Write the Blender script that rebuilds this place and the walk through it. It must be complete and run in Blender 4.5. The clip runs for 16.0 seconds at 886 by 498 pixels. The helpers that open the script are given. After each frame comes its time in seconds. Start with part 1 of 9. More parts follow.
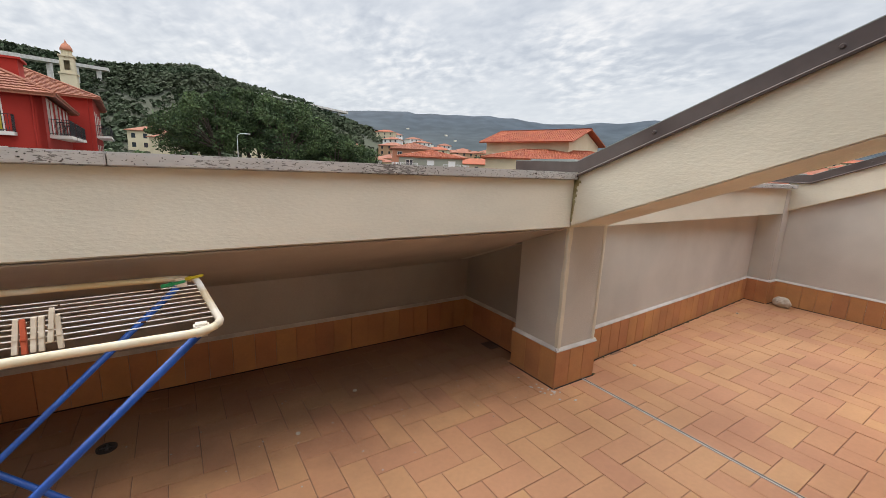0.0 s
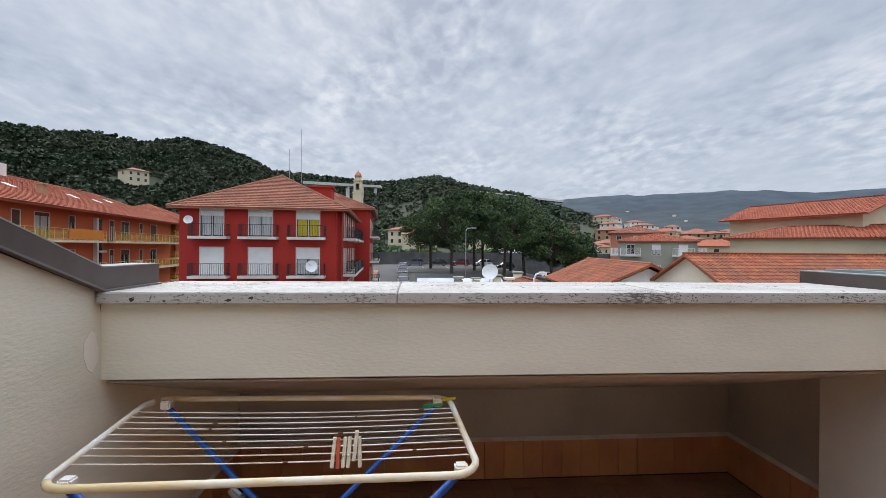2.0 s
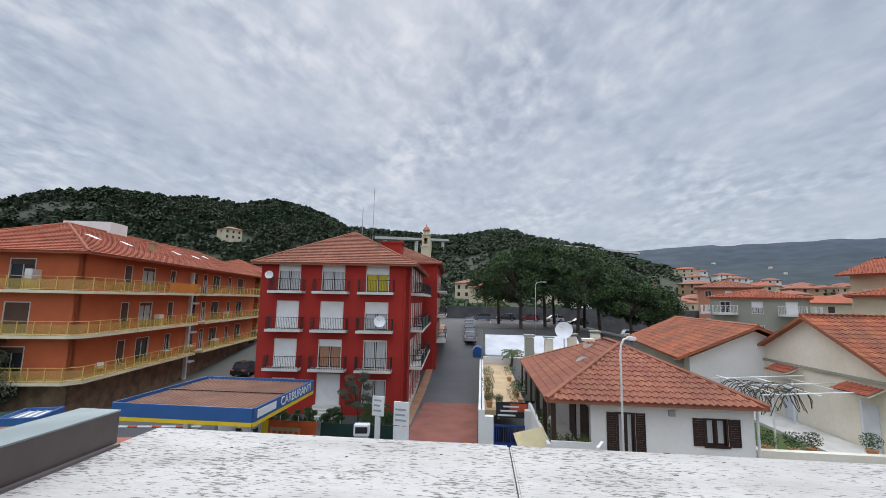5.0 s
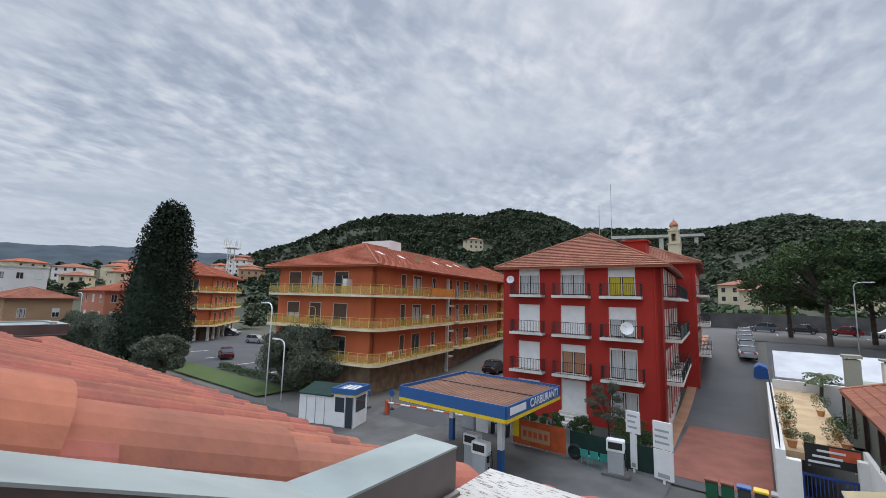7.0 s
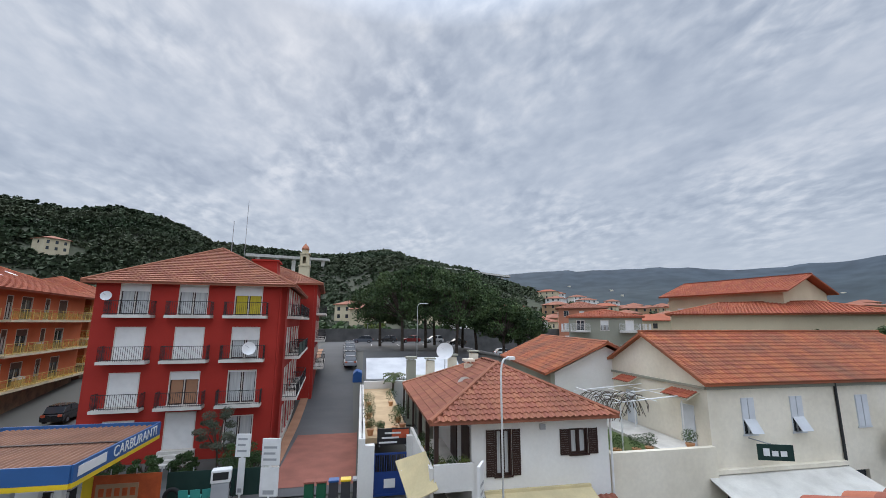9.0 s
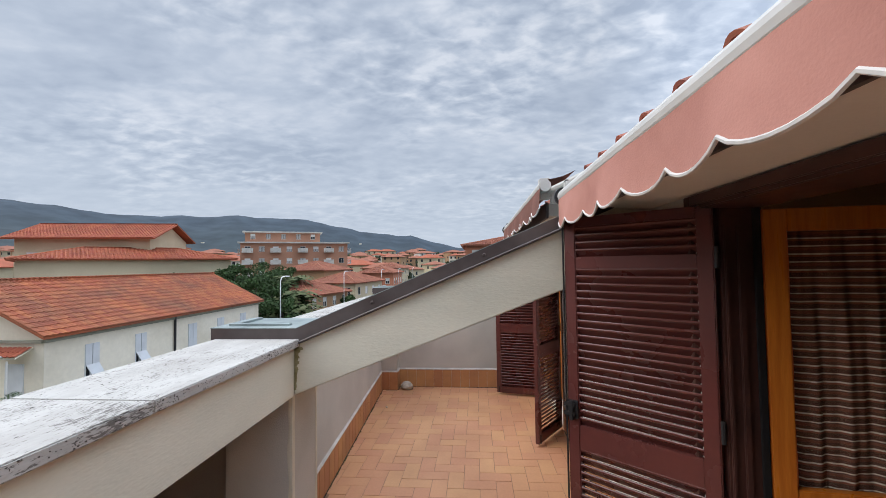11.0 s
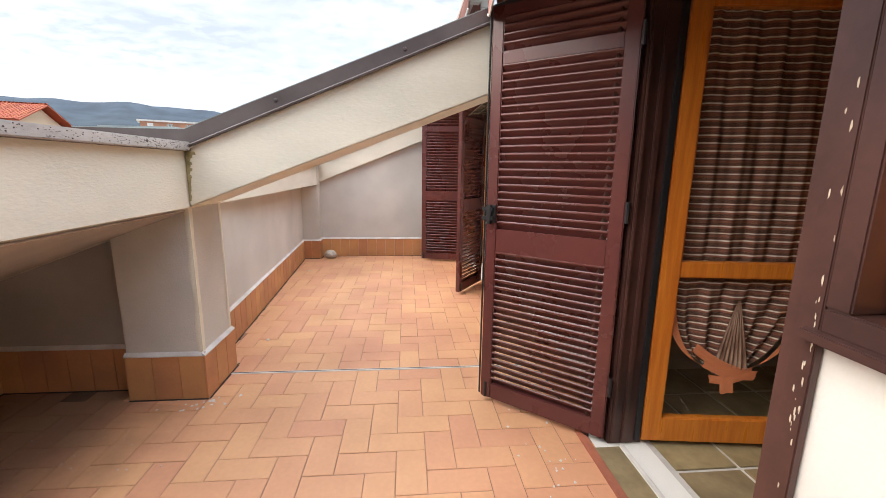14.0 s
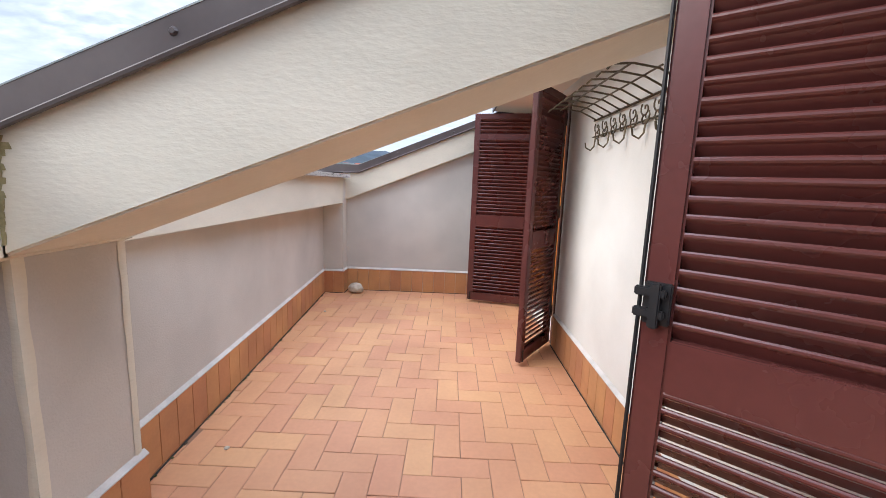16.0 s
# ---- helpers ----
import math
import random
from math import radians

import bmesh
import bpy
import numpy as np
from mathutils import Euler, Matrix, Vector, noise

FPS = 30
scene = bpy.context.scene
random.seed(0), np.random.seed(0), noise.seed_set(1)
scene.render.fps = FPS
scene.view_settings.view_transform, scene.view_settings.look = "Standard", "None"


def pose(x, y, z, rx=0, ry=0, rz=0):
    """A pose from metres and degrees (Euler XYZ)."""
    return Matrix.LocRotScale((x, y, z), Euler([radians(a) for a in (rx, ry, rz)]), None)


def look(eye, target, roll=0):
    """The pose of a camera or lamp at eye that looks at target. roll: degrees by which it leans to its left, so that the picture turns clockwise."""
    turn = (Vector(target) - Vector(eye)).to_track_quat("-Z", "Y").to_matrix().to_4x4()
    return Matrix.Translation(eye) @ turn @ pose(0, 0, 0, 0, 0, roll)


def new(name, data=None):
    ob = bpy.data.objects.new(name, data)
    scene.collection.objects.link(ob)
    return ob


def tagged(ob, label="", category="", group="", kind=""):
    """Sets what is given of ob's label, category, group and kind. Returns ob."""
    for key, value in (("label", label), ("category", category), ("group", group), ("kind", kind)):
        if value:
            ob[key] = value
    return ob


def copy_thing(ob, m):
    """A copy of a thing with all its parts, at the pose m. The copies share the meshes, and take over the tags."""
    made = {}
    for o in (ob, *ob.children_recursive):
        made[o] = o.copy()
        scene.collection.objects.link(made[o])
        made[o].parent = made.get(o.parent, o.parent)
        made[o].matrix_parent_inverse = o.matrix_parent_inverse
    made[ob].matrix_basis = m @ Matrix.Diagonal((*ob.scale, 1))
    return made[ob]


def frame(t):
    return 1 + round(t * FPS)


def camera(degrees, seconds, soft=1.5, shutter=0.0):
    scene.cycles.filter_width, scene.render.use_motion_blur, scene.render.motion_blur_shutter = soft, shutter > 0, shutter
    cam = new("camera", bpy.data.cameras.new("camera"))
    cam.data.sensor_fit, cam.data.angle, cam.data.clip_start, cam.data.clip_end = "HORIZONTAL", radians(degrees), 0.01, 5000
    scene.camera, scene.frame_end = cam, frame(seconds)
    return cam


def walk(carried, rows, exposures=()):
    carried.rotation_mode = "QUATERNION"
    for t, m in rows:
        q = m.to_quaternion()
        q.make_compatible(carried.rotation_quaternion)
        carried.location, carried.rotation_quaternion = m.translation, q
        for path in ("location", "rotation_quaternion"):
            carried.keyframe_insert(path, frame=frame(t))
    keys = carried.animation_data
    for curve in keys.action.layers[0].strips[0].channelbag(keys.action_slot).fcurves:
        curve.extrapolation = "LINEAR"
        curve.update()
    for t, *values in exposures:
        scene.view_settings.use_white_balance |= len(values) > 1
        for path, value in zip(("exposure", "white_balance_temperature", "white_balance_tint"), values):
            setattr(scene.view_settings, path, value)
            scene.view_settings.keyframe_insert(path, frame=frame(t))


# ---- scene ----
cam = camera(94.2, 16.0, 0.75)
PATH = [
    (0, (0.448, 0.799, 1.374), (1.529, 2.435, 0.983), 2.5),
    (0.5, (0.38, 0.839, 1.402), (1.093, 2.68, 1.086), 2.1),
    (1, (0.35, 0.856, 1.439), (0.763, 2.801, 1.228), 1.6),
    (1.5, (0.341, 0.858, 1.487), (0.568, 2.842, 1.384), 0.9),
    (2, (0.354, 0.852, 1.542), (0.492, 2.848, 1.536), 0.5),
    (2.5, (0.367, 0.882, 1.601), (0.467, 2.878, 1.669), 0.4),
    (3, (0.354, 1.019, 1.641), (0.425, 3.014, 1.768), 0.4),
    (5.5, (0.132, 1.763, 1.809), (-0.242, 3.711, 2.064), 1.2),
    (6, (0.028, 1.85, 1.835), (-0.603, 3.731, 2.084), 1.2),
    (6.5, (-0.096, 1.916, 1.787), (-1.019, 3.674, 2.034), 1.2),
    (7, (-0.23, 1.965, 1.77), (-1.431, 3.546, 2.009), 1.5),
    (7.5, (-0.249, 1.912, 1.777), (-1.523, 3.429, 2.045), 2.0),
    (8, (-0.249, 1.947, 1.78), (-1.307, 3.612, 2.105), 2.5),
    (8.5, (-0.154, 1.983, 1.822), (-0.632, 3.891, 2.185), 1.7),
    (9, (0.003, 1.951, 1.827), (0.379, 3.883, 2.179), 0.2),
    (9.5, (0.094, 1.843, 1.829), (1.28, 3.425, 2.129), -0.8),
    (10, (0.089, 1.627, 1.841), (1.792, 2.647, 2.079), -0.5),
    (12.5, (0.218, 1.305, 1.46), (2.177, 0.937, 1.297), -0.1),
    (13, (0.192, 1.317, 1.316), (2.141, 0.994, 1.002), -0.1),
    (13.5, (0.172, 1.33, 1.256), (2.118, 1.081, 0.868), 0.2),
    (14, (0.234, 1.326, 1.266), (2.189, 1.149, 0.883), 0.8),
    (14.5, (0.403, 1.326, 1.269), (2.366, 1.21, 0.904), 1.4),
    (15, (0.699, 1.326, 1.281), (2.671, 1.271, 0.949), 1.8),
    (15.5, (1.042, 1.338, 1.272), (3.014, 1.33, 0.939), 1.9),
    (16, (1.442, 1.34, 1.274), (3.418, 1.366, 0.964), 2.2),
]
walk(cam, [(t, look(eye, goal, roll)) for t, eye, goal, roll in PATH], [(0, 0.30, 7300, 10), (1.5, 0.06, 6700, 10), (3, -0.12, 6550, 10), (5.5, -0.16, 6550, 10), (9, -0.16, 6500, 10), (10, -0.16, 6450, 9), (12.5, 0.42, 6650, 10), (13, 0.58, 7600, 10), (14, 0.86, 6850, 12), (16, 0.70, 6200, 12)])

# ---- world and light ----
world = bpy.data.worlds.new("overcast_sky")
scene.world = world
world.use_nodes = True
wn, wl = world.node_tree.nodes, world.node_tree.links
wn.clear()


def wnode(kind, **inputs):
    n = wn.new(kind)
    for key, value in inputs.items():
        n.inputs[key.replace("_", " ")].default_value = value
    return n


w_out = wnode("ShaderNodeOutputWorld")
w_bg = wnode("ShaderNodeBackground")
w_co = wnode("ShaderNodeTexCoord")
w_sep = wnode("ShaderNodeSeparateXYZ")
wl.new(w_co.outputs["Generated"], w_sep.inputs[0])
w_z = wnode("ShaderNodeMath"); w_z.operation = "MAXIMUM"; w_z.inputs[1].default_value = 0.03
wl.new(w_sep.outputs[2], w_z.inputs[0])
w_zb = wnode("ShaderNodeMath"); w_zb.operation = "ADD"; w_zb.inputs[1].default_value = 0.19
wl.new(w_z.outputs[0], w_zb.inputs[0])
w_dx = wnode("ShaderNodeMath"); w_dx.operation = "DIVIDE"
w_dy = wnode("ShaderNodeMath"); w_dy.operation = "DIVIDE"
wl.new(w_sep.outputs[0], w_dx.inputs[0]); wl.new(w_zb.outputs[0], w_dx.inputs[1])
wl.new(w_sep.outputs[1], w_dy.inputs[0]); wl.new(w_zb.outputs[0], w_dy.inputs[1])
w_com = wnode("ShaderNodeCombineXYZ")
wl.new(w_dx.outputs[0], w_com.inputs[0]); wl.new(w_dy.outputs[0], w_com.inputs[1])
w_map = wnode("ShaderNodeMapping")
w_map.inputs["Rotation"].default_value = (0, 0, radians(38))
w_map.inputs["Scale"].default_value = (1.05, 0.74, 1)
wl.new(w_com.outputs[0], w_map.inputs[0])
w_n1 = wnode("ShaderNodeTexNoise", Scale=13.0, Detail=4.0, Roughness=0.5, Distortion=0.2)
w_n2 = wnode("ShaderNodeTexNoise", Scale=1.9, Detail=5.0, Roughness=0.55, Distortion=0.5)
wl.new(w_map.outputs[0], w_n1.inputs[0]); wl.new(w_map.outputs[0], w_n2.inputs[0])
# where the small cloudlets stand out and where the sheet is smooth
w_n3 = wnode("ShaderNodeTexNoise", Scale=1.1, Detail=2.0, Roughness=0.5, Distortion=0.2)
wl.new(w_com.outputs[0], w_n3.inputs[0])
w_amt = wnode("ShaderNodeMapRange")
w_amt.inputs["From Min"].default_value, w_amt.inputs["From Max"].default_value = 0.40, 0.62
w_amt.inputs["To Min"].default_value, w_amt.inputs["To Max"].default_value = 0.20, 0.80
wl.new(w_n3.outputs[0], w_amt.inputs[0])
w_dev = wnode("ShaderNodeMath"); w_dev.operation = "SUBTRACT"; w_dev.inputs[1].default_value = 0.5
wl.new(w_n1.outputs[0], w_dev.inputs[0])
w_mul = wnode("ShaderNodeMath"); w_mul.operation = "MULTIPLY_ADD"
w_m2 = wnode("ShaderNodeMath"); w_m2.operation = "MULTIPLY_ADD"; w_m2.inputs[1].default_value = 0.52; w_m2.inputs[2].default_value = 0.25
wl.new(w_n2.outputs[0], w_m2.inputs[0]); wl.new(w_dev.outputs[0], w_mul.inputs[0]); wl.new(w_amt.outputs[0], w_mul.inputs[1]); wl.new(w_m2.outputs[0], w_mul.inputs[2])
w_ramp = wnode("ShaderNodeValToRGB")
w_ramp.color_ramp.elements[0].position = 0.38
w_ramp.color_ramp.elements[0].color = (0.41, 0.48, 0.605, 1)
w_ramp.color_ramp.elements[1].position = 0.66
w_ramp.color_ramp.elements[1].color = (0.74, 0.79, 0.885, 1)
w_mid = w_ramp.color_ramp.elements.new(0.52)
w_mid.color = (0.545, 0.615, 0.735, 1)
wl.new(w_mul.outputs[0], w_ramp.inputs[0])
w_sky = wnode("ShaderNodeTexSky")
w_sky.sky_type, w_sky.sun_disc = "NISHITA", False
w_sky.sun_elevation, w_sky.sun_rotation = radians(38), radians(-11)
w_sc = wnode("ShaderNodeMix"); w_sc.data_type = "RGBA"; w_sc.blend_type = "MULTIPLY"; w_sc.inputs[0].default_value = 1.0
w_sc.inputs[7].default_value = (0.09, 0.09, 0.09, 1)
wl.new(w_sky.outputs[0], w_sc.inputs[6])
w_mix = wnode("ShaderNodeMix"); w_mix.data_type = "RGBA"; w_mix.inputs[0].default_value = 0.93
wl.new(w_sc.outputs[2], w_mix.inputs[6]); wl.new(w_ramp.outputs[0], w_mix.inputs[7])
# a thin veil towards the skyline
w_veil = wnode("ShaderNodeMapRange")
w_veil.inputs["From Min"].default_value, w_veil.inputs["From Max"].default_value = 0.05, 0.30
w_veil.inputs["To Min"].default_value, w_veil.inputs["To Max"].default_value = 0.75, 0.0
wl.new(w_sep.outputs[2], w_veil.inputs[0])
w_mix2 = wnode("ShaderNodeMix"); w_mix2.data_type = "RGBA"
w_mix2.inputs[7].default_value = (0.58, 0.655, 0.765, 1)
wl.new(w_veil.outputs[0], w_mix2.inputs[0]); wl.new(w_mix.outputs[2], w_mix2.inputs[6])
# an overcast sky is brighter overhead than at the skyline
w_zen = wnode("ShaderNodeMapRange")
w_zen.inputs["From Min"].default_value, w_zen.inputs["From Max"].default_value = 0.62, 1.0
w_zen.inputs["To Min"].default_value, w_zen.inputs["To Max"].default_value = 1.0, 5.2
wl.new(w_sep.outputs[2], w_zen.inputs[0])
# and brighter over the southern skyline than over the hills
w_south = wnode("ShaderNodeMapRange")
w_south.inputs["From Min"].default_value, w_south.inputs["From Max"].default_value = -0.25, -0.95
w_south.inputs["To Min"].default_value, w_south.inputs["To Max"].default_value = 1.0, 2.0
wl.new(w_sep.outputs[1], w_south.inputs[0])
w_gain = wnode("ShaderNodeMath"); w_gain.operation = "MULTIPLY"
wl.new(w_zen.outputs[0], w_gain.inputs[0]); wl.new(w_south.outputs[0], w_gain.inputs[1])
wl.new(w_gain.outputs[0], w_bg.inputs[1])
wl.new(w_mix2.outputs[2], w_bg.inputs[0])
wl.new(w_bg.outputs[0], w_out.inputs[0])

sun = new("sun", bpy.data.lights.new("sun", "SUN"))
sun.data.energy, sun.data.angle, sun.data.color = 2.2, radians(55), (1.0, 0.95, 0.88)
sun.matrix_world = look((-6, 30, 24), (0, 0, 0))

# ---- materials ----


def shade(name, col, rough=0.8, col2=None, scale=3.0, fine=60.0, var=0.18, bump=0.15, metal=0.0, rand=0.0, spec=0.4, depth=0.004, stretch=(1, 1, 1), isle=False):
    """A surface with two sizes of variation, fine relief and, for repeats, a tone of its own."""
    m = bpy.data.materials.new(name)
    m.use_nodes = True
    n, l = m.node_tree.nodes, m.node_tree.links
    bs = n["Principled BSDF"]
    bs.inputs["Roughness"].default_value, bs.inputs["Metallic"].default_value = rough, metal
    bs.inputs["Specular IOR Level"].default_value = spec
    g = n.new("ShaderNodeNewGeometry")
    mp = n.new("ShaderNodeMapping")
    mp.inputs["Scale"].default_value = stretch
    l.new(g.outputs["Position"], mp.inputs[0])
    big = n.new("ShaderNodeTexNoise"); big.inputs["Scale"].default_value = scale; big.inputs["Detail"].default_value = 5
    small = n.new("ShaderNodeTexNoise"); small.inputs["Scale"].default_value = fine; small.inputs["Detail"].default_value = 3
    l.new(mp.outputs[0], big.inputs[0]); l.new(mp.outputs[0], small.inputs[0])
    c2 = col2 or tuple(c * (1 - var * 1.6) for c in col)
    mix = n.new("ShaderNodeMix"); mix.data_type = "RGBA"
    mix.inputs[6].default_value, mix.inputs[7].default_value = (*col, 1), (*c2, 1)
    mr = n.new("ShaderNodeMapRange"); mr.inputs["From Min"].default_value, mr.inputs["From Max"].default_value = 0.38, 0.66
    l.new(big.outputs[0], mr.inputs[0]); l.new(mr.outputs[0], mix.inputs[0])
    hsv = n.new("ShaderNodeHueSaturation")
    l.new(mix.outputs[2], hsv.inputs["Color"])
    val = n.new("ShaderNodeMath"); val.operation = "MULTIPLY_ADD"
    val.inputs[1].default_value, val.inputs[2].default_value = var * 1.6, 1 - var * 0.8
    l.new(small.outputs[0], val.inputs[0])
    last = val.outputs[0]
    if rand:
        if isle:
            src = g.outputs["Random Per Island"]
        else:
            src = n.new("ShaderNodeObjectInfo").outputs["Random"]
        rv = n.new("ShaderNodeMath"); rv.operation = "MULTIPLY_ADD"
        rv.inputs[1].default_value = rand * 2
        l.new(src, rv.inputs[0])
        off = n.new("ShaderNodeMath"); off.operation = "SUBTRACT"; off.inputs[1].default_value = rand
        l.new(last, off.inputs[0]); l.new(off.outputs[0], rv.inputs[2])
        last = rv.outputs[0]
        hr = n.new("ShaderNodeMath"); hr.operation = "MULTIPLY_ADD"; hr.inputs[1].default_value, hr.inputs[2].default_value = 0.014, 0.493
        l.new(src, hr.inputs[0]); l.new(hr.outputs[0], hsv.inputs["Hue"])
    l.new(last, hsv.inputs["Value"])
    l.new(hsv.outputs[0], bs.inputs["Base Color"])
    if bump:
        bp = n.new("ShaderNodeBump"); bp.inputs["Strength"].default_value, bp.inputs["Distance"].default_value = bump, depth
        l.new(small.outputs[0], bp.inputs["Height"]); l.new(bp.outputs[0], bs.inputs["Normal"])
    rr = n.new("ShaderNodeMapRange")
    rr.inputs["To Min"].default_value, rr.inputs["To Max"].default_value = max(0.02, rough - 0.1), min(1, rough + 0.1)
    l.new(big.outputs[0], rr.inputs[0]); l.new(rr.outputs[0], bs.inputs["Roughness"])
    return m


def glassy(name, col, rough=0.05):
    m = bpy.data.materials.new(name)
    m.use_nodes = True
    bs = m.node_tree.nodes["Principled BSDF"]
    bs.inputs["Base Color"].default_value = (*col, 1)
    bs.inputs["Roughness"].default_value = rough
    bs.inputs["Specular IOR Level"].default_value = 0.6
    return m


def clear_glass(name):
    m = bpy.data.materials.new(name)
    m.use_nodes = True
    n, l = m.node_tree.nodes, m.node_tree.links
    n.clear()
    out = n.new("ShaderNodeOutputMaterial")
    tr, gl, mx, fr, mr = n.new("ShaderNodeBsdfTransparent"), n.new("ShaderNodeBsdfGlossy"), n.new("ShaderNodeMixShader"), n.new("ShaderNodeLayerWeight"), n.new("ShaderNodeMapRange")
    gl.inputs["Roughness"].default_value = 0.03
    mr.inputs["From Min"].default_value, mr.inputs["To Min"].default_value, mr.inputs["To Max"].default_value = 0.45, 0.04, 0.42
    l.new(fr.outputs["Facing"], mr.inputs[0]); l.new(mr.outputs[0], mx.inputs[0]); l.new(tr.outputs[0], mx.inputs[1]); l.new(gl.outputs[0], mx.inputs[2]); l.new(mx.outputs[0], out.inputs[0])
    return m


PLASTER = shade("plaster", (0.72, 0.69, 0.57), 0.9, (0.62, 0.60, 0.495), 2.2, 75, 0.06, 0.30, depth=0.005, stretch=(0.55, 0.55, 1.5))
# Greyer copy of the plaster, with shade in its colour.
PLASTER_SHADY = shade("shaded_grey_plaster", (0.58, 0.565, 0.515), 0.92, (0.49, 0.48, 0.44), 1.8, 150, 0.06, 0.3, depth=0.005)
SOFFIT_M = shade("soffit_paint", (0.78, 0.74, 0.66), 0.85, (0.70, 0.66, 0.58), 2, 90, 0.05, 0.1)
# Darker grey for the recess: its shade is put into the colour.
RECESS_SHADED = shade("shaded_recess_render", (0.41, 0.38, 0.335), 0.95, (0.33, 0.305, 0.27), 1.6, 120, 0.1, 0.35)
WHITEWASH = shade("white_wall_paint", (0.75, 0.74, 0.69), 0.9, (0.66, 0.65, 0.60), 2, 120, 0.05, 0.25)
MORTAR_W = shade("white_mortar", (0.62, 0.60, 0.56), 0.9, (0.5, 0.48, 0.44), 9, 90, 0.1, 0.2)
GROUT = shade("floor_grout", (0.36, 0.20, 0.125), 0.95, (0.20, 0.125, 0.085), 3, 120, 0.2, 0.2)
COTTO = shade("terracotta_floor_tile", (0.64, 0.33, 0.175), 0.52, (0.54, 0.27, 0.145), 1.6, 45, 0.10, 0.14, rand=0.045, depth=0.002)
COTTO_ISLE = shade("terracotta_floor_tile_field", (0.64, 0.33, 0.175), 0.52, (0.54, 0.27, 0.145), 1.6, 45, 0.10, 0.14, rand=0.045, depth=0.002, isle=True)
COTTO_S = shade("terracotta_skirting_tile", (0.52, 0.25, 0.11), 0.6, (0.42, 0.20, 0.095), 4, 70, 0.1, 0.1, rand=0.07, depth=0.002)
YELLOW_LICHEN = shade("yellow_lichen_stain", (0.36, 0.32, 0.17), 0.95, (0.22, 0.19, 0.09), 25, 150, 0.25, 0.3)
LICHEN = shade("black_lichen", (0.085, 0.072, 0.06), 0.95, None, 20, 120, 0.3, 0.3)
CAPMETAL = shade("brown_sheet_metal", (0.065, 0.048, 0.045), 0.42, (0.10, 0.08, 0.075), 4, 30, 0.15, 0.05, metal=0.0, spec=0.5)
CAPTOP = shade("weathered_sheet_metal", (0.29, 0.335, 0.325), 0.5, (0.19, 0.225, 0.22), 5, 40, 0.2, 0.08, spec=0.5)
SHUTTER = shade("dark_brown_lacquer", (0.115, 0.034, 0.030), 0.28, (0.09, 0.027, 0.025), 3, 50, 0.1, 0.03, spec=0.5)
FRAMEB = shade("brown_frame_paint", (0.085, 0.038, 0.031), 0.38, (0.045, 0.022, 0.019), 4, 60, 0.15, 0.06)
PINE = shade("varnished_pine", (0.66, 0.225, 0.033), 0.30, (0.54, 0.155, 0.022), 3, 25, 0.14, 0.05, stretch=(14, 14, 1))
FLOOR_IN = shade("indoor_stone_tile", (0.30, 0.235, 0.13), 0.35, (0.20, 0.155, 0.085), 8, 50, 0.15, 0.05, rand=0.12)
JOINT_IN = shade("pale_tile_joint", (0.60, 0.57, 0.52), 0.8)
ROOM_WALL = shade("ochre_room_wall", (0.80, 0.56, 0.38), 0.9, None, 2, 80, 0.06, 0.1)
ROOM_CEIL = shade("room_ceiling_paint", (0.82, 0.79, 0.74), 0.9)
STEEL = shade("dull_steel", (0.35, 0.36, 0.38), 0.35, None, 10, 60, 0.1, 0.02, metal=1.0)
BLACK_IRON = shade("black_iron", (0.02, 0.02, 0.022), 0.45, None, 10, 80, 0.15, 0.05)
BRONZE_IRON = shade("bronzed_iron", (0.14, 0.11, 0.07), 0.4, None, 20, 80, 0.2, 0.05, metal=0.6)
STONE = shade("pale_limestone", (0.60, 0.55, 0.46), 0.9, (0.40, 0.35, 0.28), 12, 60, 0.2, 0.8, depth=0.01)
MOSS = shade("moss", (0.05, 0.085, 0.02), 0.95, (0.025, 0.03, 0.012), 30, 150, 0.3, 0.6)
DARK_BROWN = shade("dark_matt_brown", (0.045, 0.038, 0.03), 0.95, None, 20, 120, 0.3, 0.3)
ROOF_NEAR = shade("terracotta_roof_tile", (0.34, 0.100, 0.060), 0.8, (0.22, 0.075, 0.05), 3.5, 40, 0.25, 0.3, rand=0.12)
ROOF_NEAR_I = shade("terracotta_roof_tile_field", (0.34, 0.100, 0.060), 0.8, (0.22, 0.075, 0.05), 3.5, 40, 0.25, 0.3, rand=0.12, isle=True)
AWNING = shade("salmon_awning_cloth", (0.52, 0.25, 0.20), 0.9, (0.44, 0.20, 0.16), 4, 180, 0.08, 0.2)
# Same awning cloth, browner: the far awning's shade is in the colour.
AWNING_SHADED = shade("shaded_awning_cloth", (0.23, 0.10, 0.075), 0.9, (0.17, 0.075, 0.058), 4, 180, 0.1, 0.2)
AWN_EDGE = shade("white_awning_piping", (0.75, 0.73, 0.70), 0.8)
ALU = shade("white_aluminium", (0.62, 0.61, 0.58), 0.4, None, 5, 40, 0.06, 0.02)
WHITE_COAT = shade("white_coated_tube", (0.74, 0.72, 0.68), 0.4, (0.56, 0.42, 0.24), 5, 40, 0.1, 0.05)
CREAM_COAT = shade("yellowed_coated_tube", (0.66, 0.52, 0.28), 0.45, (0.72, 0.66, 0.52), 7, 50, 0.12, 0.08)
RUST = shade("rust_spot", (0.09, 0.035, 0.015), 0.9)
BLUE_TUBE = shade("blue_coated_tube", (0.012, 0.085, 0.36), 0.35, (0.01, 0.06, 0.27), 6, 60, 0.1, 0.03)
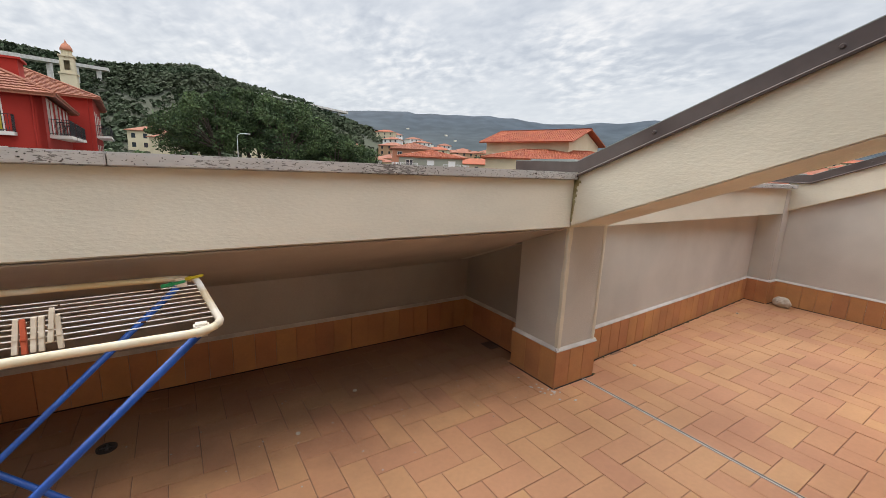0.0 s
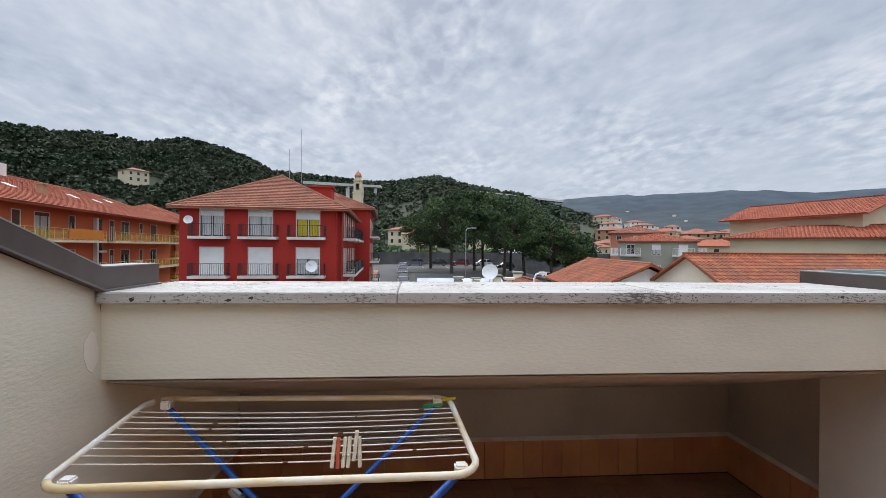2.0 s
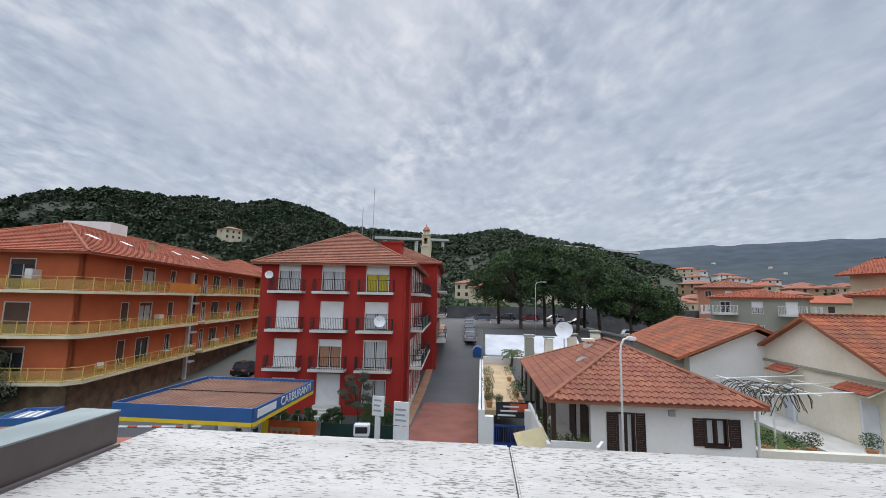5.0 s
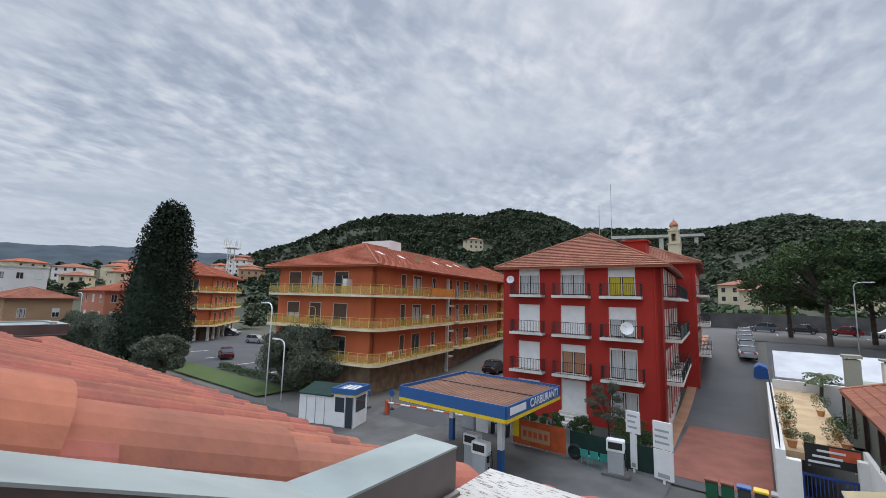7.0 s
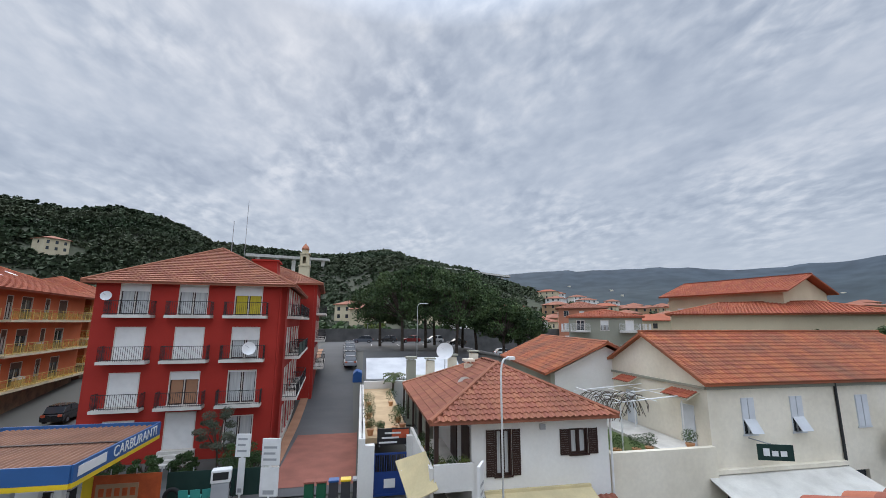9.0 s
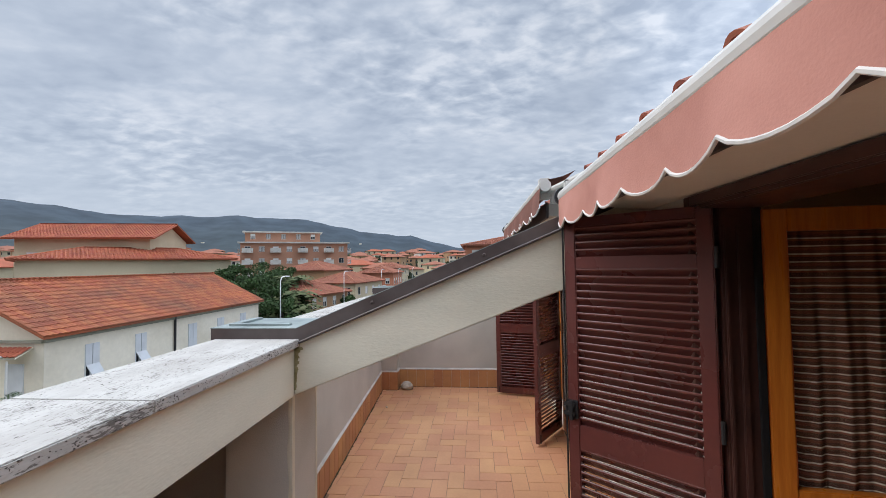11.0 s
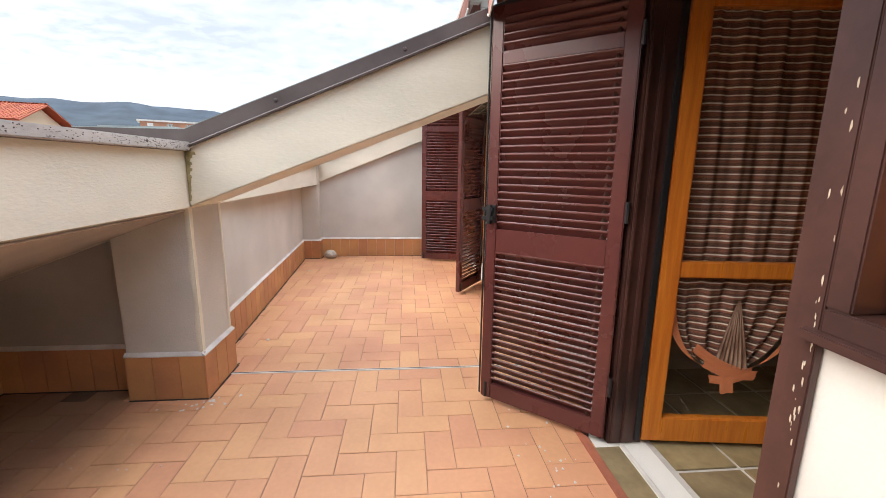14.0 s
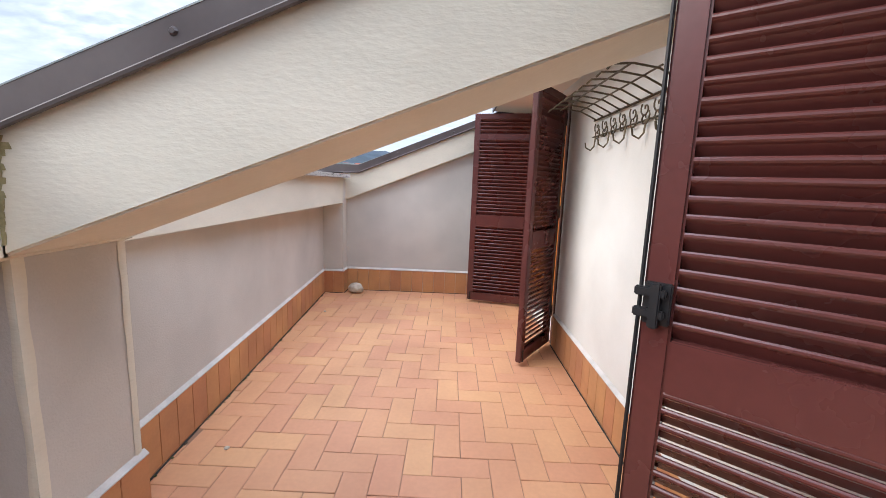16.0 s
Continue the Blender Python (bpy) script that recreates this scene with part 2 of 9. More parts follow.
PEG_W = shade("bleached_wooden_peg", (0.66, 0.58, 0.46), 0.8, (0.55, 0.46, 0.34), 30, 120, 0.1, 0.1)
PEG_R = shade("red_plastic_peg", (0.55, 0.10, 0.04), 0.5)
PEG_G = shade("green_plastic_peg", (0.02, 0.30, 0.10), 0.4)
PEG_Y = shade("yellow_plastic_peg", (0.70, 0.55, 0.04), 0.4)
CURTAIN_S2 = shade("gathered_striped_cloth", (0.46, 0.31, 0.225), 0.95, (0.19, 0.095, 0.065), 60, 220, 0.15, 0.2, stretch=(1, 1, 0.12))
CURTAIN_O = shade("orange_curtain_hem", (0.82, 0.30, 0.14), 0.9, (0.74, 0.25, 0.11), 6, 150, 0.1, 0.2)
PANE = clear_glass("window_glass")


# dust and damp grime, thinning in ragged patches, with recess shade in its colour
GRIME_SHADE = shade("dusty_grime_shaded", (0.075, 0.048, 0.034), 0.95, (0.12, 0.085, 0.062), 3, 40, 0.25, 0.2)
gn, gl_ = GRIME_SHADE.node_tree.nodes, GRIME_SHADE.node_tree.links
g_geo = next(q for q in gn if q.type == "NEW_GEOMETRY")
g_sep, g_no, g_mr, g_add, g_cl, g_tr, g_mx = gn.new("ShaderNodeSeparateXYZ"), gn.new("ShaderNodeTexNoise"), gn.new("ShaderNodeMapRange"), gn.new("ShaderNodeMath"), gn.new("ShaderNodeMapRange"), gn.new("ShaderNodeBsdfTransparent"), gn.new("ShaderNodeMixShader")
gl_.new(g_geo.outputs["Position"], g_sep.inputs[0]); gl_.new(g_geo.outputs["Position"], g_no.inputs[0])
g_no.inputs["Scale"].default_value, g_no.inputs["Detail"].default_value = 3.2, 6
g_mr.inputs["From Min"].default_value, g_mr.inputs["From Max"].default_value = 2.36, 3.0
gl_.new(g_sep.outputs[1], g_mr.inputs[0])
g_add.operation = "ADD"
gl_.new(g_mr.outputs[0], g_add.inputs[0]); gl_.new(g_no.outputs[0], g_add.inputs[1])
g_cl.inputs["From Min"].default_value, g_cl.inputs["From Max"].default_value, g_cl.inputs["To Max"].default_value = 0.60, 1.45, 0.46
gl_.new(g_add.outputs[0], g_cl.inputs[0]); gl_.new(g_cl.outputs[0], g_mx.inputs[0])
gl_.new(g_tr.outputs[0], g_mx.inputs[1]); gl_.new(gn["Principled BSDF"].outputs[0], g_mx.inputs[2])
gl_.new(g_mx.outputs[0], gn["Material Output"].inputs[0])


def banded(name, rows, pitch):
    """A woven cloth with level bands of colour (share of the pitch, colour)."""
    m = shade(name, (0.3, 0.1, 0.05), 0.95, None, 6, 200, 0.15, 0.2)
    n, l = m.node_tree.nodes, m.node_tree.links
    g = next(q for q in n if q.type == "NEW_GEOMETRY")
    sep, dv, fr, rp, mx = n.new("ShaderNodeSeparateXYZ"), n.new("ShaderNodeMath"), n.new("ShaderNodeMath"), n.new("ShaderNodeValToRGB"), n.new("ShaderNodeMix")
    l.new(g.outputs["Position"], sep.inputs[0])
    dv.operation, fr.operation = "DIVIDE", "FRACT"
    dv.inputs[1].default_value = pitch
    l.new(sep.outputs[2], dv.inputs[0]); l.new(dv.outputs[0], fr.inputs[0]); l.new(fr.outputs[0], rp.inputs[0])
    rp.color_ramp.interpolation = "CONSTANT"
    for i, (p, c) in enumerate(rows):
        e = rp.color_ramp.elements[i] if i < 2 else rp.color_ramp.elements.new(p)
        e.position, e.color = p, (*c, 1)
    hs = next(q for q in n if q.type == "HUE_SAT")
    l.new(rp.outputs[0], hs.inputs["Color"])
    return m


CURTAIN_M = banded("striped_curtain_cloth", ((0.0, (0.34, 0.13, 0.08)), (0.12, (0.86, 0.80, 0.68)), (0.22, (0.16, 0.08, 0.055)), (0.40, (0.28, 0.11, 0.07)), (0.56, (0.20, 0.095, 0.065)), (0.64, (0.86, 0.80, 0.68)), (0.72, (0.15, 0.075, 0.052))), 0.064)

# travertine, with its long open pits
TRAV = shade("pitted_travertine", (0.49, 0.47, 0.435), 0.85, (0.40, 0.375, 0.345), 6, 60, 0.16, 0.5, depth=0.004, stretch=(0.5, 1.2, 1))
tn, tl_ = TRAV.node_tree.nodes, TRAV.node_tree.links
t_geo = next(q for q in tn if q.type == "NEW_GEOMETRY")
t_map, t_pit, t_area, t_mul, t_rng, t_mix = tn.new("ShaderNodeMapping"), tn.new("ShaderNodeTexNoise"), tn.new("ShaderNodeTexNoise"), tn.new("ShaderNodeMath"), tn.new("ShaderNodeMapRange"), tn.new("ShaderNodeMix")
t_map.inputs["Scale"].default_value = (0.24, 1.0, 1.0)
t_map.inputs["Rotation"].default_value = (0, 0, radians(6))
tl_.new(t_geo.outputs["Position"], t_map.inputs[0])
t_pit.inputs["Scale"].default_value, t_pit.inputs["Detail"].default_value, t_pit.inputs["Roughness"].default_value = 190, 3, 0.6
t_area.inputs["Scale"].default_value, t_area.inputs["Detail"].default_value = 4, 4
tl_.new(t_map.outputs[0], t_pit.inputs[0]); tl_.new(t_geo.outputs["Position"], t_area.inputs[0])
t_mul.operation = "MULTIPLY_ADD"
t_mul.inputs[1].default_value = 0.55
tl_.new(t_area.outputs[0], t_mul.inputs[0]); tl_.new(t_pit.outputs[0], t_mul.inputs[2])
t_rng.inputs["From Min"].default_value, t_rng.inputs["From Max"].default_value = 0.845, 0.93
tl_.new(t_mul.outputs[0], t_rng.inputs[0])
t_mix.data_type = "RGBA"
t_hs = next(q for q in tn if q.type == "HUE_SAT")
tl_.new(t_hs.outputs[0], t_mix.inputs[6])
t_mix.inputs[7].default_value = (0.16, 0.145, 0.13, 1)
tl_.new(t_rng.outputs[0], t_mix.inputs[0]); tl_.new(t_mix.outputs[2], tn["Principled BSDF"].inputs["Base Color"])

# ---- mesh helpers ----


class Shape:
    """Vertices and faces of one mesh."""

    def __init__(self):
        self.v, self.f = [], []

    def face(self, *pts):
        k = len(self.v)
        self.v.extend(tuple(p) for p in pts)
        self.f.append(tuple(range(k, k + len(pts))))
        return self

    def block(self, o, a, b, c):
        """A box from its corner o and three edges."""
        o, a, b, c = Vector(o), Vector(a), Vector(b), Vector(c)
        if a.cross(b).dot(c) < 0:
            a, b = b, a
        k = len(self.v)
        for w in (0, 1):
            for p in (o, o + a, o + a + b, o + b):
                self.v.append(tuple(p + c * w))
        for q in ((3, 2, 1, 0), (4, 5, 6, 7), (0, 1, 5, 4), (1, 2, 6, 5), (2, 3, 7, 6), (3, 0, 4, 7)):
            self.f.append(tuple(k + i for i in q))
        return self

    def box(self, x0, x1, y0, y1, z0, z1):
        return self.block((x0, y0, z0), (x1 - x0, 0, 0), (0, y1 - y0, 0), (0, 0, z1 - z0))

    def prism(self, pts, d):
        """A polygon pushed along d."""
        d = Vector(d)
        p = [Vector(q) for q in pts]
        k, n = len(self.v), len(p)
        nor = Vector((0, 0, 0))
        for i in range(n):
            nor += p[i].cross(p[(i + 1) % n])
        if nor.dot(d) > 0:
            p.reverse()
        self.v.extend(tuple(q) for q in p)
        self.v.extend(tuple(q + d) for q in p)
        self.f.append(tuple(range(k, k + n)))
        self.f.append(tuple(range(k + 2 * n - 1, k + n - 1, -1)))
        for i in range(n):
            j = (i + 1) % n
            self.f.append((k + j, k + i, k + n + i, k + n + j))
        return self

    def rod(self, p, q, r, r2=None, n=8):
        p, q = Vector(p), Vector(q)
        r2 = r if r2 is None else r2
        t = (q - p).normalized()
        a = t.orthogonal().normalized()
        b = t.cross(a)
        k = len(self.v)
        for c, rr in ((p, r), (q, r2)):
            for i in range(n):
                u = 2 * math.pi * i / n
                self.v.append(tuple(c + a * (rr * math.cos(u)) + b * (rr * math.sin(u))))
        for i in range(n):
            j = (i + 1) % n
            self.f.append((k + i, k + j, k + n + j, k + n + i))
        self.f.append(tuple(range(k + n - 1, k - 1, -1)))
        self.f.append(tuple(range(k + n, k + 2 * n)))
        return self

    def pipe(self, pts, r, n=8):
        """A tube along a line of points."""
        p = [Vector(q) for q in pts]
        k = len(self.v)
        side = None
        for i, c in enumerate(p):
            t = (p[min(i + 1, len(p) - 1)] - p[max(i - 1, 0)]).normalized()
            side = t.orthogonal().normalized() if side is None else (side - t * side.dot(t)).normalized()
            b = t.cross(side)
            for j in range(n):
                u = 2 * math.pi * j / n
                self.v.append(tuple(c + side * (r * math.cos(u)) + b * (r * math.sin(u))))
        for i in range(len(p) - 1):
            for j in range(n):
                m = (j + 1) % n
                self.f.append((k + i * n + j, k + i * n + m, k + (i + 1) * n + m, k + (i + 1) * n + j))
        self.f.append(tuple(range(k + n - 1, k - 1, -1)))
        e = k + (len(p) - 1) * n
        self.f.append(tuple(range(e, e + n)))
        return self

    def turned(self, c, profile, n=12):
        """A round body from (radius, height) pairs above c."""
        k = len(self.v)
        for r, z in profile:
            for i in range(n):
                u = 2 * math.pi * i / n
                self.v.append((c[0] + r * math.cos(u), c[1] + r * math.sin(u), c[2] + z))
        for s in range(len(profile) - 1):
            for i in range(n):
                j = (i + 1) % n
                self.f.append((k + s * n + i, k + s * n + j, k + (s + 1) * n + j, k + (s + 1) * n + i))
        self.f.append(tuple(range(k + n - 1, k - 1, -1)))
        e = k + (len(profile) - 1) * n
        self.f.append(tuple(range(e, e + n)))
        return self

    def sheet(self, fn, nu, nv):
        """A grid of points fn(u, v), u and v from 0 to 1."""
        k = len(self.v)
        for i in range(nu + 1):
            for j in range(nv + 1):
                self.v.append(tuple(fn(i / nu, j / nv)))
        for i in range(nu):
            for j in range(nv):
                a = k + i * (nv + 1) + j
                self.f.append((a, a + nv + 1, a + nv + 2, a + 1))
        return self


def mesh_of(name, s, material, bevel=0.0, smooth=False):
    me = bpy.data.meshes.new(name)
    me.from_pydata(s.v, [], s.f)
    if bevel:
        bm = bmesh.new()
        bm.from_mesh(me)
        bmesh.ops.bevel(bm, geom=bm.edges[:], offset=bevel, segments=2, affect="EDGES", clamp_overlap=True)
        bm.to_mesh(me)
        bm.free()
    if smooth:
        me.shade_smooth()
    me.materials.append(material)
    me.update()
    return me


def part(name, s, material, parent=None, label="", bevel=0.0, smooth=False, kind=""):
    ob = new(name, mesh_of(name, s, material, bevel, smooth))
    if parent:
        ob.parent = parent
    return tagged(ob, label, kind=kind)


def thing(name, label, category, at=(0, 0, 0), group="", kind=""):
    ob = new(name)
    ob.location = at
    ob.empty_display_size = 0.1
    return tagged(ob, label, category, group, kind)


def solid(name, s, material, label, category, group="", kind="", bevel=0.0, smooth=False):
    return tagged(part(name, s, material, None, "", bevel, smooth), label, category, group, kind)


def holed(s, o, u, w, h, holes, d):
    """A wall from o, w long along u and h high, d (a vector) thick, with openings (x0, x1, z0, z1) that go through."""
    o, u, d = Vector(o), Vector(u).normalized(), Vector(d)
    xs = sorted({0.0, w, *[c for q in holes for c in q[:2]]})
    zs = sorted({0.0, h, *[c for q in holes for c in q[2:]]})
    up = Vector((0, 0, 1))

    def at(x, z, k):
        return o + u * x + up * z + d * k

    def opened(x, z):
        return any(q[0] < x < q[1] and q[2] < z < q[3] for q in holes)

    flip = u.cross(up).dot(d) > 0
    for i in range(len(xs) - 1):
        for j in range(len(zs) - 1):
            x0, x1, z0, z1 = xs[i], xs[i + 1], zs[j], zs[j + 1]
            if opened((x0 + x1) / 2, (z0 + z1) / 2):
                continue
            fr = [at(x0, z0, 0), at(x1, z0, 0), at(x1, z1, 0), at(x0, z1, 0)]
            bk = [at(x0, z0, 1), at(x0, z1, 1), at(x1, z1, 1), at(x1, z0, 1)]
            s.face(*(fr[::-1] if flip else fr))
            s.face(*(bk[::-1] if flip else bk))
    for x0, x1, z0, z1 in holes:
        for a, b in (((x0, z0), (x1, z0)), ((x1, z0), (x1, z1)), ((x1, z1), (x0, z1)), ((x0, z1), (x0, z0))):
            q = [at(*a, 0), at(*b, 0), at(*b, 1), at(*a, 1)]
            s.face(*(q if flip else q[::-1]))
    for a, b in (((0, 0), (w, 0)), ((w, 0), (w, h)), ((w, h), (0, h)), ((0, h), (0, 0))):
        q = [at(*a, 0), at(*b, 0), at(*b, 1), at(*a, 1)]
        s.face(*(q[::-1] if flip else q))
    return s

# ---- the terrace ----
SLOPE = 0.408
WALL_Y = 0.45


def beam_top(y):
    return 1.375 + SLOPE * (2.39 - y)


def beam_low(y):
    return 1.063 + 0.385 * (2.40 - y)


floor = tagged(part("floor", Shape().box(-0.9, 6.4, 0.2, 3.7, -0.3, -0.0042), GROUT), "terracotta tiled terrace floor with dark joints", "floor", kind="structure")

house = Shape()
holed(house, (-0.9, WALL_Y, 0), (1, 0, 0), 7.3, 2.06, [(1.92, 2.845, 0.001, 2.035), (0.90, 1.867, 0.97, 1.97), (5.60, 6.64, 0.001, 1.985)], (0, -0.25, 0))
tagged(part("wall_house", house, WHITEWASH), "white painted house wall with door and window openings", "wall", kind="structure")

# rooms behind the openings
room = Shape()
room.box(-0.9, 6.4, -2.1, -2.0, 0, 2.35).box(-0.95, -0.9, -3.4, 0.2, 0, 2.4).box(6.4, 6.45, -3.4, 0.2, 0, 2.4).box(3.4, 3.5, -3.3, 0.2, 0, 2.35)
tagged(part("wall_room", room, ROOM_WALL), "ochre painted room walls in shade", "wall", kind="structure")
tagged(part("ceiling_room", Shape().box(-0.95, 6.45, -3.4, 0.2, 2.35, 2.45), ROOM_CEIL), "pale painted room ceiling", "ceiling", kind="structure")
room_floor = tagged(part("floor_room", Shape().box(-0.9, 6.4, -3.3, 0.2, -0.08, -0.012), JOINT_IN), "brown stone room floor with pale joints", "floor", kind="structure")
tile_in = mesh_of("stone_tile", Shape().box(-0.1415, 0.1415, -0.1415, 0.1415, -0.0075, 0.0), FLOOR_IN, bevel=0.002)
for i in range(6):
    for j in range(6):
        ob = new("stone_tile", tile_in)
        ob.location = (0.95 + 0.3 * i, 0.02 - 0.3 * j, -0.004)
        ob.parent = room_floor

# left wall under the left beam
lw = Shape().prism([(-0.76, 0.2, 0), (-0.76, 3.6, 0), (-0.76, 3.6, 0.62), (-0.76, 2.43, beam_low(2.43)), (-0.76, 2.39, beam_top(2.39)), (-0.76, 0.2, beam_top(0.2))], (-0.14, 0, 0))
tagged(part("wall_left", lw, PLASTER), "cream plastered side wall with a flaking patch", "wall", kind="structure")
# recess back wall and side wall, with shade in their grey
tagged(part("wall_recess", Shape().box(-0.9, 2.6, 3.58, 3.75, 0, 0.74), RECESS_SHADED), "grey rendered low wall of the recess, shade in its colour", "wall", kind="structure")
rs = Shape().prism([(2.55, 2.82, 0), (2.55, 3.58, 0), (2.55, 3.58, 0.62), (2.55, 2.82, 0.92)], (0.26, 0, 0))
tagged(part("wall_recess_side", rs, RECESS_SHADED), "grey rendered side wall of the recess, shade in its colour", "wall", kind="structure")
# parapet beam with its sloping underside
pb = Shape().prism([(-0.76, 2.40, 1.332), (-0.76, 2.40, 1.060), (-0.76, 3.60, 0.60), (-0.76, 3.75, 0.62), (-0.76, 3.75, 0.80), (-0.76, 2.84, 1.18), (-0.76, 2.84, 1.332)], (3.16, 0, 0))
pe = Shape().prism([(2.402, 2.91, 0.86), (2.402, 3.60, 0.60), (2.402, 3.75, 0.62), (2.402, 3.75, 0.80), (2.402, 2.91, 1.15)], (0.30, 0, 0))
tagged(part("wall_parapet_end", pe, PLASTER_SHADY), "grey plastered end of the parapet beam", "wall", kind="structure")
tagged(part("wall_parapet", pb, PLASTER), "cream plastered parapet beam with sloping underside", "wall", kind="structure")


# Thin panel added under the beam to carry its shade as colour.
tagged(part("ceiling_recess", Shape().prism([(-0.758, 2.425, 1.0465), (-0.758, 3.575, 0.606), (-0.758, 3.575, 0.600), (-0.758, 2.425, 1.0405)], (3.15, 0, 0)), RECESS_SHADED), "thin grey panel under the parapet beam, shade in its colour", "ceiling", kind="structure")
# Grime sheet that also carries the recess shade, denser further in.
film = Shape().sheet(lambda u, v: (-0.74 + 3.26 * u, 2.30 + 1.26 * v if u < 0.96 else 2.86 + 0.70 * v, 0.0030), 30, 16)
tagged(part("grime_film", film, GRIME_SHADE), "dusty brown grime trodden over the recess tiles, darkened with the recess shade", "grime", kind="stuff")


def coping(name, x0, x1, y0, y1, z):
    base = thing(name, "weathered travertine coping slab with black lichen specks", "coping", kind="structure")
    n = max(2, round((x1 - x0) / 1.05))
    w = (x1 - x0) / n
    for i in range(n):
        s = Shape().box(x0 + i * w + 0.0015, x0 + (i + 1) * w - 0.0015, y0, y1, z - 0.042, z)
        part("coping_slab", s, TRAV, base, bevel=0.004)
    rnd = random.Random(len(name) + int(x0 * 10))
    sp = Shape()
    for i in range(int(110 * (x1 - x0))):
        x = rnd.uniform(x0 + 0.02, x1 - 0.02)
        if rnd.random() < 0.85:
            y, r, zc = y0 - 0.0012, rnd.uniform(0.0008, 0.003) * (1 if rnd.random() < 0.97 else 3), z - rnd.uniform(0.004, 0.036)
            a = rnd.uniform(0, 3)
            pts = [(x + r * rnd.uniform(0.6, 1.6) * math.cos(a + k), y, zc + r * rnd.uniform(0.5, 1) * math.sin(a + k)) for k in (0, 1.2, 2.5, 3.8, 5.0)]
            sp.prism(pts, (0, 0.003, 0))
        else:
            y, r = y0 + (y1 - y0) * rnd.betavariate(1.5, 1.0), rnd.uniform(0.0006, 0.0026)
            pts = [(x + r * rnd.uniform(1.5, 5) * math.cos(k), min(y1, max(y0 + 0.004, y + r * rnd.uniform(0.4, 1.0) * math.sin(k))), z + 0.001) for k in (0, 1.2, 2.5, 3.8, 5.0)]
            sp.prism(pts, (0, 0, -0.003))
    part("lichen", sp, LICHEN, base, "black lichen specks", kind="stuff")
    return base


coping("trim_coping_left", -0.755, 2.385, 2.365, 2.86, 1.376)
coping("trim_coping_right", 2.90, 6.10, 2.47, 2.96, 1.345)
coping("trim_coping_next", 6.75, 11.0, 2.47, 2.96, 1.345)

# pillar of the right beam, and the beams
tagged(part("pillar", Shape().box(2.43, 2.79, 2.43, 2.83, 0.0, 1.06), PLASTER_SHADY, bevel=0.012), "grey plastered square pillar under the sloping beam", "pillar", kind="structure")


for px, d in ((2.43, 1), (2.79, -1)):
    bead = Shape()
    bead.sheet(lambda u, v: (px - d * 0.002 + d * 0.034 * u * (0.85 + 0.3 * noise.noise((v * 5, px, 0))), 2.4275 - 0.0015 * math.sin(math.pi * u), 0.26 + 0.80 * v), 4, 24)
    bead.sheet(lambda u, v: (px - d * 0.0025 - d * 0.0015 * math.sin(math.pi * u), 2.4275 + 0.030 * u * (0.85 + 0.3 * noise.noise((v * 5, px, 9))), 0.26 + 0.80 * v), 4, 24)
    tagged(part("trim_bead", bead, PLASTER), "pale rendered corner bead on the pillar", "trim", kind="structure")


def sloped_beam(name, x0, x1, y0, y1, label):
    s = Shape().prism([(x0, y1, beam_low(y1)), (x0, y1, beam_top(y1)), (x0, y0, beam_top(y0)), (x0, y0, beam_low(y0))], (x1 - x0, 0, 0))
    return tagged(part(name, s, PLASTER, bevel=0.006), label, "beam", kind="structure")


beam_r = sloped_beam("beam_right", 2.39, 2.80, 0.3, 2.40, "cream plastered beam sloping down to the parapet")
rnd = random.Random(31)
streak = Shape()
for i in range(16):
    z0 = 1.09 + 0.016 * i
    w0 = 0.012 + 0.03 * (i / 16) ** 1.5 * rnd.uniform(0.5, 1.4)
    streak.prism([(2.3885, 2.398, z0), (2.3885, 2.398 - w0 * rnd.uniform(0.7, 1.2), z0 + 0.002), (2.3885, 2.398 - w0, z0 + 0.017), (2.3885, 2.398, z0 + 0.019)], (0.001, 0, 0))
part("lichen_streak", streak, YELLOW_LICHEN, beam_r, "yellow-green lichen streak", kind="stuff")
bp = Shape().prism([(2.39, 2.40, 1.06), (2.39, 2.40, 1.374), (2.39, 2.90, 1.37), (2.39, 2.90, 0.92), (2.39, 2.83, 0.9)], (0.41, 0, 0))
tagged(part("beam_end", bp, PLASTER), "cream plastered end of the sloping beam", "beam", kind="structure")


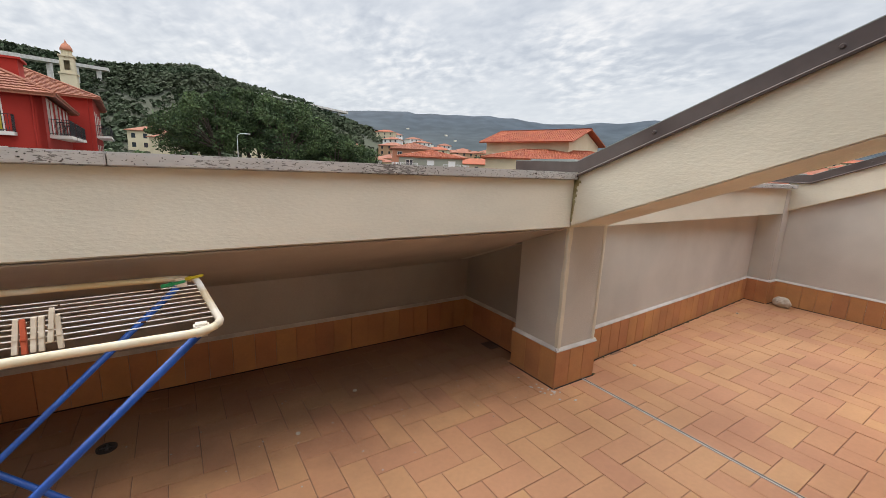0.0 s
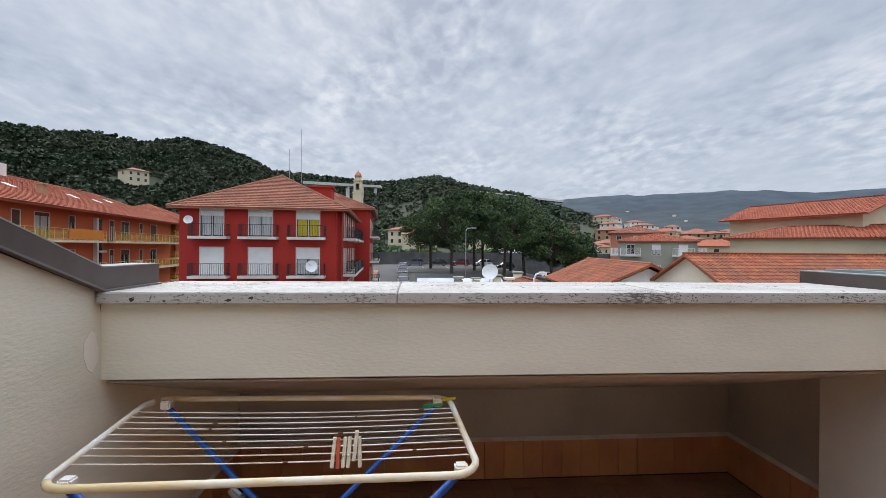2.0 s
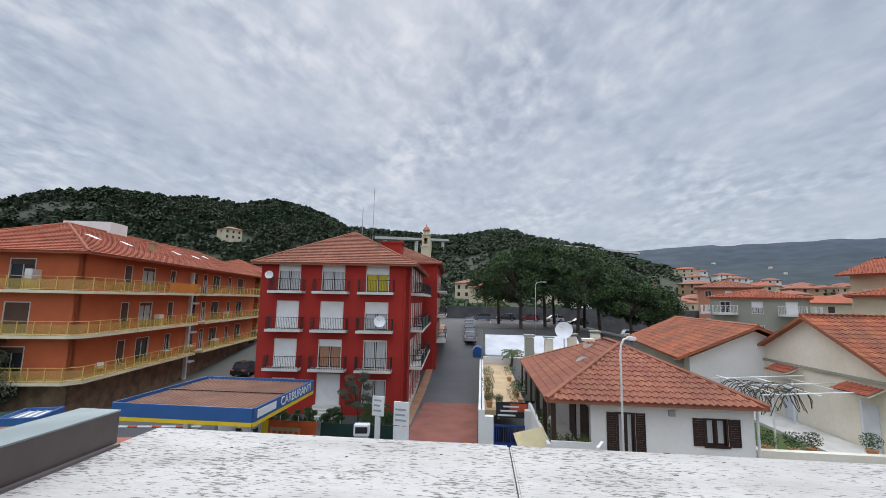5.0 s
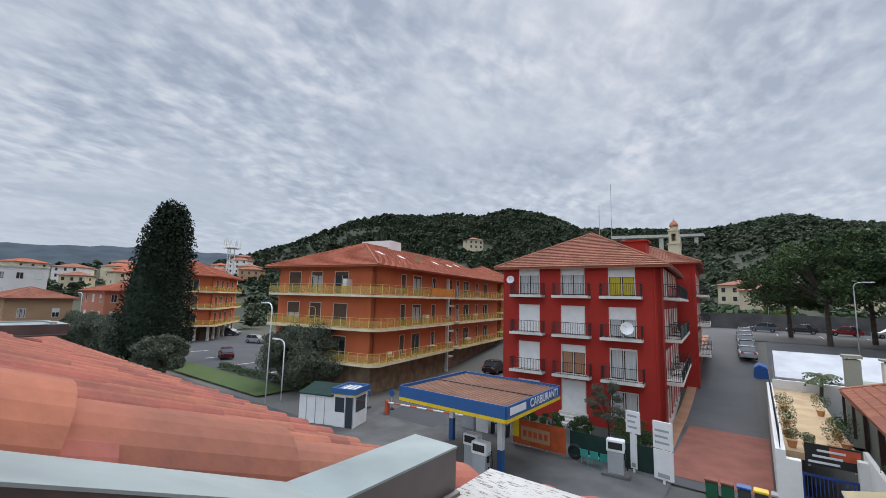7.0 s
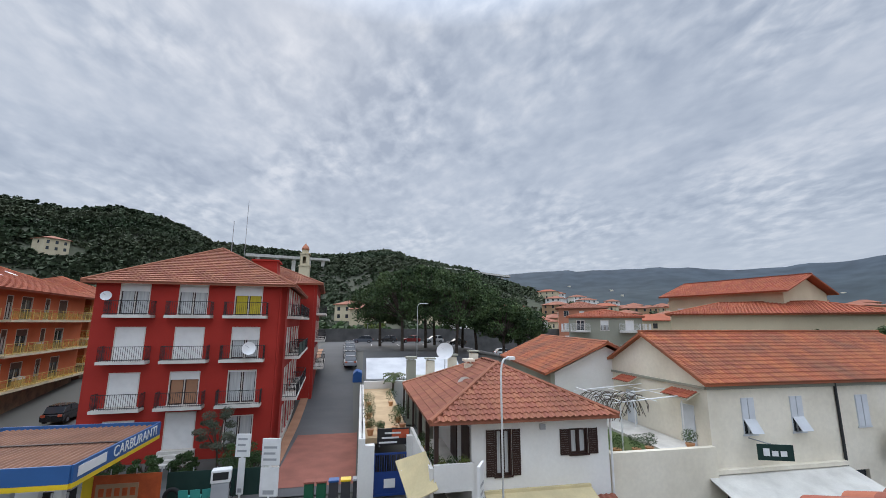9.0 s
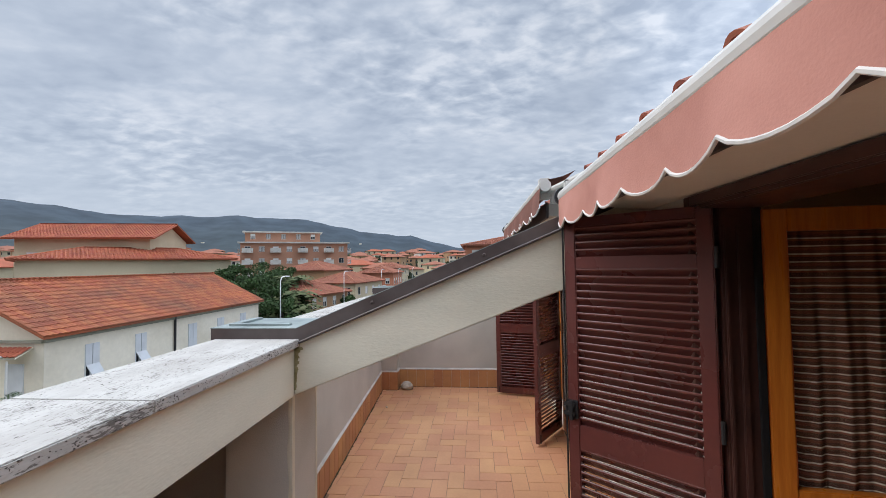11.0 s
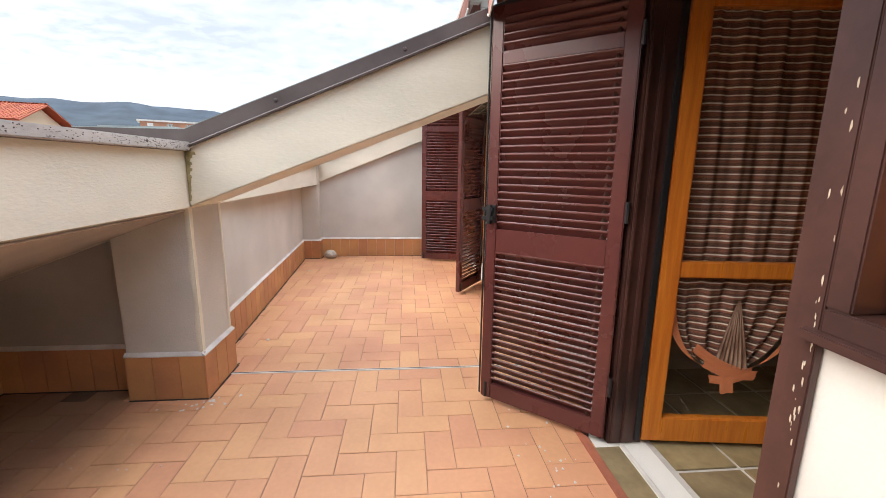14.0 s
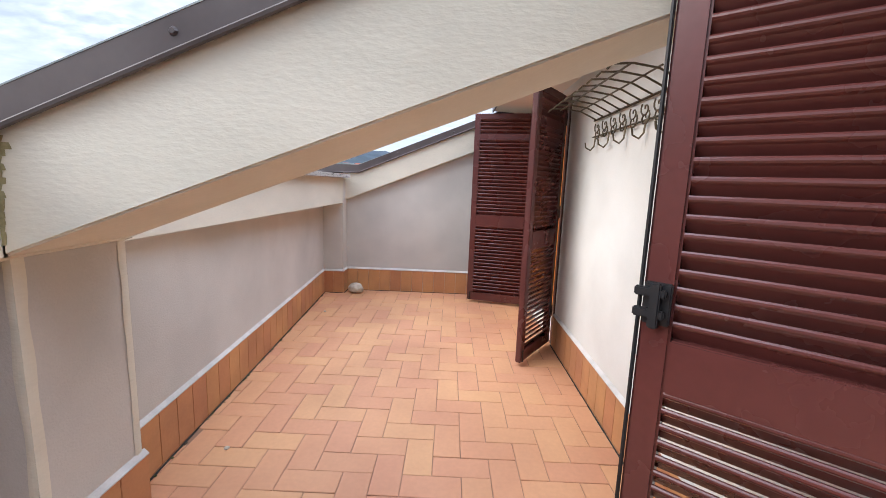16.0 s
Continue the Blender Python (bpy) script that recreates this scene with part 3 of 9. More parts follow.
def capping(name, x0, x1, y1, top, y0=-0.5, rim=True):
    """Folded metal over a sloping beam, level over its end."""
    base = thing(name, "dark brown folded metal capping with a grey weathered top", "capping", kind="structure")
    a, b = 0.012, 0.085
    yk = 2.385
    for xx, dx in ((x0 - a, 0.004), (x1 + a - 0.004, 0.004)):
        prof = [(xx, y1, top - b), (xx, y1, top), (xx, yk, top), (xx, y0, top + SLOPE * (yk - y0)), (xx, y0, top - 0.06 + SLOPE * (yk - y0)), (xx, yk, top - b)]
        part("side_flashing", Shape().prism(prof, (dx, 0, 0)), CAPMETAL, base)
    part("end_flashing", Shape().box(x0 - a, x1 + a, y1, y1 + 0.004, top - b, top), CAPMETAL, base)
    w = Shape()
    w.prism([(x0 - a - 0.001, y1 + 0.006, top), (x0 - a - 0.001, yk, top), (x0 - a - 0.001, y0, top + SLOPE * (yk - y0)), (x0 - a - 0.001, y0, top + SLOPE * (yk - y0) + 0.004), (x0 - a - 0.001, yk, top + 0.004), (x0 - a - 0.001, y1 + 0.006, top + 0.004)], (x1 - x0 + 2 * a + 0.002, 0, 0))
    part("top_sheet", w, CAPTOP, base, "grey weathered top sheet")
    f = Shape()
    for xx in (x0 - a - 0.014, x1 + a + 0.002):
        f.pipe([(xx + 0.006, y1, top - b), (xx + 0.006, yk, top - b), (xx + 0.006, y0, top - 0.06 + SLOPE * (yk - y0))], 0.008, 6)
    part("drip_edge", f, CAPMETAL, base)
    for k in range(4):
        yy = 1.95 - 0.62 * k
        zz = top - 0.035 + SLOPE * (yk - yy)
        for xx, d in ((x0 - a, -0.006), (x1 + a, 0.006)):
            part("screw", Shape().rod((xx, yy, zz), (xx + d, yy, zz), 0.011, 0.006, 8), CAPMETAL, base)
    if rim:
        part("raised_rim", Shape().box(x0 + 0.06, x1 - 0.04, y1 - 0.10, y1 - 0.06, top + 0.004, top + 0.016).box(x0 + 0.06, x0 + 0.10, 2.46, y1 - 0.10, top + 0.004, top + 0.016), CAPTOP, base)
    return base


capping("trim_cap_right", 2.39, 2.80, 2.88, 1.435)
capping("trim_cap_left", -0.845, -0.755, 2.70, 1.462, rim=False)
capping("trim_cap_end", 6.14, 6.60, 2.90, 1.455)
capping("trim_cap_far", -5.3, -4.9, 2.88, 1.472)

# right bay: parapet wall, beam over it, end wall and pilaster
bay = Shape().prism([(2.79, 2.56, 0), (6.25, 2.77, 0), (6.25, 2.95, 0), (2.79, 2.75, 0)], (0, 0, 1.10))
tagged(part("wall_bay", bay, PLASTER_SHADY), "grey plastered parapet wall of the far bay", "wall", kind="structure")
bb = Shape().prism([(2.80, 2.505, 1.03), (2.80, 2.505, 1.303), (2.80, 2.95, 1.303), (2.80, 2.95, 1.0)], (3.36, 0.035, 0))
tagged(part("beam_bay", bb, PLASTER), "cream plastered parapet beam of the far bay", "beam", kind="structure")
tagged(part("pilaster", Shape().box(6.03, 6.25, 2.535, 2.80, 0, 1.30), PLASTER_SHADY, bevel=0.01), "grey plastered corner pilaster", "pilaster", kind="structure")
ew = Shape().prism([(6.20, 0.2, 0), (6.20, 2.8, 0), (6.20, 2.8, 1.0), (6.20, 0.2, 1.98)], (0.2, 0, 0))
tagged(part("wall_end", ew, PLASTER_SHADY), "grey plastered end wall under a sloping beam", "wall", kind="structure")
eb = Shape().prism([(6.14, 2.56, 1.05), (6.14, 2.56, 1.375), (6.14, 0.3, 2.295), (6.14, 0.3, 1.965)], (0.5, 0, 0))
tagged(part("beam_far", eb, PLASTER, bevel=0.005), "cream plastered sloping beam on the end wall", "beam", kind="structure")

# eave over the doors, with the awnings
tagged(part("ceiling_eave", Shape().prism([(-0.9, 0.2, 2.045), (-0.9, 0.74, 2.075), (-0.9, 0.74, 2.15), (-0.9, 0.2, 2.45)], (3.29, 0, 0)), SOFFIT_M), "cream painted eave soffit", "ceiling", kind="structure")
tagged(part("ceiling_eave_far", Shape().prism([(2.81, 0.2, 2.045), (2.81, 0.90, 2.085), (2.81, 0.90, 2.16), (2.81, 0.2, 2.45)], (3.33, 0, 0)), SOFFIT_M), "cream painted eave soffit of the far bay", "ceiling", kind="structure")
tagged(part("trim_eave", Shape().box(-0.9, 2.385, 0.745, 0.76, 2.06, 2.16).box(2.815, 6.13, 0.905, 0.92, 2.07, 2.17), CAPMETAL), "brown metal eave edge", "trim", kind="structure")


def awning(x0, x1, y, z, label, cloth_m=AWNING):
    base = thing("awning", label, "awning", (0, 0, 0), "awnings over the doors")
    part("roller_tube", Shape().rod((x0, y, z), (x1, y, z), 0.036, n=16), ALU, base, "off-white aluminium front bar", smooth=False)
    n = max(3, round((x1 - x0) / 0.24))
    w = (x1 - x0) / n

    def hem(u):
        t = (u * n) % 1.0
        return 0.135 + 0.035 * abs(math.sin(math.pi * t)) ** 0.7

    def cloth(u, v):
        wob = 0.012 * math.sin(u * 29) * v
        return (x0 + u * (x1 - x0), y + 0.03 + wob + 0.01 * v, z - 0.005 - v * hem(u))
    part("valance", Shape().sheet(cloth, n * 8, 4), cloth_m, base, "scalloped valance", smooth=True)
    part("valance_piping", Shape().pipe([(x0 + u / (n * 8) * (x1 - x0), y + 0.04 + 0.012 * math.sin(u / (n * 8) * 29), z - 0.005 - hem(u / (n * 8))) for u in range(n * 8 + 1)], 0.005, 6), AWN_EDGE, base, "white hem piping")
    part("cloth", Shape().sheet(lambda u, v: (x0 + u * (x1 - x0), y - 0.02 - v * 0.16, z + 0.035 + v * 0.05 - 0.01 * math.sin(math.pi * v)), 12, 6), cloth_m, base, smooth=True)
    for x in (x0 + 0.12, x1 - 0.1):
        part("arm", Shape().rod((x, y - 0.03, z - 0.02), (x - 0.62, y - 0.14, z - 0.03), 0.018, n=8).rod((x - 0.62, y - 0.14, z - 0.03), (x - 0.56, y - 0.16, z - 0.04), 0.03, n=8), ALU, base, "folding aluminium arm")
        part("bracket", Shape().box(x - 0.03, x + 0.03, y - 0.05, y + 0.02, z - 0.07, z + 0.06).box(x - 0.02, x + 0.02, y - 0.09, y - 0.05, z - 0.10, z - 0.02), ALU, base, bevel=0.006)
    part("end_cap", Shape().rod((x1, y, z), (x1 + 0.02, y, z), 0.05, n=16).box(x1, x1 + 0.05, y - 0.06, y - 0.01, z + 0.02, z + 0.09), BLACK_IRON, base)
    return base


awning(-0.6, 2.36, 0.90, 2.135, "rolled salmon awning with scalloped valance over the door")
awning(2.62, 5.85, 0.955, 2.248, "rolled awning with cloth coloured as in shade and white front bar over the far door", AWNING_SHADED)

# door and window joinery
dj = thing("door_1", "varnished pine glazed door with a tied curtain, standing open inwards", "door", kind="structure")
frame_s = Shape().box(1.022, 1.06, 0.22, 0.462, 0, 2.03).box(1.889, 1.943, 0.22, 0.385, 0, 2.03).box(1.06, 1.889, 0.22, 0.462, 1.995, 2.03)
part("door_frame", frame_s, FRAMEB, dj, "dark brown painted frame with flaking paint", bevel=0.004)
part("outer_architrave", Shape().box(0.968, 1.021, 0.452, 0.474, 0, 2.052).box(1.946, 1.99, 0.452, 0.474, 0, 2.052).box(1.021, 1.946, 0.452, 0.474, 2.012, 2.052), FRAMEB, dj, "dark brown architrave", bevel=0.003)
# Black strip added to paint in the shadowed gap beside the leaf.
part("jamb_bead", Shape().box(1.876, 1.888, 0.235, 0.262, 0.02, 1.99), BLACK_IRON, dj, "black strip standing in for the jamb's dark gap", bevel=0.002)
part("jamb_bead", Shape().box(1.875, 1.888, 0.30, 0.325, 0.02, 1.93), FRAMEB, dj, bevel=0.003)
part("jamb_bead", Shape().box(1.875, 1.888, 0.36, 0.375, 0.02, 1.93), FRAMEB, dj, bevel=0.003)
chips = Shape()
rnd = random.Random(5)
for i in range(34):
    z = rnd.choice((rnd.gauss(0.98, 0.08), rnd.gauss(0.75, 0.10), rnd.uniform(0.2, 1.5)))
    x, r = 0.983 + rnd.gauss(0, 0.009), rnd.uniform(0.001, 0.0055)
    if not (0.971 < x < 1.017 and 0.05 < z < 1.9):
        continue
    chips.prism([(x + r * 0.5 * rnd.uniform(0.5, 1.2) * math.cos(k), 0.4745, z + 2.2 * r * rnd.uniform(0.5, 1.3) * math.sin(k)) for k in (0, 1, 2.1, 3.2, 4.2, 5.3)], (0, 0.0008, 0))
part("flaked_paint", chips, PEG_W, dj, "pale flakes where the paint has come off", kind="stuff")
part("threshold", Shape().box(1.06, 1.865, 0.318, 0.334, -0.005, 0.016), MORTAR_W, dj, "pale metal threshold strip", bevel=0.003)
part("threshold_stone", Shape().box(1.06, 1.865, 0.34, 0.46, -0.02, 0.004), FLOOR_IN, dj, "brown threshold stone")
part("threshold_strip", Shape().box(1.0, 2.0, 0.462, 0.50, -0.008, 0.012), ROOF_NEAR, dj, "red painted threshold edge", bevel=0.003)


def leaf(base, m, w, h, rail, cloth=True):
    """A glazed pine leaf in its own x-z plane, put in place by m."""
    out = []
    st = Shape()
    st.box(0, 0.085, -0.022, 0.022, 0, h).box(w - 0.085, w, -0.022, 0.022, 0, h)
    out.append(part("stile", st, PINE, base, bevel=0.004))
    rl = Shape().box(0.085, w - 0.085, -0.022, 0.022, 0, 0.12).box(0.085, w - 0.085, -0.022, 0.022, h - 0.09, h)
    if rail:
        rl.box(0.085, w - 0.085, -0.02, 0.02, rail, rail + 0.07)
    out.append(part("rail", rl, PINE, base, bevel=0.004))
    out.append(part("pane", Shape().box(0.08, w - 0.08, -0.003, 0.003, 0.11, h - 0.08), PANE, base))
    for o in out:
        o.matrix_world = m
    return out


LEAF_M = pose(1.90, 0.225, 0.02, 0, 0, -97)
leaf(dj, LEAF_M, 0.72, 1.965, 0.795)


def curtain(name, m, w, h, z0, parent, tie=True):
    """A striped curtain whose foot is drawn up into a knot, so that its orange hem hangs in a bow."""
    cu = thing(name, "rust brown striped curtain with orange hem, knotted below", "curtain")
    drop, mid, full = 0.44, w / 2, w / 2 - 0.022

    def half(z):
        k = min(1.0, max(0.0, (z0 + drop - z) / drop))
        return full * math.sqrt(max(0.02, 1 - k ** 2.6))

    def fold(u, z):
        g = max(0.0, 1 - (z - z0) / drop)
        return 0.042 + (0.009 + 0.008 * g) * math.sin(u * (30 + 10 * g) + 1.4 * math.sin(z * 4)) + 0.004 * math.sin(u * 71 + 2)

    def fn(u, v):
        zz = z0 + (h - z0) * v
        g = max(0.0, 1 - (zz - z0) / drop)
        return (mid + (2 * u - 1) * half(zz), fold(u, zz), zz - 0.06 * g * (1 - (2 * u - 1) ** 2))
    made = [part("cloth", Shape().sheet(fn, 96, 90), CURTAIN_M, cu, smooth=True)]
    for sgn in (-1, 1):
        def hem(u, v):
            zz = z0 + (h - z0) * (1 - u)
            k = min(1.0, max(0.0, (z0 + drop - zz) / drop))
            return (mid + sgn * (half(zz) - 0.036 * (1 - 0.5 * k) + 0.042 * v), 0.010 - 0.003 * math.sin(u * 24 + sgn) - 0.002 * v, zz - 0.028 * k * (1 - v))
        made.append(part("hem", Shape().sheet(hem, 70, 3), CURTAIN_O, cu, "plain orange hem", smooth=True))
    # the gathered foot: folds that fan out below the tie
    top = z0 + drop * 0.78

    def fan(u, v):
        a = (u - 0.5) * (0.74 - 0.15 * v)
        r = 0.02 + (top - z0 + 0.02) * v
        return (mid + 0.01 + math.sin(a) * r * 0.75, 0.016 - 0.004 * v + 0.004 * math.sin(u * 44) * (0.3 + 0.7 * v), top - math.cos(a) * r)
    made.append(part("gathered_cloth", Shape().sheet(fan, 60, 14), CURTAIN_S2, cu, "gathered striped cloth", smooth=True))
    for k, (xa, za, xb, zb, wd) in enumerate(((-0.17, 0.10, 0.07, -0.02, 0.045), (-0.12, 0.03, 0.12, -0.03, 0.05), (-0.09, -0.05, 0.10, -0.01, 0.045), (-0.015, -0.02, 0.0, -0.12, 0.06))):
        def band(u, v, k=k, xa=xa, za=za, xb=xb, zb=zb, wd=wd):
            n = Vector((-(zb - za), xb - xa)).normalized() * wd
            bow = 0.02 * math.sin(math.pi * u)
            return (mid + 0.01 + xa + (xb - xa) * u + n.x * (v - 0.5), 0.010 - 0.0015 * k - 0.002 * math.sin(math.pi * u) + 0.002 * math.sin(9 * v + k), z0 + za + (zb - za) * u + n.y * (v - 0.5) - bow)
        made.append(part("knot_tail", Shape().sheet(band, 10, 5), CURTAIN_O, cu, "twisted orange hem", smooth=True))
    for o in made:
        o.matrix_world = m
    return cu


curtain("curtain", LEAF_M @ pose(0.045, 0, 0), 0.65, 1.90, 0.36, dj)

wj = thing("window_1", "varnished pine casement window in a dark brown frame", "window", kind="structure")
wf = Shape().box(0.0, 0.967, 0.30, 0.475, 0.945, 0.998).box(0.0, 0.967, 0.30, 0.475, 1.935, 1.97).box(0.915, 0.967, 0.30, 0.475, 0.998, 1.935).box(0.0, 0.045, 0.30, 0.475, 0.998, 1.935)
part("window_frame", wf, FRAMEB, wj, "dark brown painted frame", bevel=0.004)
part("window_sill", Shape().box(-0.04, 0.99, 0.43, 0.50, 0.925, 0.948), FRAMEB, wj, bevel=0.003)
for x0 in (0.05, 0.496):
    part("sash", Shape().box(x0, x0 + 0.415, 0.36, 0.405, 1.003, 1.058).box(x0, x0 + 0.415, 0.36, 0.405, 1.875, 1.93).box(x0, x0 + 0.058, 0.36, 0.405, 1.058, 1.875).box(x0 + 0.357, x0 + 0.415, 0.36, 0.405, 1.058, 1.875), PINE, wj, "varnished pine sash", bevel=0.004)
    part("pane", Shape().box(x0 + 0.05, x0 + 0.365, 0.38, 0.386, 1.05, 1.88), PANE, wj)
curtain("curtain", pose(0.06, 0.27, 0.02), 0.84, 1.92, 0.93, wj)


def shutter(name, label, hinge, angle, w, h, z=0.03, lock=True):
    """A louvred leaf hinged at its local x = 0."""
    base = thing(name, label, "shutter", hinge, "louvred shutters")
    base.rotation_euler = (0, 0, radians(angle))
    t, st, mid = 0.021, 0.062, 0.82
    part("stile", Shape().box(0, st, -t, t, z, z + h), SHUTTER, base, bevel=0.005)
    part("stile", Shape().box(w - st, w, -t, t, z, z + h), SHUTTER, base, bevel=0.005)
    for a, b in ((0, 0.085), (mid, mid + 0.12), (h - 0.26, h - 0.20), (h - 0.05, h)):
        part("rail", Shape().box(st, w - st, -t * 0.9, t * 0.9, z + a, z + b), SHUTTER, base, bevel=0.003)
    slat = mesh_of("slat", Shape().prism([(st, -0.014, -0.020), (st, -0.010, -0.021), (st, 0.011, 0.006), (st, 0.0165, 0.0105), (st, 0.0190, 0.0145), (st, 0.0185, 0.0190), (st, 0.0155, 0.0225), (st, 0.0095, 0.0215)], (w - 2 * st, 0, 0)), SHUTTER)
    for a, b, n in ((0.085, mid, 20), (mid + 0.12, h - 0.26, 21), (h - 0.20, h - 0.05, 4)):
        for i in range(n):
            ob = new("slat", slat)
            ob.location = (0, 0, z + a + (i + 0.5) * (b - a) / n)
            ob.parent = base
    for zz in (0.22, 1.02, 1.72):
        part("hinge", Shape().rod((-0.008, 0.014, z + zz), (-0.008, 0.014, z + zz + 0.09), 0.009, n=8), BLACK_IRON, base, "black iron hinge")
    if lock:
        part("latch", Shape().box(w - 0.058, w - 0.004, t, t + 0.012, z + 0.97, z + 1.06).box(w - 0.05, w + 0.012, t + 0.012, t + 0.026, z + 0.985, z + 1.005).box(w - 0.05, w + 0.012, t + 0.012, t + 0.026, z + 1.03, z + 1.05).box(w - 0.04, w - 0.02, t + 0.012, t + 0.03, z + 0.965, z + 1.06), BLACK_IRON, base, "black iron espagnolette latch", bevel=0.003)
        part("bolt_rod", Shape().rod((w + 0.004, t + 0.004, z + 0.02), (w + 0.004, t + 0.004, z + h - 0.02), 0.005, n=6), BLACK_IRON, base)
    part("bolt", Shape().rod((w - 0.03, t, z + 0.005), (w - 0.03, t, z + 0.09), 0.009, n=8), BLACK_IRON, base)
    return base


shutter("louvred_shutter", "dark brown lacquered louvred shutter, half open beside the door", (1.90, 0.40, 0), 50, 0.66, 1.98)
shutter("louvred_shutter", "dark brown louvred shutter of the far door, standing half open", (4.70, 0.50, 0), 145.5, 0.55, 1.93, lock=False)
shutter("louvred_shutter", "dark brown louvred shutter folded out before the end wall", (5.74, 0.50, 0), 76, 0.63, 1.98, lock=False)
d2 = thing("door_2", "brown framed far door, dark inside", "door", kind="structure")
part("door_frame", Shape().box(4.70, 4.755, 0.22, 0.462, 0, 1.985).box(5.685, 5.74, 0.22, 0.462, 0, 1.985).box(4.755, 5.685, 0.22, 0.462, 1.93, 1.985), FRAMEB, d2, bevel=0.004)
part("leaf", Shape().box(4.757, 5.683, 0.25, 0.29, 0.02, 1.928), PINE, d2, "varnished pine leaf")

# ---- drying rack ----
rack = thing("drying_rack", "white wire drying rack with rusty bars on blue crossed legs", "drying rack", (-0.04, 2.21, 0))
RZ = 0.945


def rack_pt(x, y, z):
    return (x + 0.04, y - 2.21, z)


def corner_loop():
    pts = []
    for cx, cy, a0 in ((0.455, 2.00, -90), (0.425, 2.415, 0), (-0.57, 2.445, 90), (-0.50, 1.99, 180)):
        for k in range(6):
            a = radians(a0 + 18 * k)
            pts.append(rack_pt(cx + 0.075 * math.cos(a), cy + 0.075 * math.sin(a), RZ))
    return pts


loop = corner_loop()
part("end_rail", Shape().pipe(loop[3:9], 0.0105, 10), WHITE_COAT, rack, "white coated end bar", smooth=True)
part("end_rail", Shape().pipe(loop[15:21], 0.0105, 10), WHITE_COAT, rack, "white coated end bar", smooth=True)
part("side_rail", Shape().pipe(loop[9:15], 0.0105, 10).pipe(loop[8:10], 0.0105, 10), CREAM_COAT, rack, "yellowed rusty side bar", smooth=True)
part("side_rail", Shape().pipe(loop[20:] + loop[:4], 0.0105, 10), CREAM_COAT, rack, "yellowed rusty side bar", smooth=True)
rnd = random.Random(11)
for i in range(9):
    k = (i + 1) / 10
    y0, y1 = 1.99 + 0.45 * k, 1.99 + 0.43 * k
    xa, xb = -0.575 - 0.07 * k, 0.53 - 0.03 * k
    pts = [rack_pt(xa + (xb - xa) * j / 8, y0 + (y1 - y0) * j / 8, RZ - 0.010 * math.sin(math.pi * j / 8)) for j in range(9)]
    part("wire", Shape().pipe(pts, 0.0019, 6), WHITE_COAT, rack)
    j = rnd.uniform(0.2, 0.9)
    p = rack_pt(xa + (xb - xa) * j, y0 + (y1 - y0) * j, RZ - 0.010 * math.sin(math.pi * j))
    part("rust_spot", Shape().rod(p, (p[0] + rnd.uniform(0.004, 0.02), p[1], p[2]), 0.0026, n=6), RUST, rack)
for xt, xf, xb, dy in ((-0.51, -0.575, 0.27, 0.0), (0.485, 0.45, -0.50, 0.016)):
    ya, yb = 1.945 + dy, 2.475 - dy
    part("leg", Shape().pipe([rack_pt(xt, ya, RZ - 0.012), rack_pt(xb * 0.94 + xt * 0.06, ya, 0.05), rack_pt(xb, ya + 0.04, 0.012), rack_pt(xb, yb - 0.04, 0.012), rack_pt(xb * 0.94 + xf * 0.06, yb, 0.05), rack_pt(xf, yb, RZ - 0.012)], 0.0105, 10), BLUE_TUBE, rack, "blue coated tubular leg", smooth=True)
    for y, xc in ((ya, xt), (yb, xf)):
        part("leg_clip", Shape().box(xc + 0.04 - 0.018, xc + 0.04 + 0.018, y - 2.21 - 0.016, y - 2.21 + 0.016, RZ - 0.022, RZ + 0.012), WHITE_COAT, rack, bevel=0.005)
part("hinge_plate", Shape().rod(rack_pt(-0.335, 2.462, 0.62), rack_pt(-0.25, 2.462, 0.535), 0.017, n=8).box(-0.275, -0.235, 0.235, 0.262, 0.55, 0.60), STEEL, rack, "grey metal stay", bevel=0.004)
PEG = Shape().prism([(-0.005, -0.006, 0.0), (-0.005, 0.006, 0.0), (-0.005, 0.004, 0.078), (-0.005, 0.001, 0.080), (-0.005, -0.004, 0.078)], (0.010, 0, 0)).box(-0.0055, 0.0055, -0.008, 0.008, 0.030, 0.034)
peg_w, peg_r = mesh_of("peg", PEG, PEG_W, bevel=0.001), mesh_of("peg", PEG, PEG_R, bevel=0.001)
for i, (dx, tilt, dz) in enumerate(((0, 3, 0), (0.0165, -2, -0.002), (0.031, 2, 0), (0.045, 1, 0.0), (0.061, 4, 0.018), (0.078, -4, 0))):
    ob = new("clothes_peg", peg_r if i == 1 else peg_w)
    ob.location, ob.rotation_euler = (0.128 + dx, 2.02, RZ - 0.022 + dz), (radians(-20), radians(tilt), 0)
    tagged(ob, "red plastic clothes peg clipped on the rack" if i == 1 else "bleached wooden clothes peg clipped on the rack", "clothes peg", "clothes pegs on the rack")
for m, x, y, nm in ((PEG_Y, 0.45, 2.46, "yellow plastic clothes peg on the rack's back bar"), (PEG_G, 0.395, 2.40, "green plastic clothes peg on the rack's wire")):
    ob = new("clothes_peg", mesh_of("peg", PEG, m, bevel=0.001))
    ob.location, ob.rotation_euler = (x, y, RZ - 0.02), (radians(75), 0, radians(60))
    ob.location.z = RZ
    tagged(ob, nm, "clothes peg", "clothes pegs on the rack")

# ---- stone, drain, coat rack ----


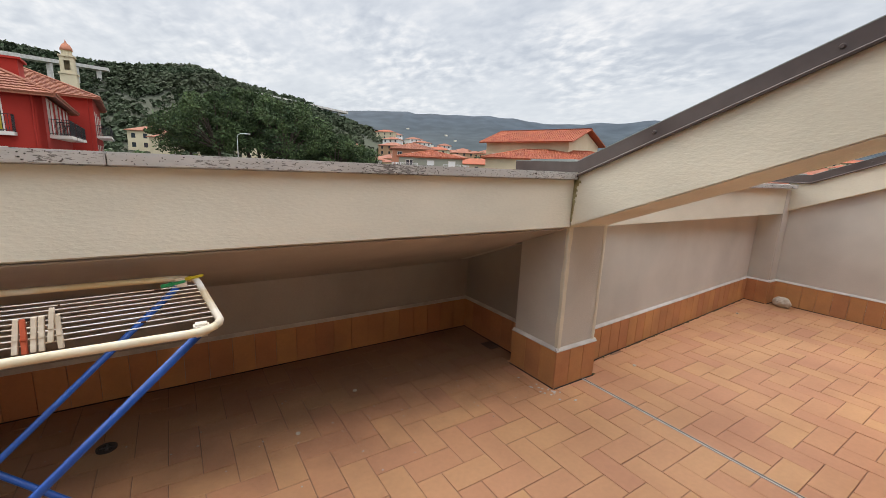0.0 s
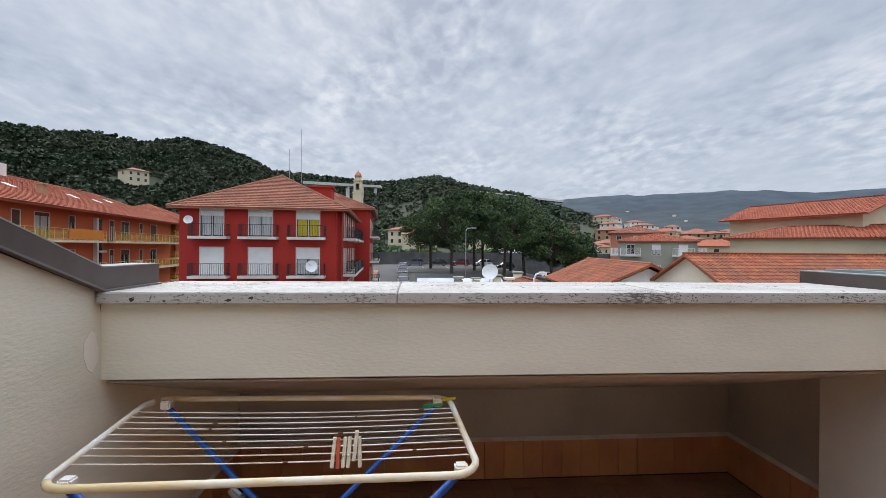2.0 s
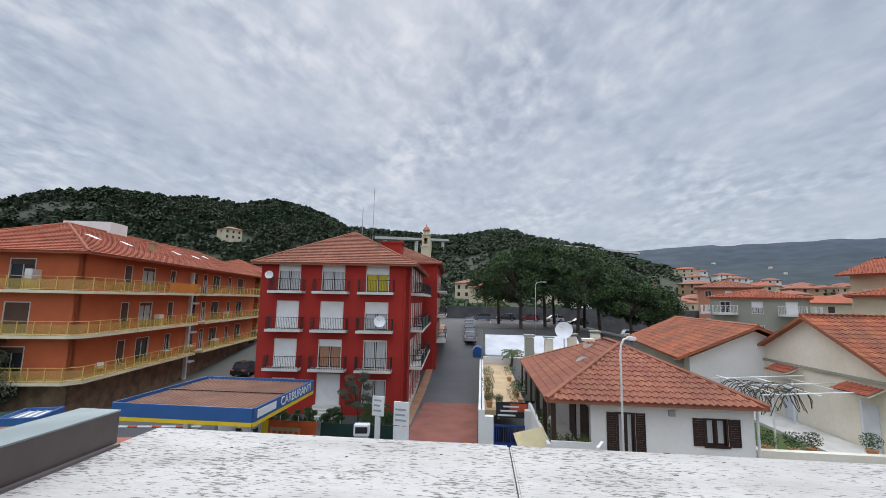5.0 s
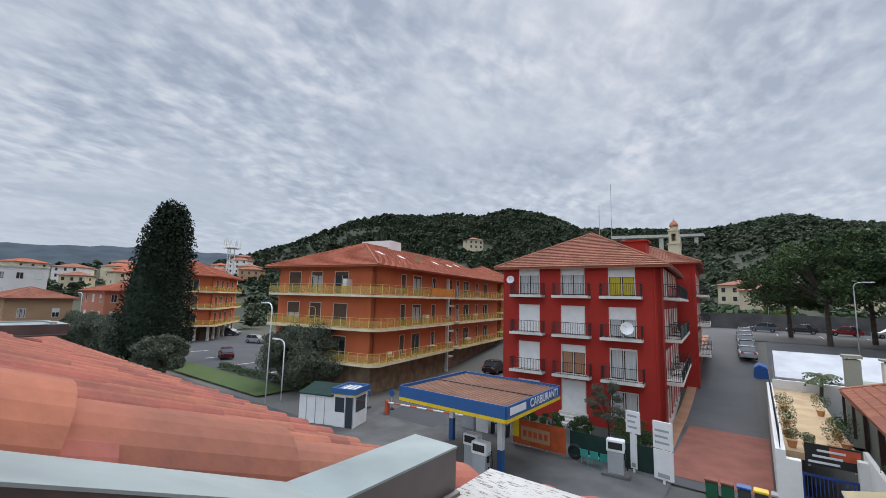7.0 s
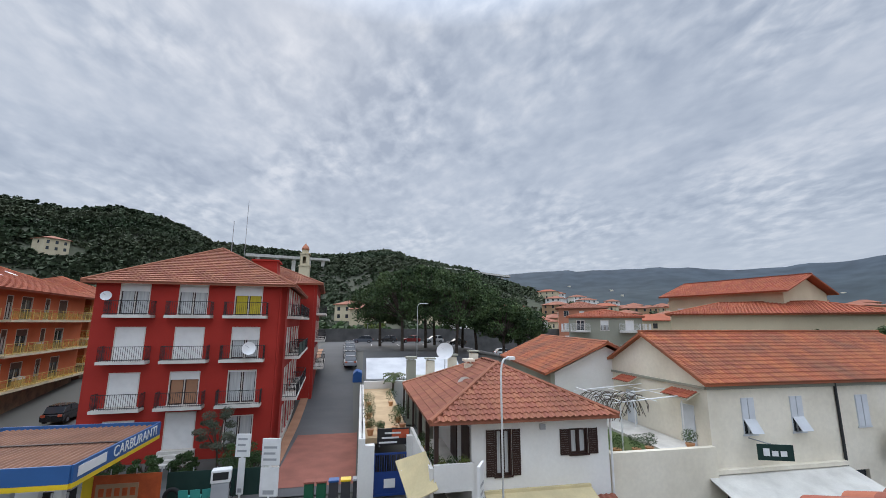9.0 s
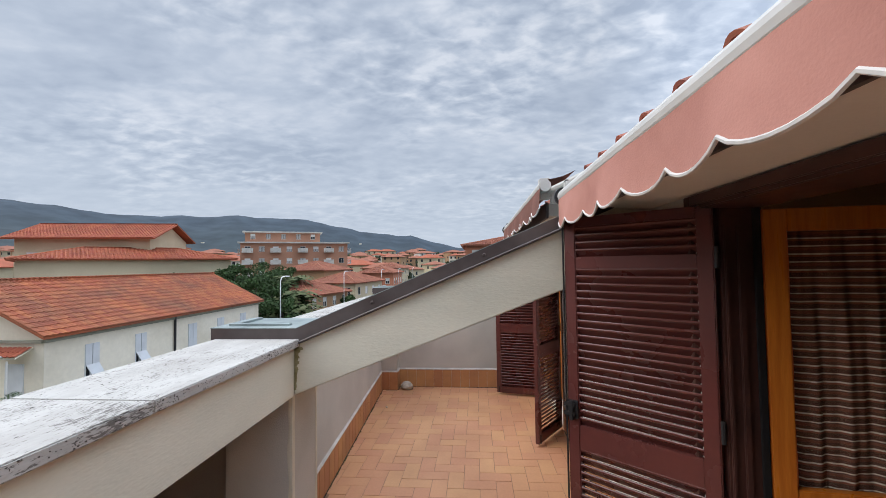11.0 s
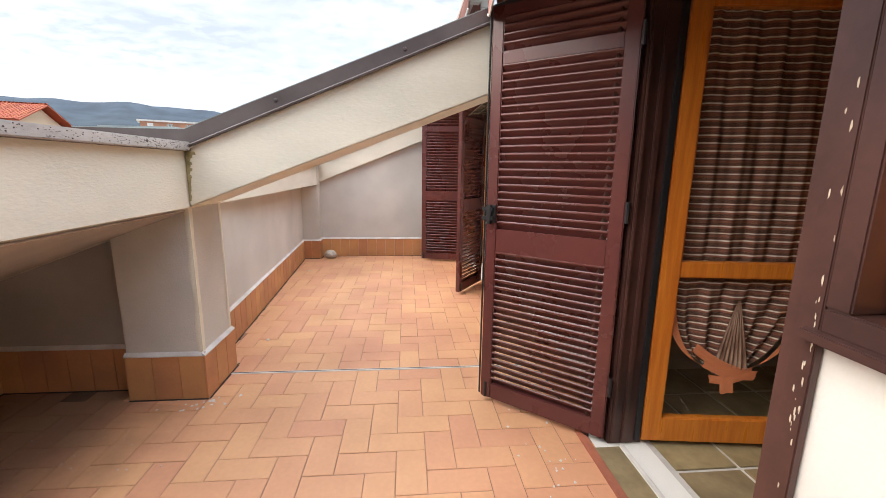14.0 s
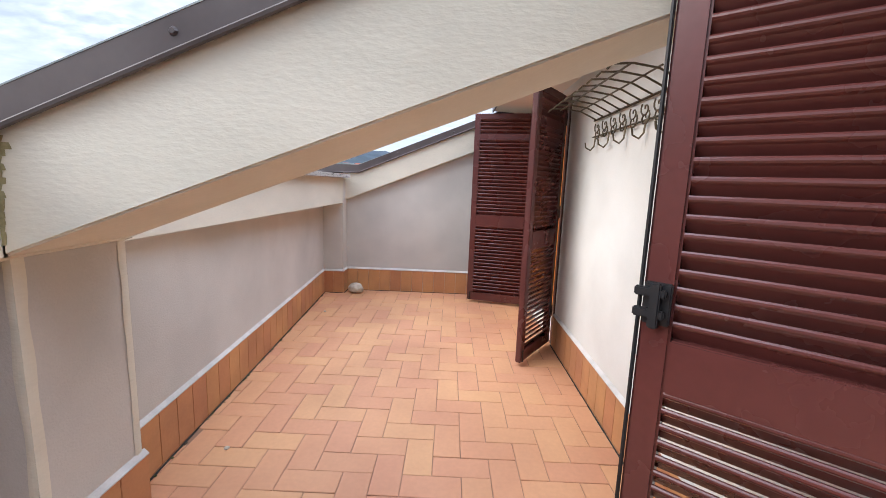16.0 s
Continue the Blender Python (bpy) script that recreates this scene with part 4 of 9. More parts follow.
def pebble(name, at, r, material, label, category, seed=1, squash=0.7):
    bm = bmesh.new()
    bmesh.ops.create_icosphere(bm, subdivisions=3, radius=r)
    for v in bm.verts:
        q = v.co * (3.2 / r * 0.25) + Vector((seed, 0, 0))
        v.co *= 1 + 0.35 * noise.noise(q) + 0.12 * noise.noise(q * 3.1)
        v.co.z *= squash
    me = bpy.data.meshes.new(name)
    bm.to_mesh(me)
    bm.free()
    me.materials.append(material)
    ob = new(name, me)
    ob.location = at
    return tagged(ob, label, category)


pebble("stone", (6.075, 2.40, 0.055), 0.085, STONE, "rough pale limestone lump on the floor", "stone", 4, 0.72)
rnd = random.Random(21)
for x, y in ((5.3, 2.52), (3.2, 2.35), (0.9, 2.75), (1.3, 3.0)):
    pebble("pebble", (x, y, 0.006), 0.012, STONE, "small loose pebble on the floor tiles", "pebble", x, 0.6)
dr = thing("floor_drain", "small round dark floor drain with a rim", "drain", (0.10, 3.08, 0))
part("rim", Shape().turned((0, 0, 0), [(0.042, 0), (0.042, 0.006), (0.032, 0.007), (0.030, 0.001)], 20), DARK_BROWN, dr)
part("grating", Shape().box(-0.028, 0.028, -0.004, 0.004, 0.001, 0.006).box(-0.004, 0.004, -0.028, 0.028, 0.001, 0.0065), BLACK_IRON, dr)

cr = thing("coat_rack", "wrought iron wall coat rack with scrolls", "coat rack", (0, 0, 0))
part("back_bar", Shape().pipe([(3.08, 0.462, 1.70), (4.12, 0.462, 1.70)], 0.006, 6).pipe([(3.08, 0.462, 1.60), (4.12, 0.462, 1.60)], 0.005, 6), BRONZE_IRON, cr)
for i in range(9):
    x = 3.12 + 0.12 * i
    part("shelf_rod", Shape().pipe([(x, 0.465, 1.70), (x, 0.56, 1.745), (x, 0.66, 1.76), (x, 0.74, 1.755), (x, 0.76, 1.735)], 0.0045, 6), BRONZE_IRON, cr)
for yy in (0.56, 0.68):
    part("shelf_bar", Shape().pipe([(3.10, yy, 1.752), (4.10, yy, 1.752)], 0.0045, 6), BRONZE_IRON, cr)
for i in range(8):
    x = 3.16 + 0.125 * i
    for sgn in (-1, 1):
        sp = [(x + sgn * (0.005 + 0.045 * (k / 14)) * math.cos(0.5 * k), 0.468, 1.63 + sgn * 0.02 + (0.005 + 0.035 * k / 14) * math.sin(0.5 * k)) for k in range(15)]
        part("scroll", Shape().pipe(sp, 0.004, 5), BRONZE_IRON, cr)
for i in range(5):
    x = 3.18 + 0.22 * i
    part("hook", Shape().pipe([(x, 0.465, 1.60), (x, 0.47, 1.54), (x, 0.49, 1.515), (x, 0.52, 1.53), (x, 0.525, 1.56)], 0.005, 6), BRONZE_IRON, cr)

# wear on the walls
wp = Shape()
rnd = random.Random(9)
part_l = [(-0.7585, 2.355 + 0.035 * math.cos(k) * rnd.uniform(0.7, 1.2), 1.17 + 0.075 * math.sin(k) * rnd.uniform(0.8, 1.2)) for k in (0, 0.8, 1.6, 2.4, 3.2, 4.0, 4.8, 5.6)]
wp.prism(part_l, (-0.003, 0, 0))
tagged(part("plaster_flake", wp, SOFFIT_M), "loose flake of plaster on the side wall", "plaster flake")

# moss and dirt along the joints
ms = Shape()
rnd = random.Random(31)
for i in range(260):
    if i < 130:
        x, y = 2.808 + rnd.random() ** 2 * 0.022, 2.41 + rnd.random() * 0.15
    else:
        k = rnd.random() ** 0.8
        x, y = 2.85 + 3.1 * k, 2.545 + 0.19 * k - rnd.uniform(0.0, 0.012)
    r = rnd.uniform(0.003, 0.009)
    ms.turned((x, y, -0.001), [(r, 0), (r * 0.7, r * 0.5), (0.0005, r * 0.7)], 5)
tagged(part("moss", ms, MOSS), "green moss in the floor joint", "moss", kind="stuff")

# ---- roof tiles round the terrace ----
ROOF_LIFT = 0.02


def roof_z(y):
    return beam_top(y) + ROOF_LIFT


TW, TL, TP = 0.262, 0.42, 0.35


def tile_shape():
    n, s = 14, Shape()

    def prof(u):
        u = 1 - u
        return 0.072 * (math.sin(math.pi * u / 0.60) ** 0.75 if u < 0.60 else -0.12 * math.sin(math.pi * (u - 0.60) / 0.40))
    ang = math.atan(SLOPE)
    for side, off in ((1, 0.0), (-1, -0.014)):
        k = len(s.v)
        for j in range(2):
            for i in range(n + 1):
                u = i / n
                d = j * TL
                z = prof(u) + off + (0.028 if j == 1 else 0.0)
                s.v.append(((u - 0.5) * (TW + 0.012), d * math.cos(ang) + z * math.sin(ang), -d * math.sin(ang) + z * math.cos(ang)))
        for i in range(n):
            q = (k + i, k + i + 1, k + n + 2 + i, k + n + 1 + i)
            s.f.append(q if side == -1 else q[::-1])
    a = n + 1
    for i in range(n):
        s.f.append((a + i, a + i + 1, 3 * a + i + 1, 3 * a + i)[::-1])
    return s


TILE = tile_shape()
roof = tagged(part("roof", Shape().prism([(-13, 3.72, roof_z(3.72) - 0.06), (-13, -3.5, roof_z(-3.5) - 0.06), (-13, -3.5, roof_z(-3.5) - 0.12), (-13, 3.72, roof_z(3.72) - 0.12)], (12.1, 0, 0))
                   .prism([(6.62, 3.72, roof_z(3.72) - 0.06), (6.62, -3.5, roof_z(-3.5) - 0.06), (6.62, -3.5, roof_z(-3.5) - 0.12), (6.62, 3.72, roof_z(3.72) - 0.12)], (8, 0, 0))
                   .prism([(-0.9, 3.76, roof_z(3.76)), (-0.9, 2.98, roof_z(2.98)), (-0.9, 2.98, roof_z(2.98) - 0.10), (-0.9, 3.76, roof_z(3.76) - 0.10)], (7.5, 0, 0))
                   .prism([(-0.9, 0.72, 2.20), (-0.9, -3.5, 2.20 + SLOPE * 4.22), (-0.9, -3.5, 2.16 + SLOPE * 4.22), (-0.9, 0.72, 2.16)], (7.5, 0, 0)), ROOF_NEAR), "terracotta tiled roof round the terrace", "roof", kind="structure")
tile_me = mesh_of("roof_tile", TILE, ROOF_NEAR)
field = Shape()
rnd = random.Random(2)


def put_tile(x, y, z, single):
    if single:
        ob = new("roof_tile", tile_me)
        ob.location, ob.rotation_euler, ob.parent = (x, y, z), (rnd.gauss(0, 0.006), rnd.gauss(0, 0.012), rnd.gauss(0, 0.008)), roof
    else:
        k = len(field.v)
        field.v.extend((a + x, b + y, c + z) for a, b, c in TILE.v)
        field.f.extend(tuple(k + i for i in f) for f in TILE.f)


STEP_Y = TP * math.cos(math.atan(SLOPE))
for r in range(19):
    y = 3.36 - r * STEP_Y
    for i in range(15):
        put_tile(-0.985 - i * TW, y, roof_z(y) - 0.02, r < 10)
    for i in range(15, 46):
        if not -5.4 < -0.985 - i * TW < -4.75 or y > 2.6:
            put_tile(-0.985 - i * TW, y, roof_z(y) - 0.02, False)
    for i in range(28):
        put_tile(6.78 + i * TW, y, roof_z(y) - 0.02, False)
for r in range(2):
    y = 3.36 - r * STEP_Y
    for i in range(28):
        put_tile(-0.75 + i * TW, y, roof_z(y) + 0.062, i < 18)
for r in range(12):
    y = 0.34 - r * STEP_Y
    for i in range(28):
        put_tile(-0.75 + i * TW, y, 2.23 + SLOPE * (0.72 - y), False)
cover = Shape()
ca, sa = math.cos(math.atan(SLOPE)), math.sin(math.atan(SLOPE))
for off in (0.0, -0.013):
    k = len(cover.v)
    for j in range(2):
        rr = (0.098 if j == 0 else 0.118) + off
        for i in range(15):
            a = math.pi * i / 14
            d, z = j * 0.43, rr * math.sin(a) + 0.012 * j
            cover.v.append((rr * math.cos(a), d * ca + z * sa, -d * sa + z * ca))
    for i in range(14):
        q = (k + i, k + i + 1, k + 16 + i, k + 15 + i)
        cover.f.append(q[::-1] if off == 0 else q)
for i in range(14):
    cover.f.append((15 + i, 16 + i, 46 + i, 45 + i))
cover_me = mesh_of("cover_tile", cover, ROOF_NEAR)
for r in range(13):
    y = 3.30 - r * STEP_Y
    ob = new("cover_tile", cover_me)
    ob.location, ob.rotation_euler, ob.parent = (-0.985, y, roof_z(y) + 0.008), (rnd.gauss(0, 0.01), 0, rnd.gauss(0, 0.015)), roof
part("roof_tile_field", field, ROOF_NEAR_I, roof, kind="stuff")
tagged(part("gutter", Shape().pipe([(-13, 3.80, 0.76), (14, 3.80, 0.76)], 0.07, 10), CAPMETAL), "brown metal eaves gutter", "gutter", kind="structure")
tagged(part("wall_building", Shape().box(-13, 14.6, -8, 3.57, -7.4, -0.32), PLASTER), "plastered apartment building below the terrace", "wall", kind="structure")
tagged(part("wall_back", Shape().box(-13, 14.6, -8, -3.42, -0.3, 3.0).box(-13, -0.96, -3.4, 3.5, -0.3, 0.6).box(6.66, 14.6, -3.4, 3.5, -0.3, 0.6), PLASTER), "plastered attic wall of the building", "wall", kind="structure")

# ---- ground and outside: materials ----
GROUND = -7.4
ASPHALT = shade("asphalt", (0.060, 0.062, 0.066), 0.85, (0.085, 0.085, 0.088), 0.25, 9, 0.18, 0.2)
CONCRETE = shade("pale_concrete", (0.115, 0.112, 0.108), 0.9, (0.075, 0.074, 0.072), 0.5, 12, 0.12, 0.2)
PAVE_RED = shade("red_paving", (0.24, 0.085, 0.06), 0.9, (0.19, 0.07, 0.05), 0.7, 9, 0.15, 0.3)
PAVE_TAN = shade("tan_paving", (0.36, 0.19, 0.11), 0.9, (0.29, 0.15, 0.09), 0.7, 9, 0.15, 0.3)
PAVE_SAND = shade("sandy_terrace_paving", (0.50, 0.36, 0.21), 0.9, (0.40, 0.28, 0.16), 0.9, 9, 0.15, 0.3)
ROAD_PAINT = shade("road_paint", (0.62, 0.62, 0.60), 0.8, (0.42, 0.42, 0.41), 2, 20, 0.15, 0.1)
GRASS = shade("grass_turf", (0.055, 0.10, 0.025), 0.95, (0.08, 0.10, 0.03), 0.6, 8, 0.25, 0.5)
RED_WALL = shade("red_stucco", (0.37, 0.028, 0.018), 0.9, (0.31, 0.024, 0.016), 0.25, 12, 0.08, 0.2)
ORANGE_WALL = shade("orange_brick_stucco", (0.56, 0.145, 0.058), 0.9, (0.46, 0.115, 0.045), 0.3, 10, 0.10, 0.2)
STONE_CLAD = shade("stone_cladding", (0.26, 0.18, 0.11), 0.9, (0.15, 0.105, 0.07), 1.2, 4, 0.25, 0.4)
CREAM_WALL = shade("cream_stucco", (0.60, 0.52, 0.36), 0.9, (0.52, 0.44, 0.30), 0.3, 8, 0.08, 0.2)
WHITE_WALL = shade("white_stucco", (0.74, 0.73, 0.70), 0.9, (0.66, 0.64, 0.60), 0.3, 8, 0.07, 0.2)
OLD_WALL = shade("aged_cream_stucco", (0.76, 0.70, 0.58), 0.9, (0.66, 0.60, 0.48), 0.4, 5, 0.12, 0.2)
GREY_WALL = shade("grey_green_stucco", (0.30, 0.30, 0.24), 0.9, (0.25, 0.25, 0.20), 0.3, 8, 0.08, 0.2)
PINK_WALL = shade("salmon_stucco", (0.50, 0.20, 0.12), 0.9, (0.42, 0.17, 0.10), 0.3, 8, 0.08, 0.2)
TAN_WALL = shade("tan_stucco", (0.42, 0.26, 0.15), 0.9, (0.35, 0.22, 0.13), 0.3, 8, 0.08, 0.2)
SLAB_C = shade("balcony_concrete", (0.62, 0.60, 0.55), 0.85, (0.48, 0.46, 0.42), 0.8, 10, 0.12, 0.1)
SLAB_Y = shade("yellowed_balcony_edge", (0.70, 0.62, 0.42), 0.85, (0.56, 0.50, 0.34), 0.8, 10, 0.12, 0.1)
RAIL_K = shade("black_railing", (0.018, 0.018, 0.02), 0.5, None, 1.5, 12, 0.06, 0.0)
RAIL_Y = shade("yellow_railing", (0.64, 0.47, 0.14), 0.6, (0.56, 0.42, 0.16), 1, 8, 0.12, 0.0)
RAIL_GLASS = shade("yellow_railing_sheet", (0.62, 0.52, 0.22), 0.3, (0.66, 0.56, 0.28), 0.6, 5, 0.1, 0.0)
rg_n, rg_l = RAIL_GLASS.node_tree.nodes, RAIL_GLASS.node_tree.links
rg_mix, rg_clear = rg_n.new("ShaderNodeMixShader"), rg_n.new("ShaderNodeBsdfTransparent")
rg_clear.inputs[0].default_value = (0.95, 0.80, 0.42, 1)
rg_mix.inputs[0].default_value = 0.26
rg_l.new(rg_clear.outputs[0], rg_mix.inputs[1]); rg_l.new(rg_n["Principled BSDF"].outputs[0], rg_mix.inputs[2])
rg_l.new(rg_mix.outputs[0], rg_n["Material Output"].inputs[0])
WIN_GLASS = glassy("dark_window_glass", (0.035, 0.042, 0.05), 0.06)
CURTAIN_W = shade("net_curtain", (0.50, 0.50, 0.49), 0.8, (0.36, 0.37, 0.37), 2.5, 20, 0.15, 0.0, stretch=(3, 3, 0.2))
CURTAIN_Y = shade("yellow_curtain", (0.50, 0.40, 0.03), 0.8, (0.40, 0.31, 0.02), 2.5, 20, 0.15, 0.0, stretch=(3, 3, 0.2))
BLIND_W = shade("white_roller_blind", (0.72, 0.71, 0.69), 0.7, None, 2, 30, 0.05, 0.1)
BLIND_B = shade("brown_roller_blind", (0.10, 0.055, 0.035), 0.7, None, 2, 30, 0.08, 0.1)
FRAME_W = shade("pale_window_surround", (0.62, 0.58, 0.52), 0.7, None, 1.5, 12, 0.06, 0.0)
SHUT_B = shade("brown_wooden_shutter", (0.035, 0.016, 0.012), 0.5, None, 1.5, 12, 0.06, 0.0)
SHUT_W = shade("white_wooden_shutter", (0.60, 0.62, 0.64), 0.6, None, 1.5, 12, 0.06, 0.0)
ROOF_RED = shade("brick_red_roof_tile", (0.36, 0.092, 0.043), 0.8, (0.28, 0.078, 0.04), 0.5, 6, 0.15, 0.0, rand=0.10, isle=True)
ROOF_TAN = shade("tan_red_roof_tile", (0.30, 0.105, 0.060), 0.8, (0.23, 0.086, 0.052), 0.5, 6, 0.15, 0.0, rand=0.10, isle=True)
ROOF_ORG = shade("orange_roof_tile", (0.35, 0.10, 0.042), 0.8, (0.20, 0.08, 0.048), 0.35, 4, 0.2, 0.0, rand=0.16, isle=True)
METAL_G = shade("grey_painted_metal", (0.34, 0.35, 0.36), 0.5, None, 1.5, 12, 0.06, 0.0)
METAL_W = shade("white_painted_metal", (0.74, 0.74, 0.73), 0.45, None, 1.5, 12, 0.06, 0.0)
BLUE_SIGN = shade("blue_fascia", (0.03, 0.105, 0.28), 0.4, None, 1.5, 12, 0.06, 0.0)
YELLOW_SIGN = shade("yellow_fascia", (0.75, 0.52, 0.02), 0.4, None, 1.5, 12, 0.06, 0.0)
BROWN_ROOF = shade("ribbed_brown_sheet", (0.27, 0.135, 0.085), 0.6, (0.20, 0.10, 0.065), 0.8, 8, 0.15, 0.0)
NET_GREEN = shade("dark_green_netting", (0.012, 0.035, 0.028), 0.9, None, 1.5, 12, 0.06, 0.0)
NET_ORANGE = shade("orange_netting", (0.50, 0.095, 0.025), 0.8, (0.36, 0.07, 0.02), 2, 20, 0.2, 0.0)
TEAL = shade("teal_plastic", (0.05, 0.32, 0.28), 0.5, None, 1.5, 12, 0.06, 0.0)
TYRE = shade("black_rubber", (0.014, 0.014, 0.015), 0.85, None, 1.5, 12, 0.06, 0.0)
BIN_G = shade("green_bin_plastic", (0.012, 0.10, 0.05), 0.5, None, 1.5, 12, 0.06, 0.0)
BIN_B = shade("blue_bin_plastic", (0.02, 0.09, 0.28), 0.5, None, 1.5, 12, 0.06, 0.0)
BIN_K = shade("grey_bin_plastic", (0.05, 0.05, 0.055), 0.5, None, 1.5, 12, 0.06, 0.0)
BLUE_GATE = shade("blue_painted_gate", (0.012, 0.045, 0.20), 0.5, None, 1.5, 12, 0.06, 0.0)
CLOTH_CREAM = shade("cream_awning_cloth", (0.62, 0.52, 0.30), 0.85, (0.52, 0.44, 0.26), 1, 12, 0.1, 0.1)
CLOTH_WHITE = shade("off_white_awning_cloth", (0.66, 0.64, 0.58), 0.85, (0.54, 0.52, 0.47), 1, 12, 0.1, 0.1)
TENT = shade("white_tent_sheet", (0.55, 0.56, 0.57), 0.8, (0.45, 0.46, 0.48), 0.6, 5, 0.04, 0.0)
ORANGE_CLOTH = shade("orange_balcony_cloth", (0.60, 0.20, 0.02), 0.85, None, 1.5, 12, 0.06, 0.0)
LEAF_PINE = shade("pine_needles", (0.075, 0.115, 0.040), 0.9, (0.022, 0.042, 0.016), 0.42, 3, 0.35, 0.0, rand=0.35, isle=True)
LEAF_CYP = shade("cypress_leaves", (0.016, 0.030, 0.014), 0.9, (0.010, 0.020, 0.010), 0.6, 3, 0.3, 0.0, rand=0.25, isle=True)
LEAF_OLIVE = shade("olive_leaves", (0.115, 0.13, 0.088), 0.85, (0.06, 0.074, 0.048), 0.6, 3, 0.25, 0.0, rand=0.25, isle=True)
LEAF_GREEN = shade("green_leaves", (0.045, 0.085, 0.022), 0.85, (0.028, 0.055, 0.016), 0.6, 3, 0.25, 0.0, rand=0.25, isle=True)
LEAF_LIGHT = shade("light_green_leaves", (0.13, 0.16, 0.03), 0.85, (0.08, 0.11, 0.025), 0.6, 3, 0.25, 0.0, rand=0.2, isle=True)
LEAF_BROWN = shade("brown_autumn_leaves", (0.13, 0.075, 0.04), 0.9, (0.09, 0.05, 0.03), 0.6, 3, 0.25, 0.0, rand=0.2, isle=True)
BRICK_WALL = shade("brown_brick_facing", (0.46, 0.24, 0.155), 0.9, (0.38, 0.195, 0.125), 0.3, 8, 0.08, 0.1)
GROVE = shade("olive_grove_leaves", (0.085, 0.105, 0.062), 0.95, (0.048, 0.066, 0.034), 0.05, 0.3, 0.4, 0.0, rand=0.3, isle=True)
PALM_LEAF = shade("palm_leaves", (0.06, 0.085, 0.025), 0.8, (0.10, 0.10, 0.04), 0.6, 3, 0.25, 0.0, rand=0.2, isle=True)
BARK = shade("tree_bark", (0.085, 0.065, 0.05), 0.95, (0.05, 0.04, 0.03), 2, 10, 0.25, 0.5)
FOREST = shade("wooded_hillside", (0.028, 0.047, 0.020), 0.95, (0.058, 0.070, 0.038), 0.016, 0.16, 0.5, 0.0, rand=0.32, isle=True)

# ---- terrain ----
NEAR_RIDGE = [(-180, 0.8), (-100, 1.25), (-70, 2.25), (-61, 4.6), (-57, 6.0), (-50, 8.9), (-45, 10.3), (-40, 10.4), (-36, 10.9), (-32, 10.7), (-28, 11.4), (-24, 10.8), (-21, 9.7), (-18.5, 8.6), (-12, 8.5), (-5, 8.2), (2, 8.9), (4, 8.9), (7, 8.0), (10, 7.3), (15, 6.6), (20, 5.0), (26, 2.65), (34, 1.25), (60, 0.85), (90, 0.8), (180, 0.8)]
FAR_RIDGE = [(-180, 3), (-95, 4.5), (-87, 4.3), (-76, 5.1), (-60, 5.2), (-30, 5), (0, 6), (20, 6.9), (24, 7.2), (35, 7.2), (42, 7.0), (46, 6.4), (53, 6.5), (60, 6.8), (67, 6.6), (74, 5.1), (81, 4.3), (86, 3.1), (90, 2.3), (110, 2), (180, 3)]
R_NEAR, R_FAR = 430.0, 2600.0


def ease(t):
    t = min(1.0, max(0.0, t))
    return t * t * (3 - 2 * t)


def rise(x, y):
    side = ease((x + 48) / 22) * (1 - 0.75 * ease((x - 14) / 25))
    return 4.9 * ease((y - 40) / 42) * side


def along(rows, a):
    return float(np.interp(a, [r[0] for r in rows], [r[1] for r in rows]))


def land(x, y):
    r = math.hypot(x, y - 2)
    az = math.degrees(math.atan2(x, y - 2))
    base = GROUND + rise(x, y)
    if r < 118:
        return base
    z1 = 1.8 + math.tan(radians(along(NEAR_RIDGE, az))) * R_NEAR
    if r < R_NEAR:
        return base + (z1 - base) * ease((r - 118) / (R_NEAR - 118)) + 3.5 * noise.noise((x * 0.012, y * 0.012, 0)) * ease((r - 118) / 120)
    z2 = 1.8 + math.tan(radians(along(FAR_RIDGE, az))) * R_FAR + 16 * noise.noise((az * 0.35, 0, 5)) + 6 * noise.noise((az * 1.6, 0, 5))
    if r < R_FAR:
        t = (r - R_NEAR) / (R_FAR - R_NEAR)
        return z1 + (z2 - z1) * t - 0.045 * R_FAR * math.sin(math.pi * t) ** 0.8 + 14 * noise.noise((x * 0.003, y * 0.003, 1)) * math.sin(math.pi * t)
    return z2 - (r - R_FAR) * 0.25


radii = [0.5] + [4.0 * k for k in range(1, 30)] + [118 + 12 * k for k in range(27)] + [450 + 110 * k for k in range(20)] + [2650, 3000, 4500]


def ring_mesh(rs, steps):
    s = Shape()
    for r in rs:
        for i in range(steps):
            a = 2 * math.pi * i / steps
            x, y = r * math.sin(a), 2 + r * math.cos(a)
            s.v.append((x, y, land(x, y)))
    for k in range(len(rs) - 1):
        for i in range(steps):
            j = (i + 1) % steps
            s.f.append((k * steps + i, (k + 1) * steps + i, (k + 1) * steps + j, k * steps + j))
    return s


EARTH = bpy.data.materials.new("earth_and_hazed_woods")
EARTH.use_nodes = True
en, el = EARTH.node_tree.nodes, EARTH.node_tree.links
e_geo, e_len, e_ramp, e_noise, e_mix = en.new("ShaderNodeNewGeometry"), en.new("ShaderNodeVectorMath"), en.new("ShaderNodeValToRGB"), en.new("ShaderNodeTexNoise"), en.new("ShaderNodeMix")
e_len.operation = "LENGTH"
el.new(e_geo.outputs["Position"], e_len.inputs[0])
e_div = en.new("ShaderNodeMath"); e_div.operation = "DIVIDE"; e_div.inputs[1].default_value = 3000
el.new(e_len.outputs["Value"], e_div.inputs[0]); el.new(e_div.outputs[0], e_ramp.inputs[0])
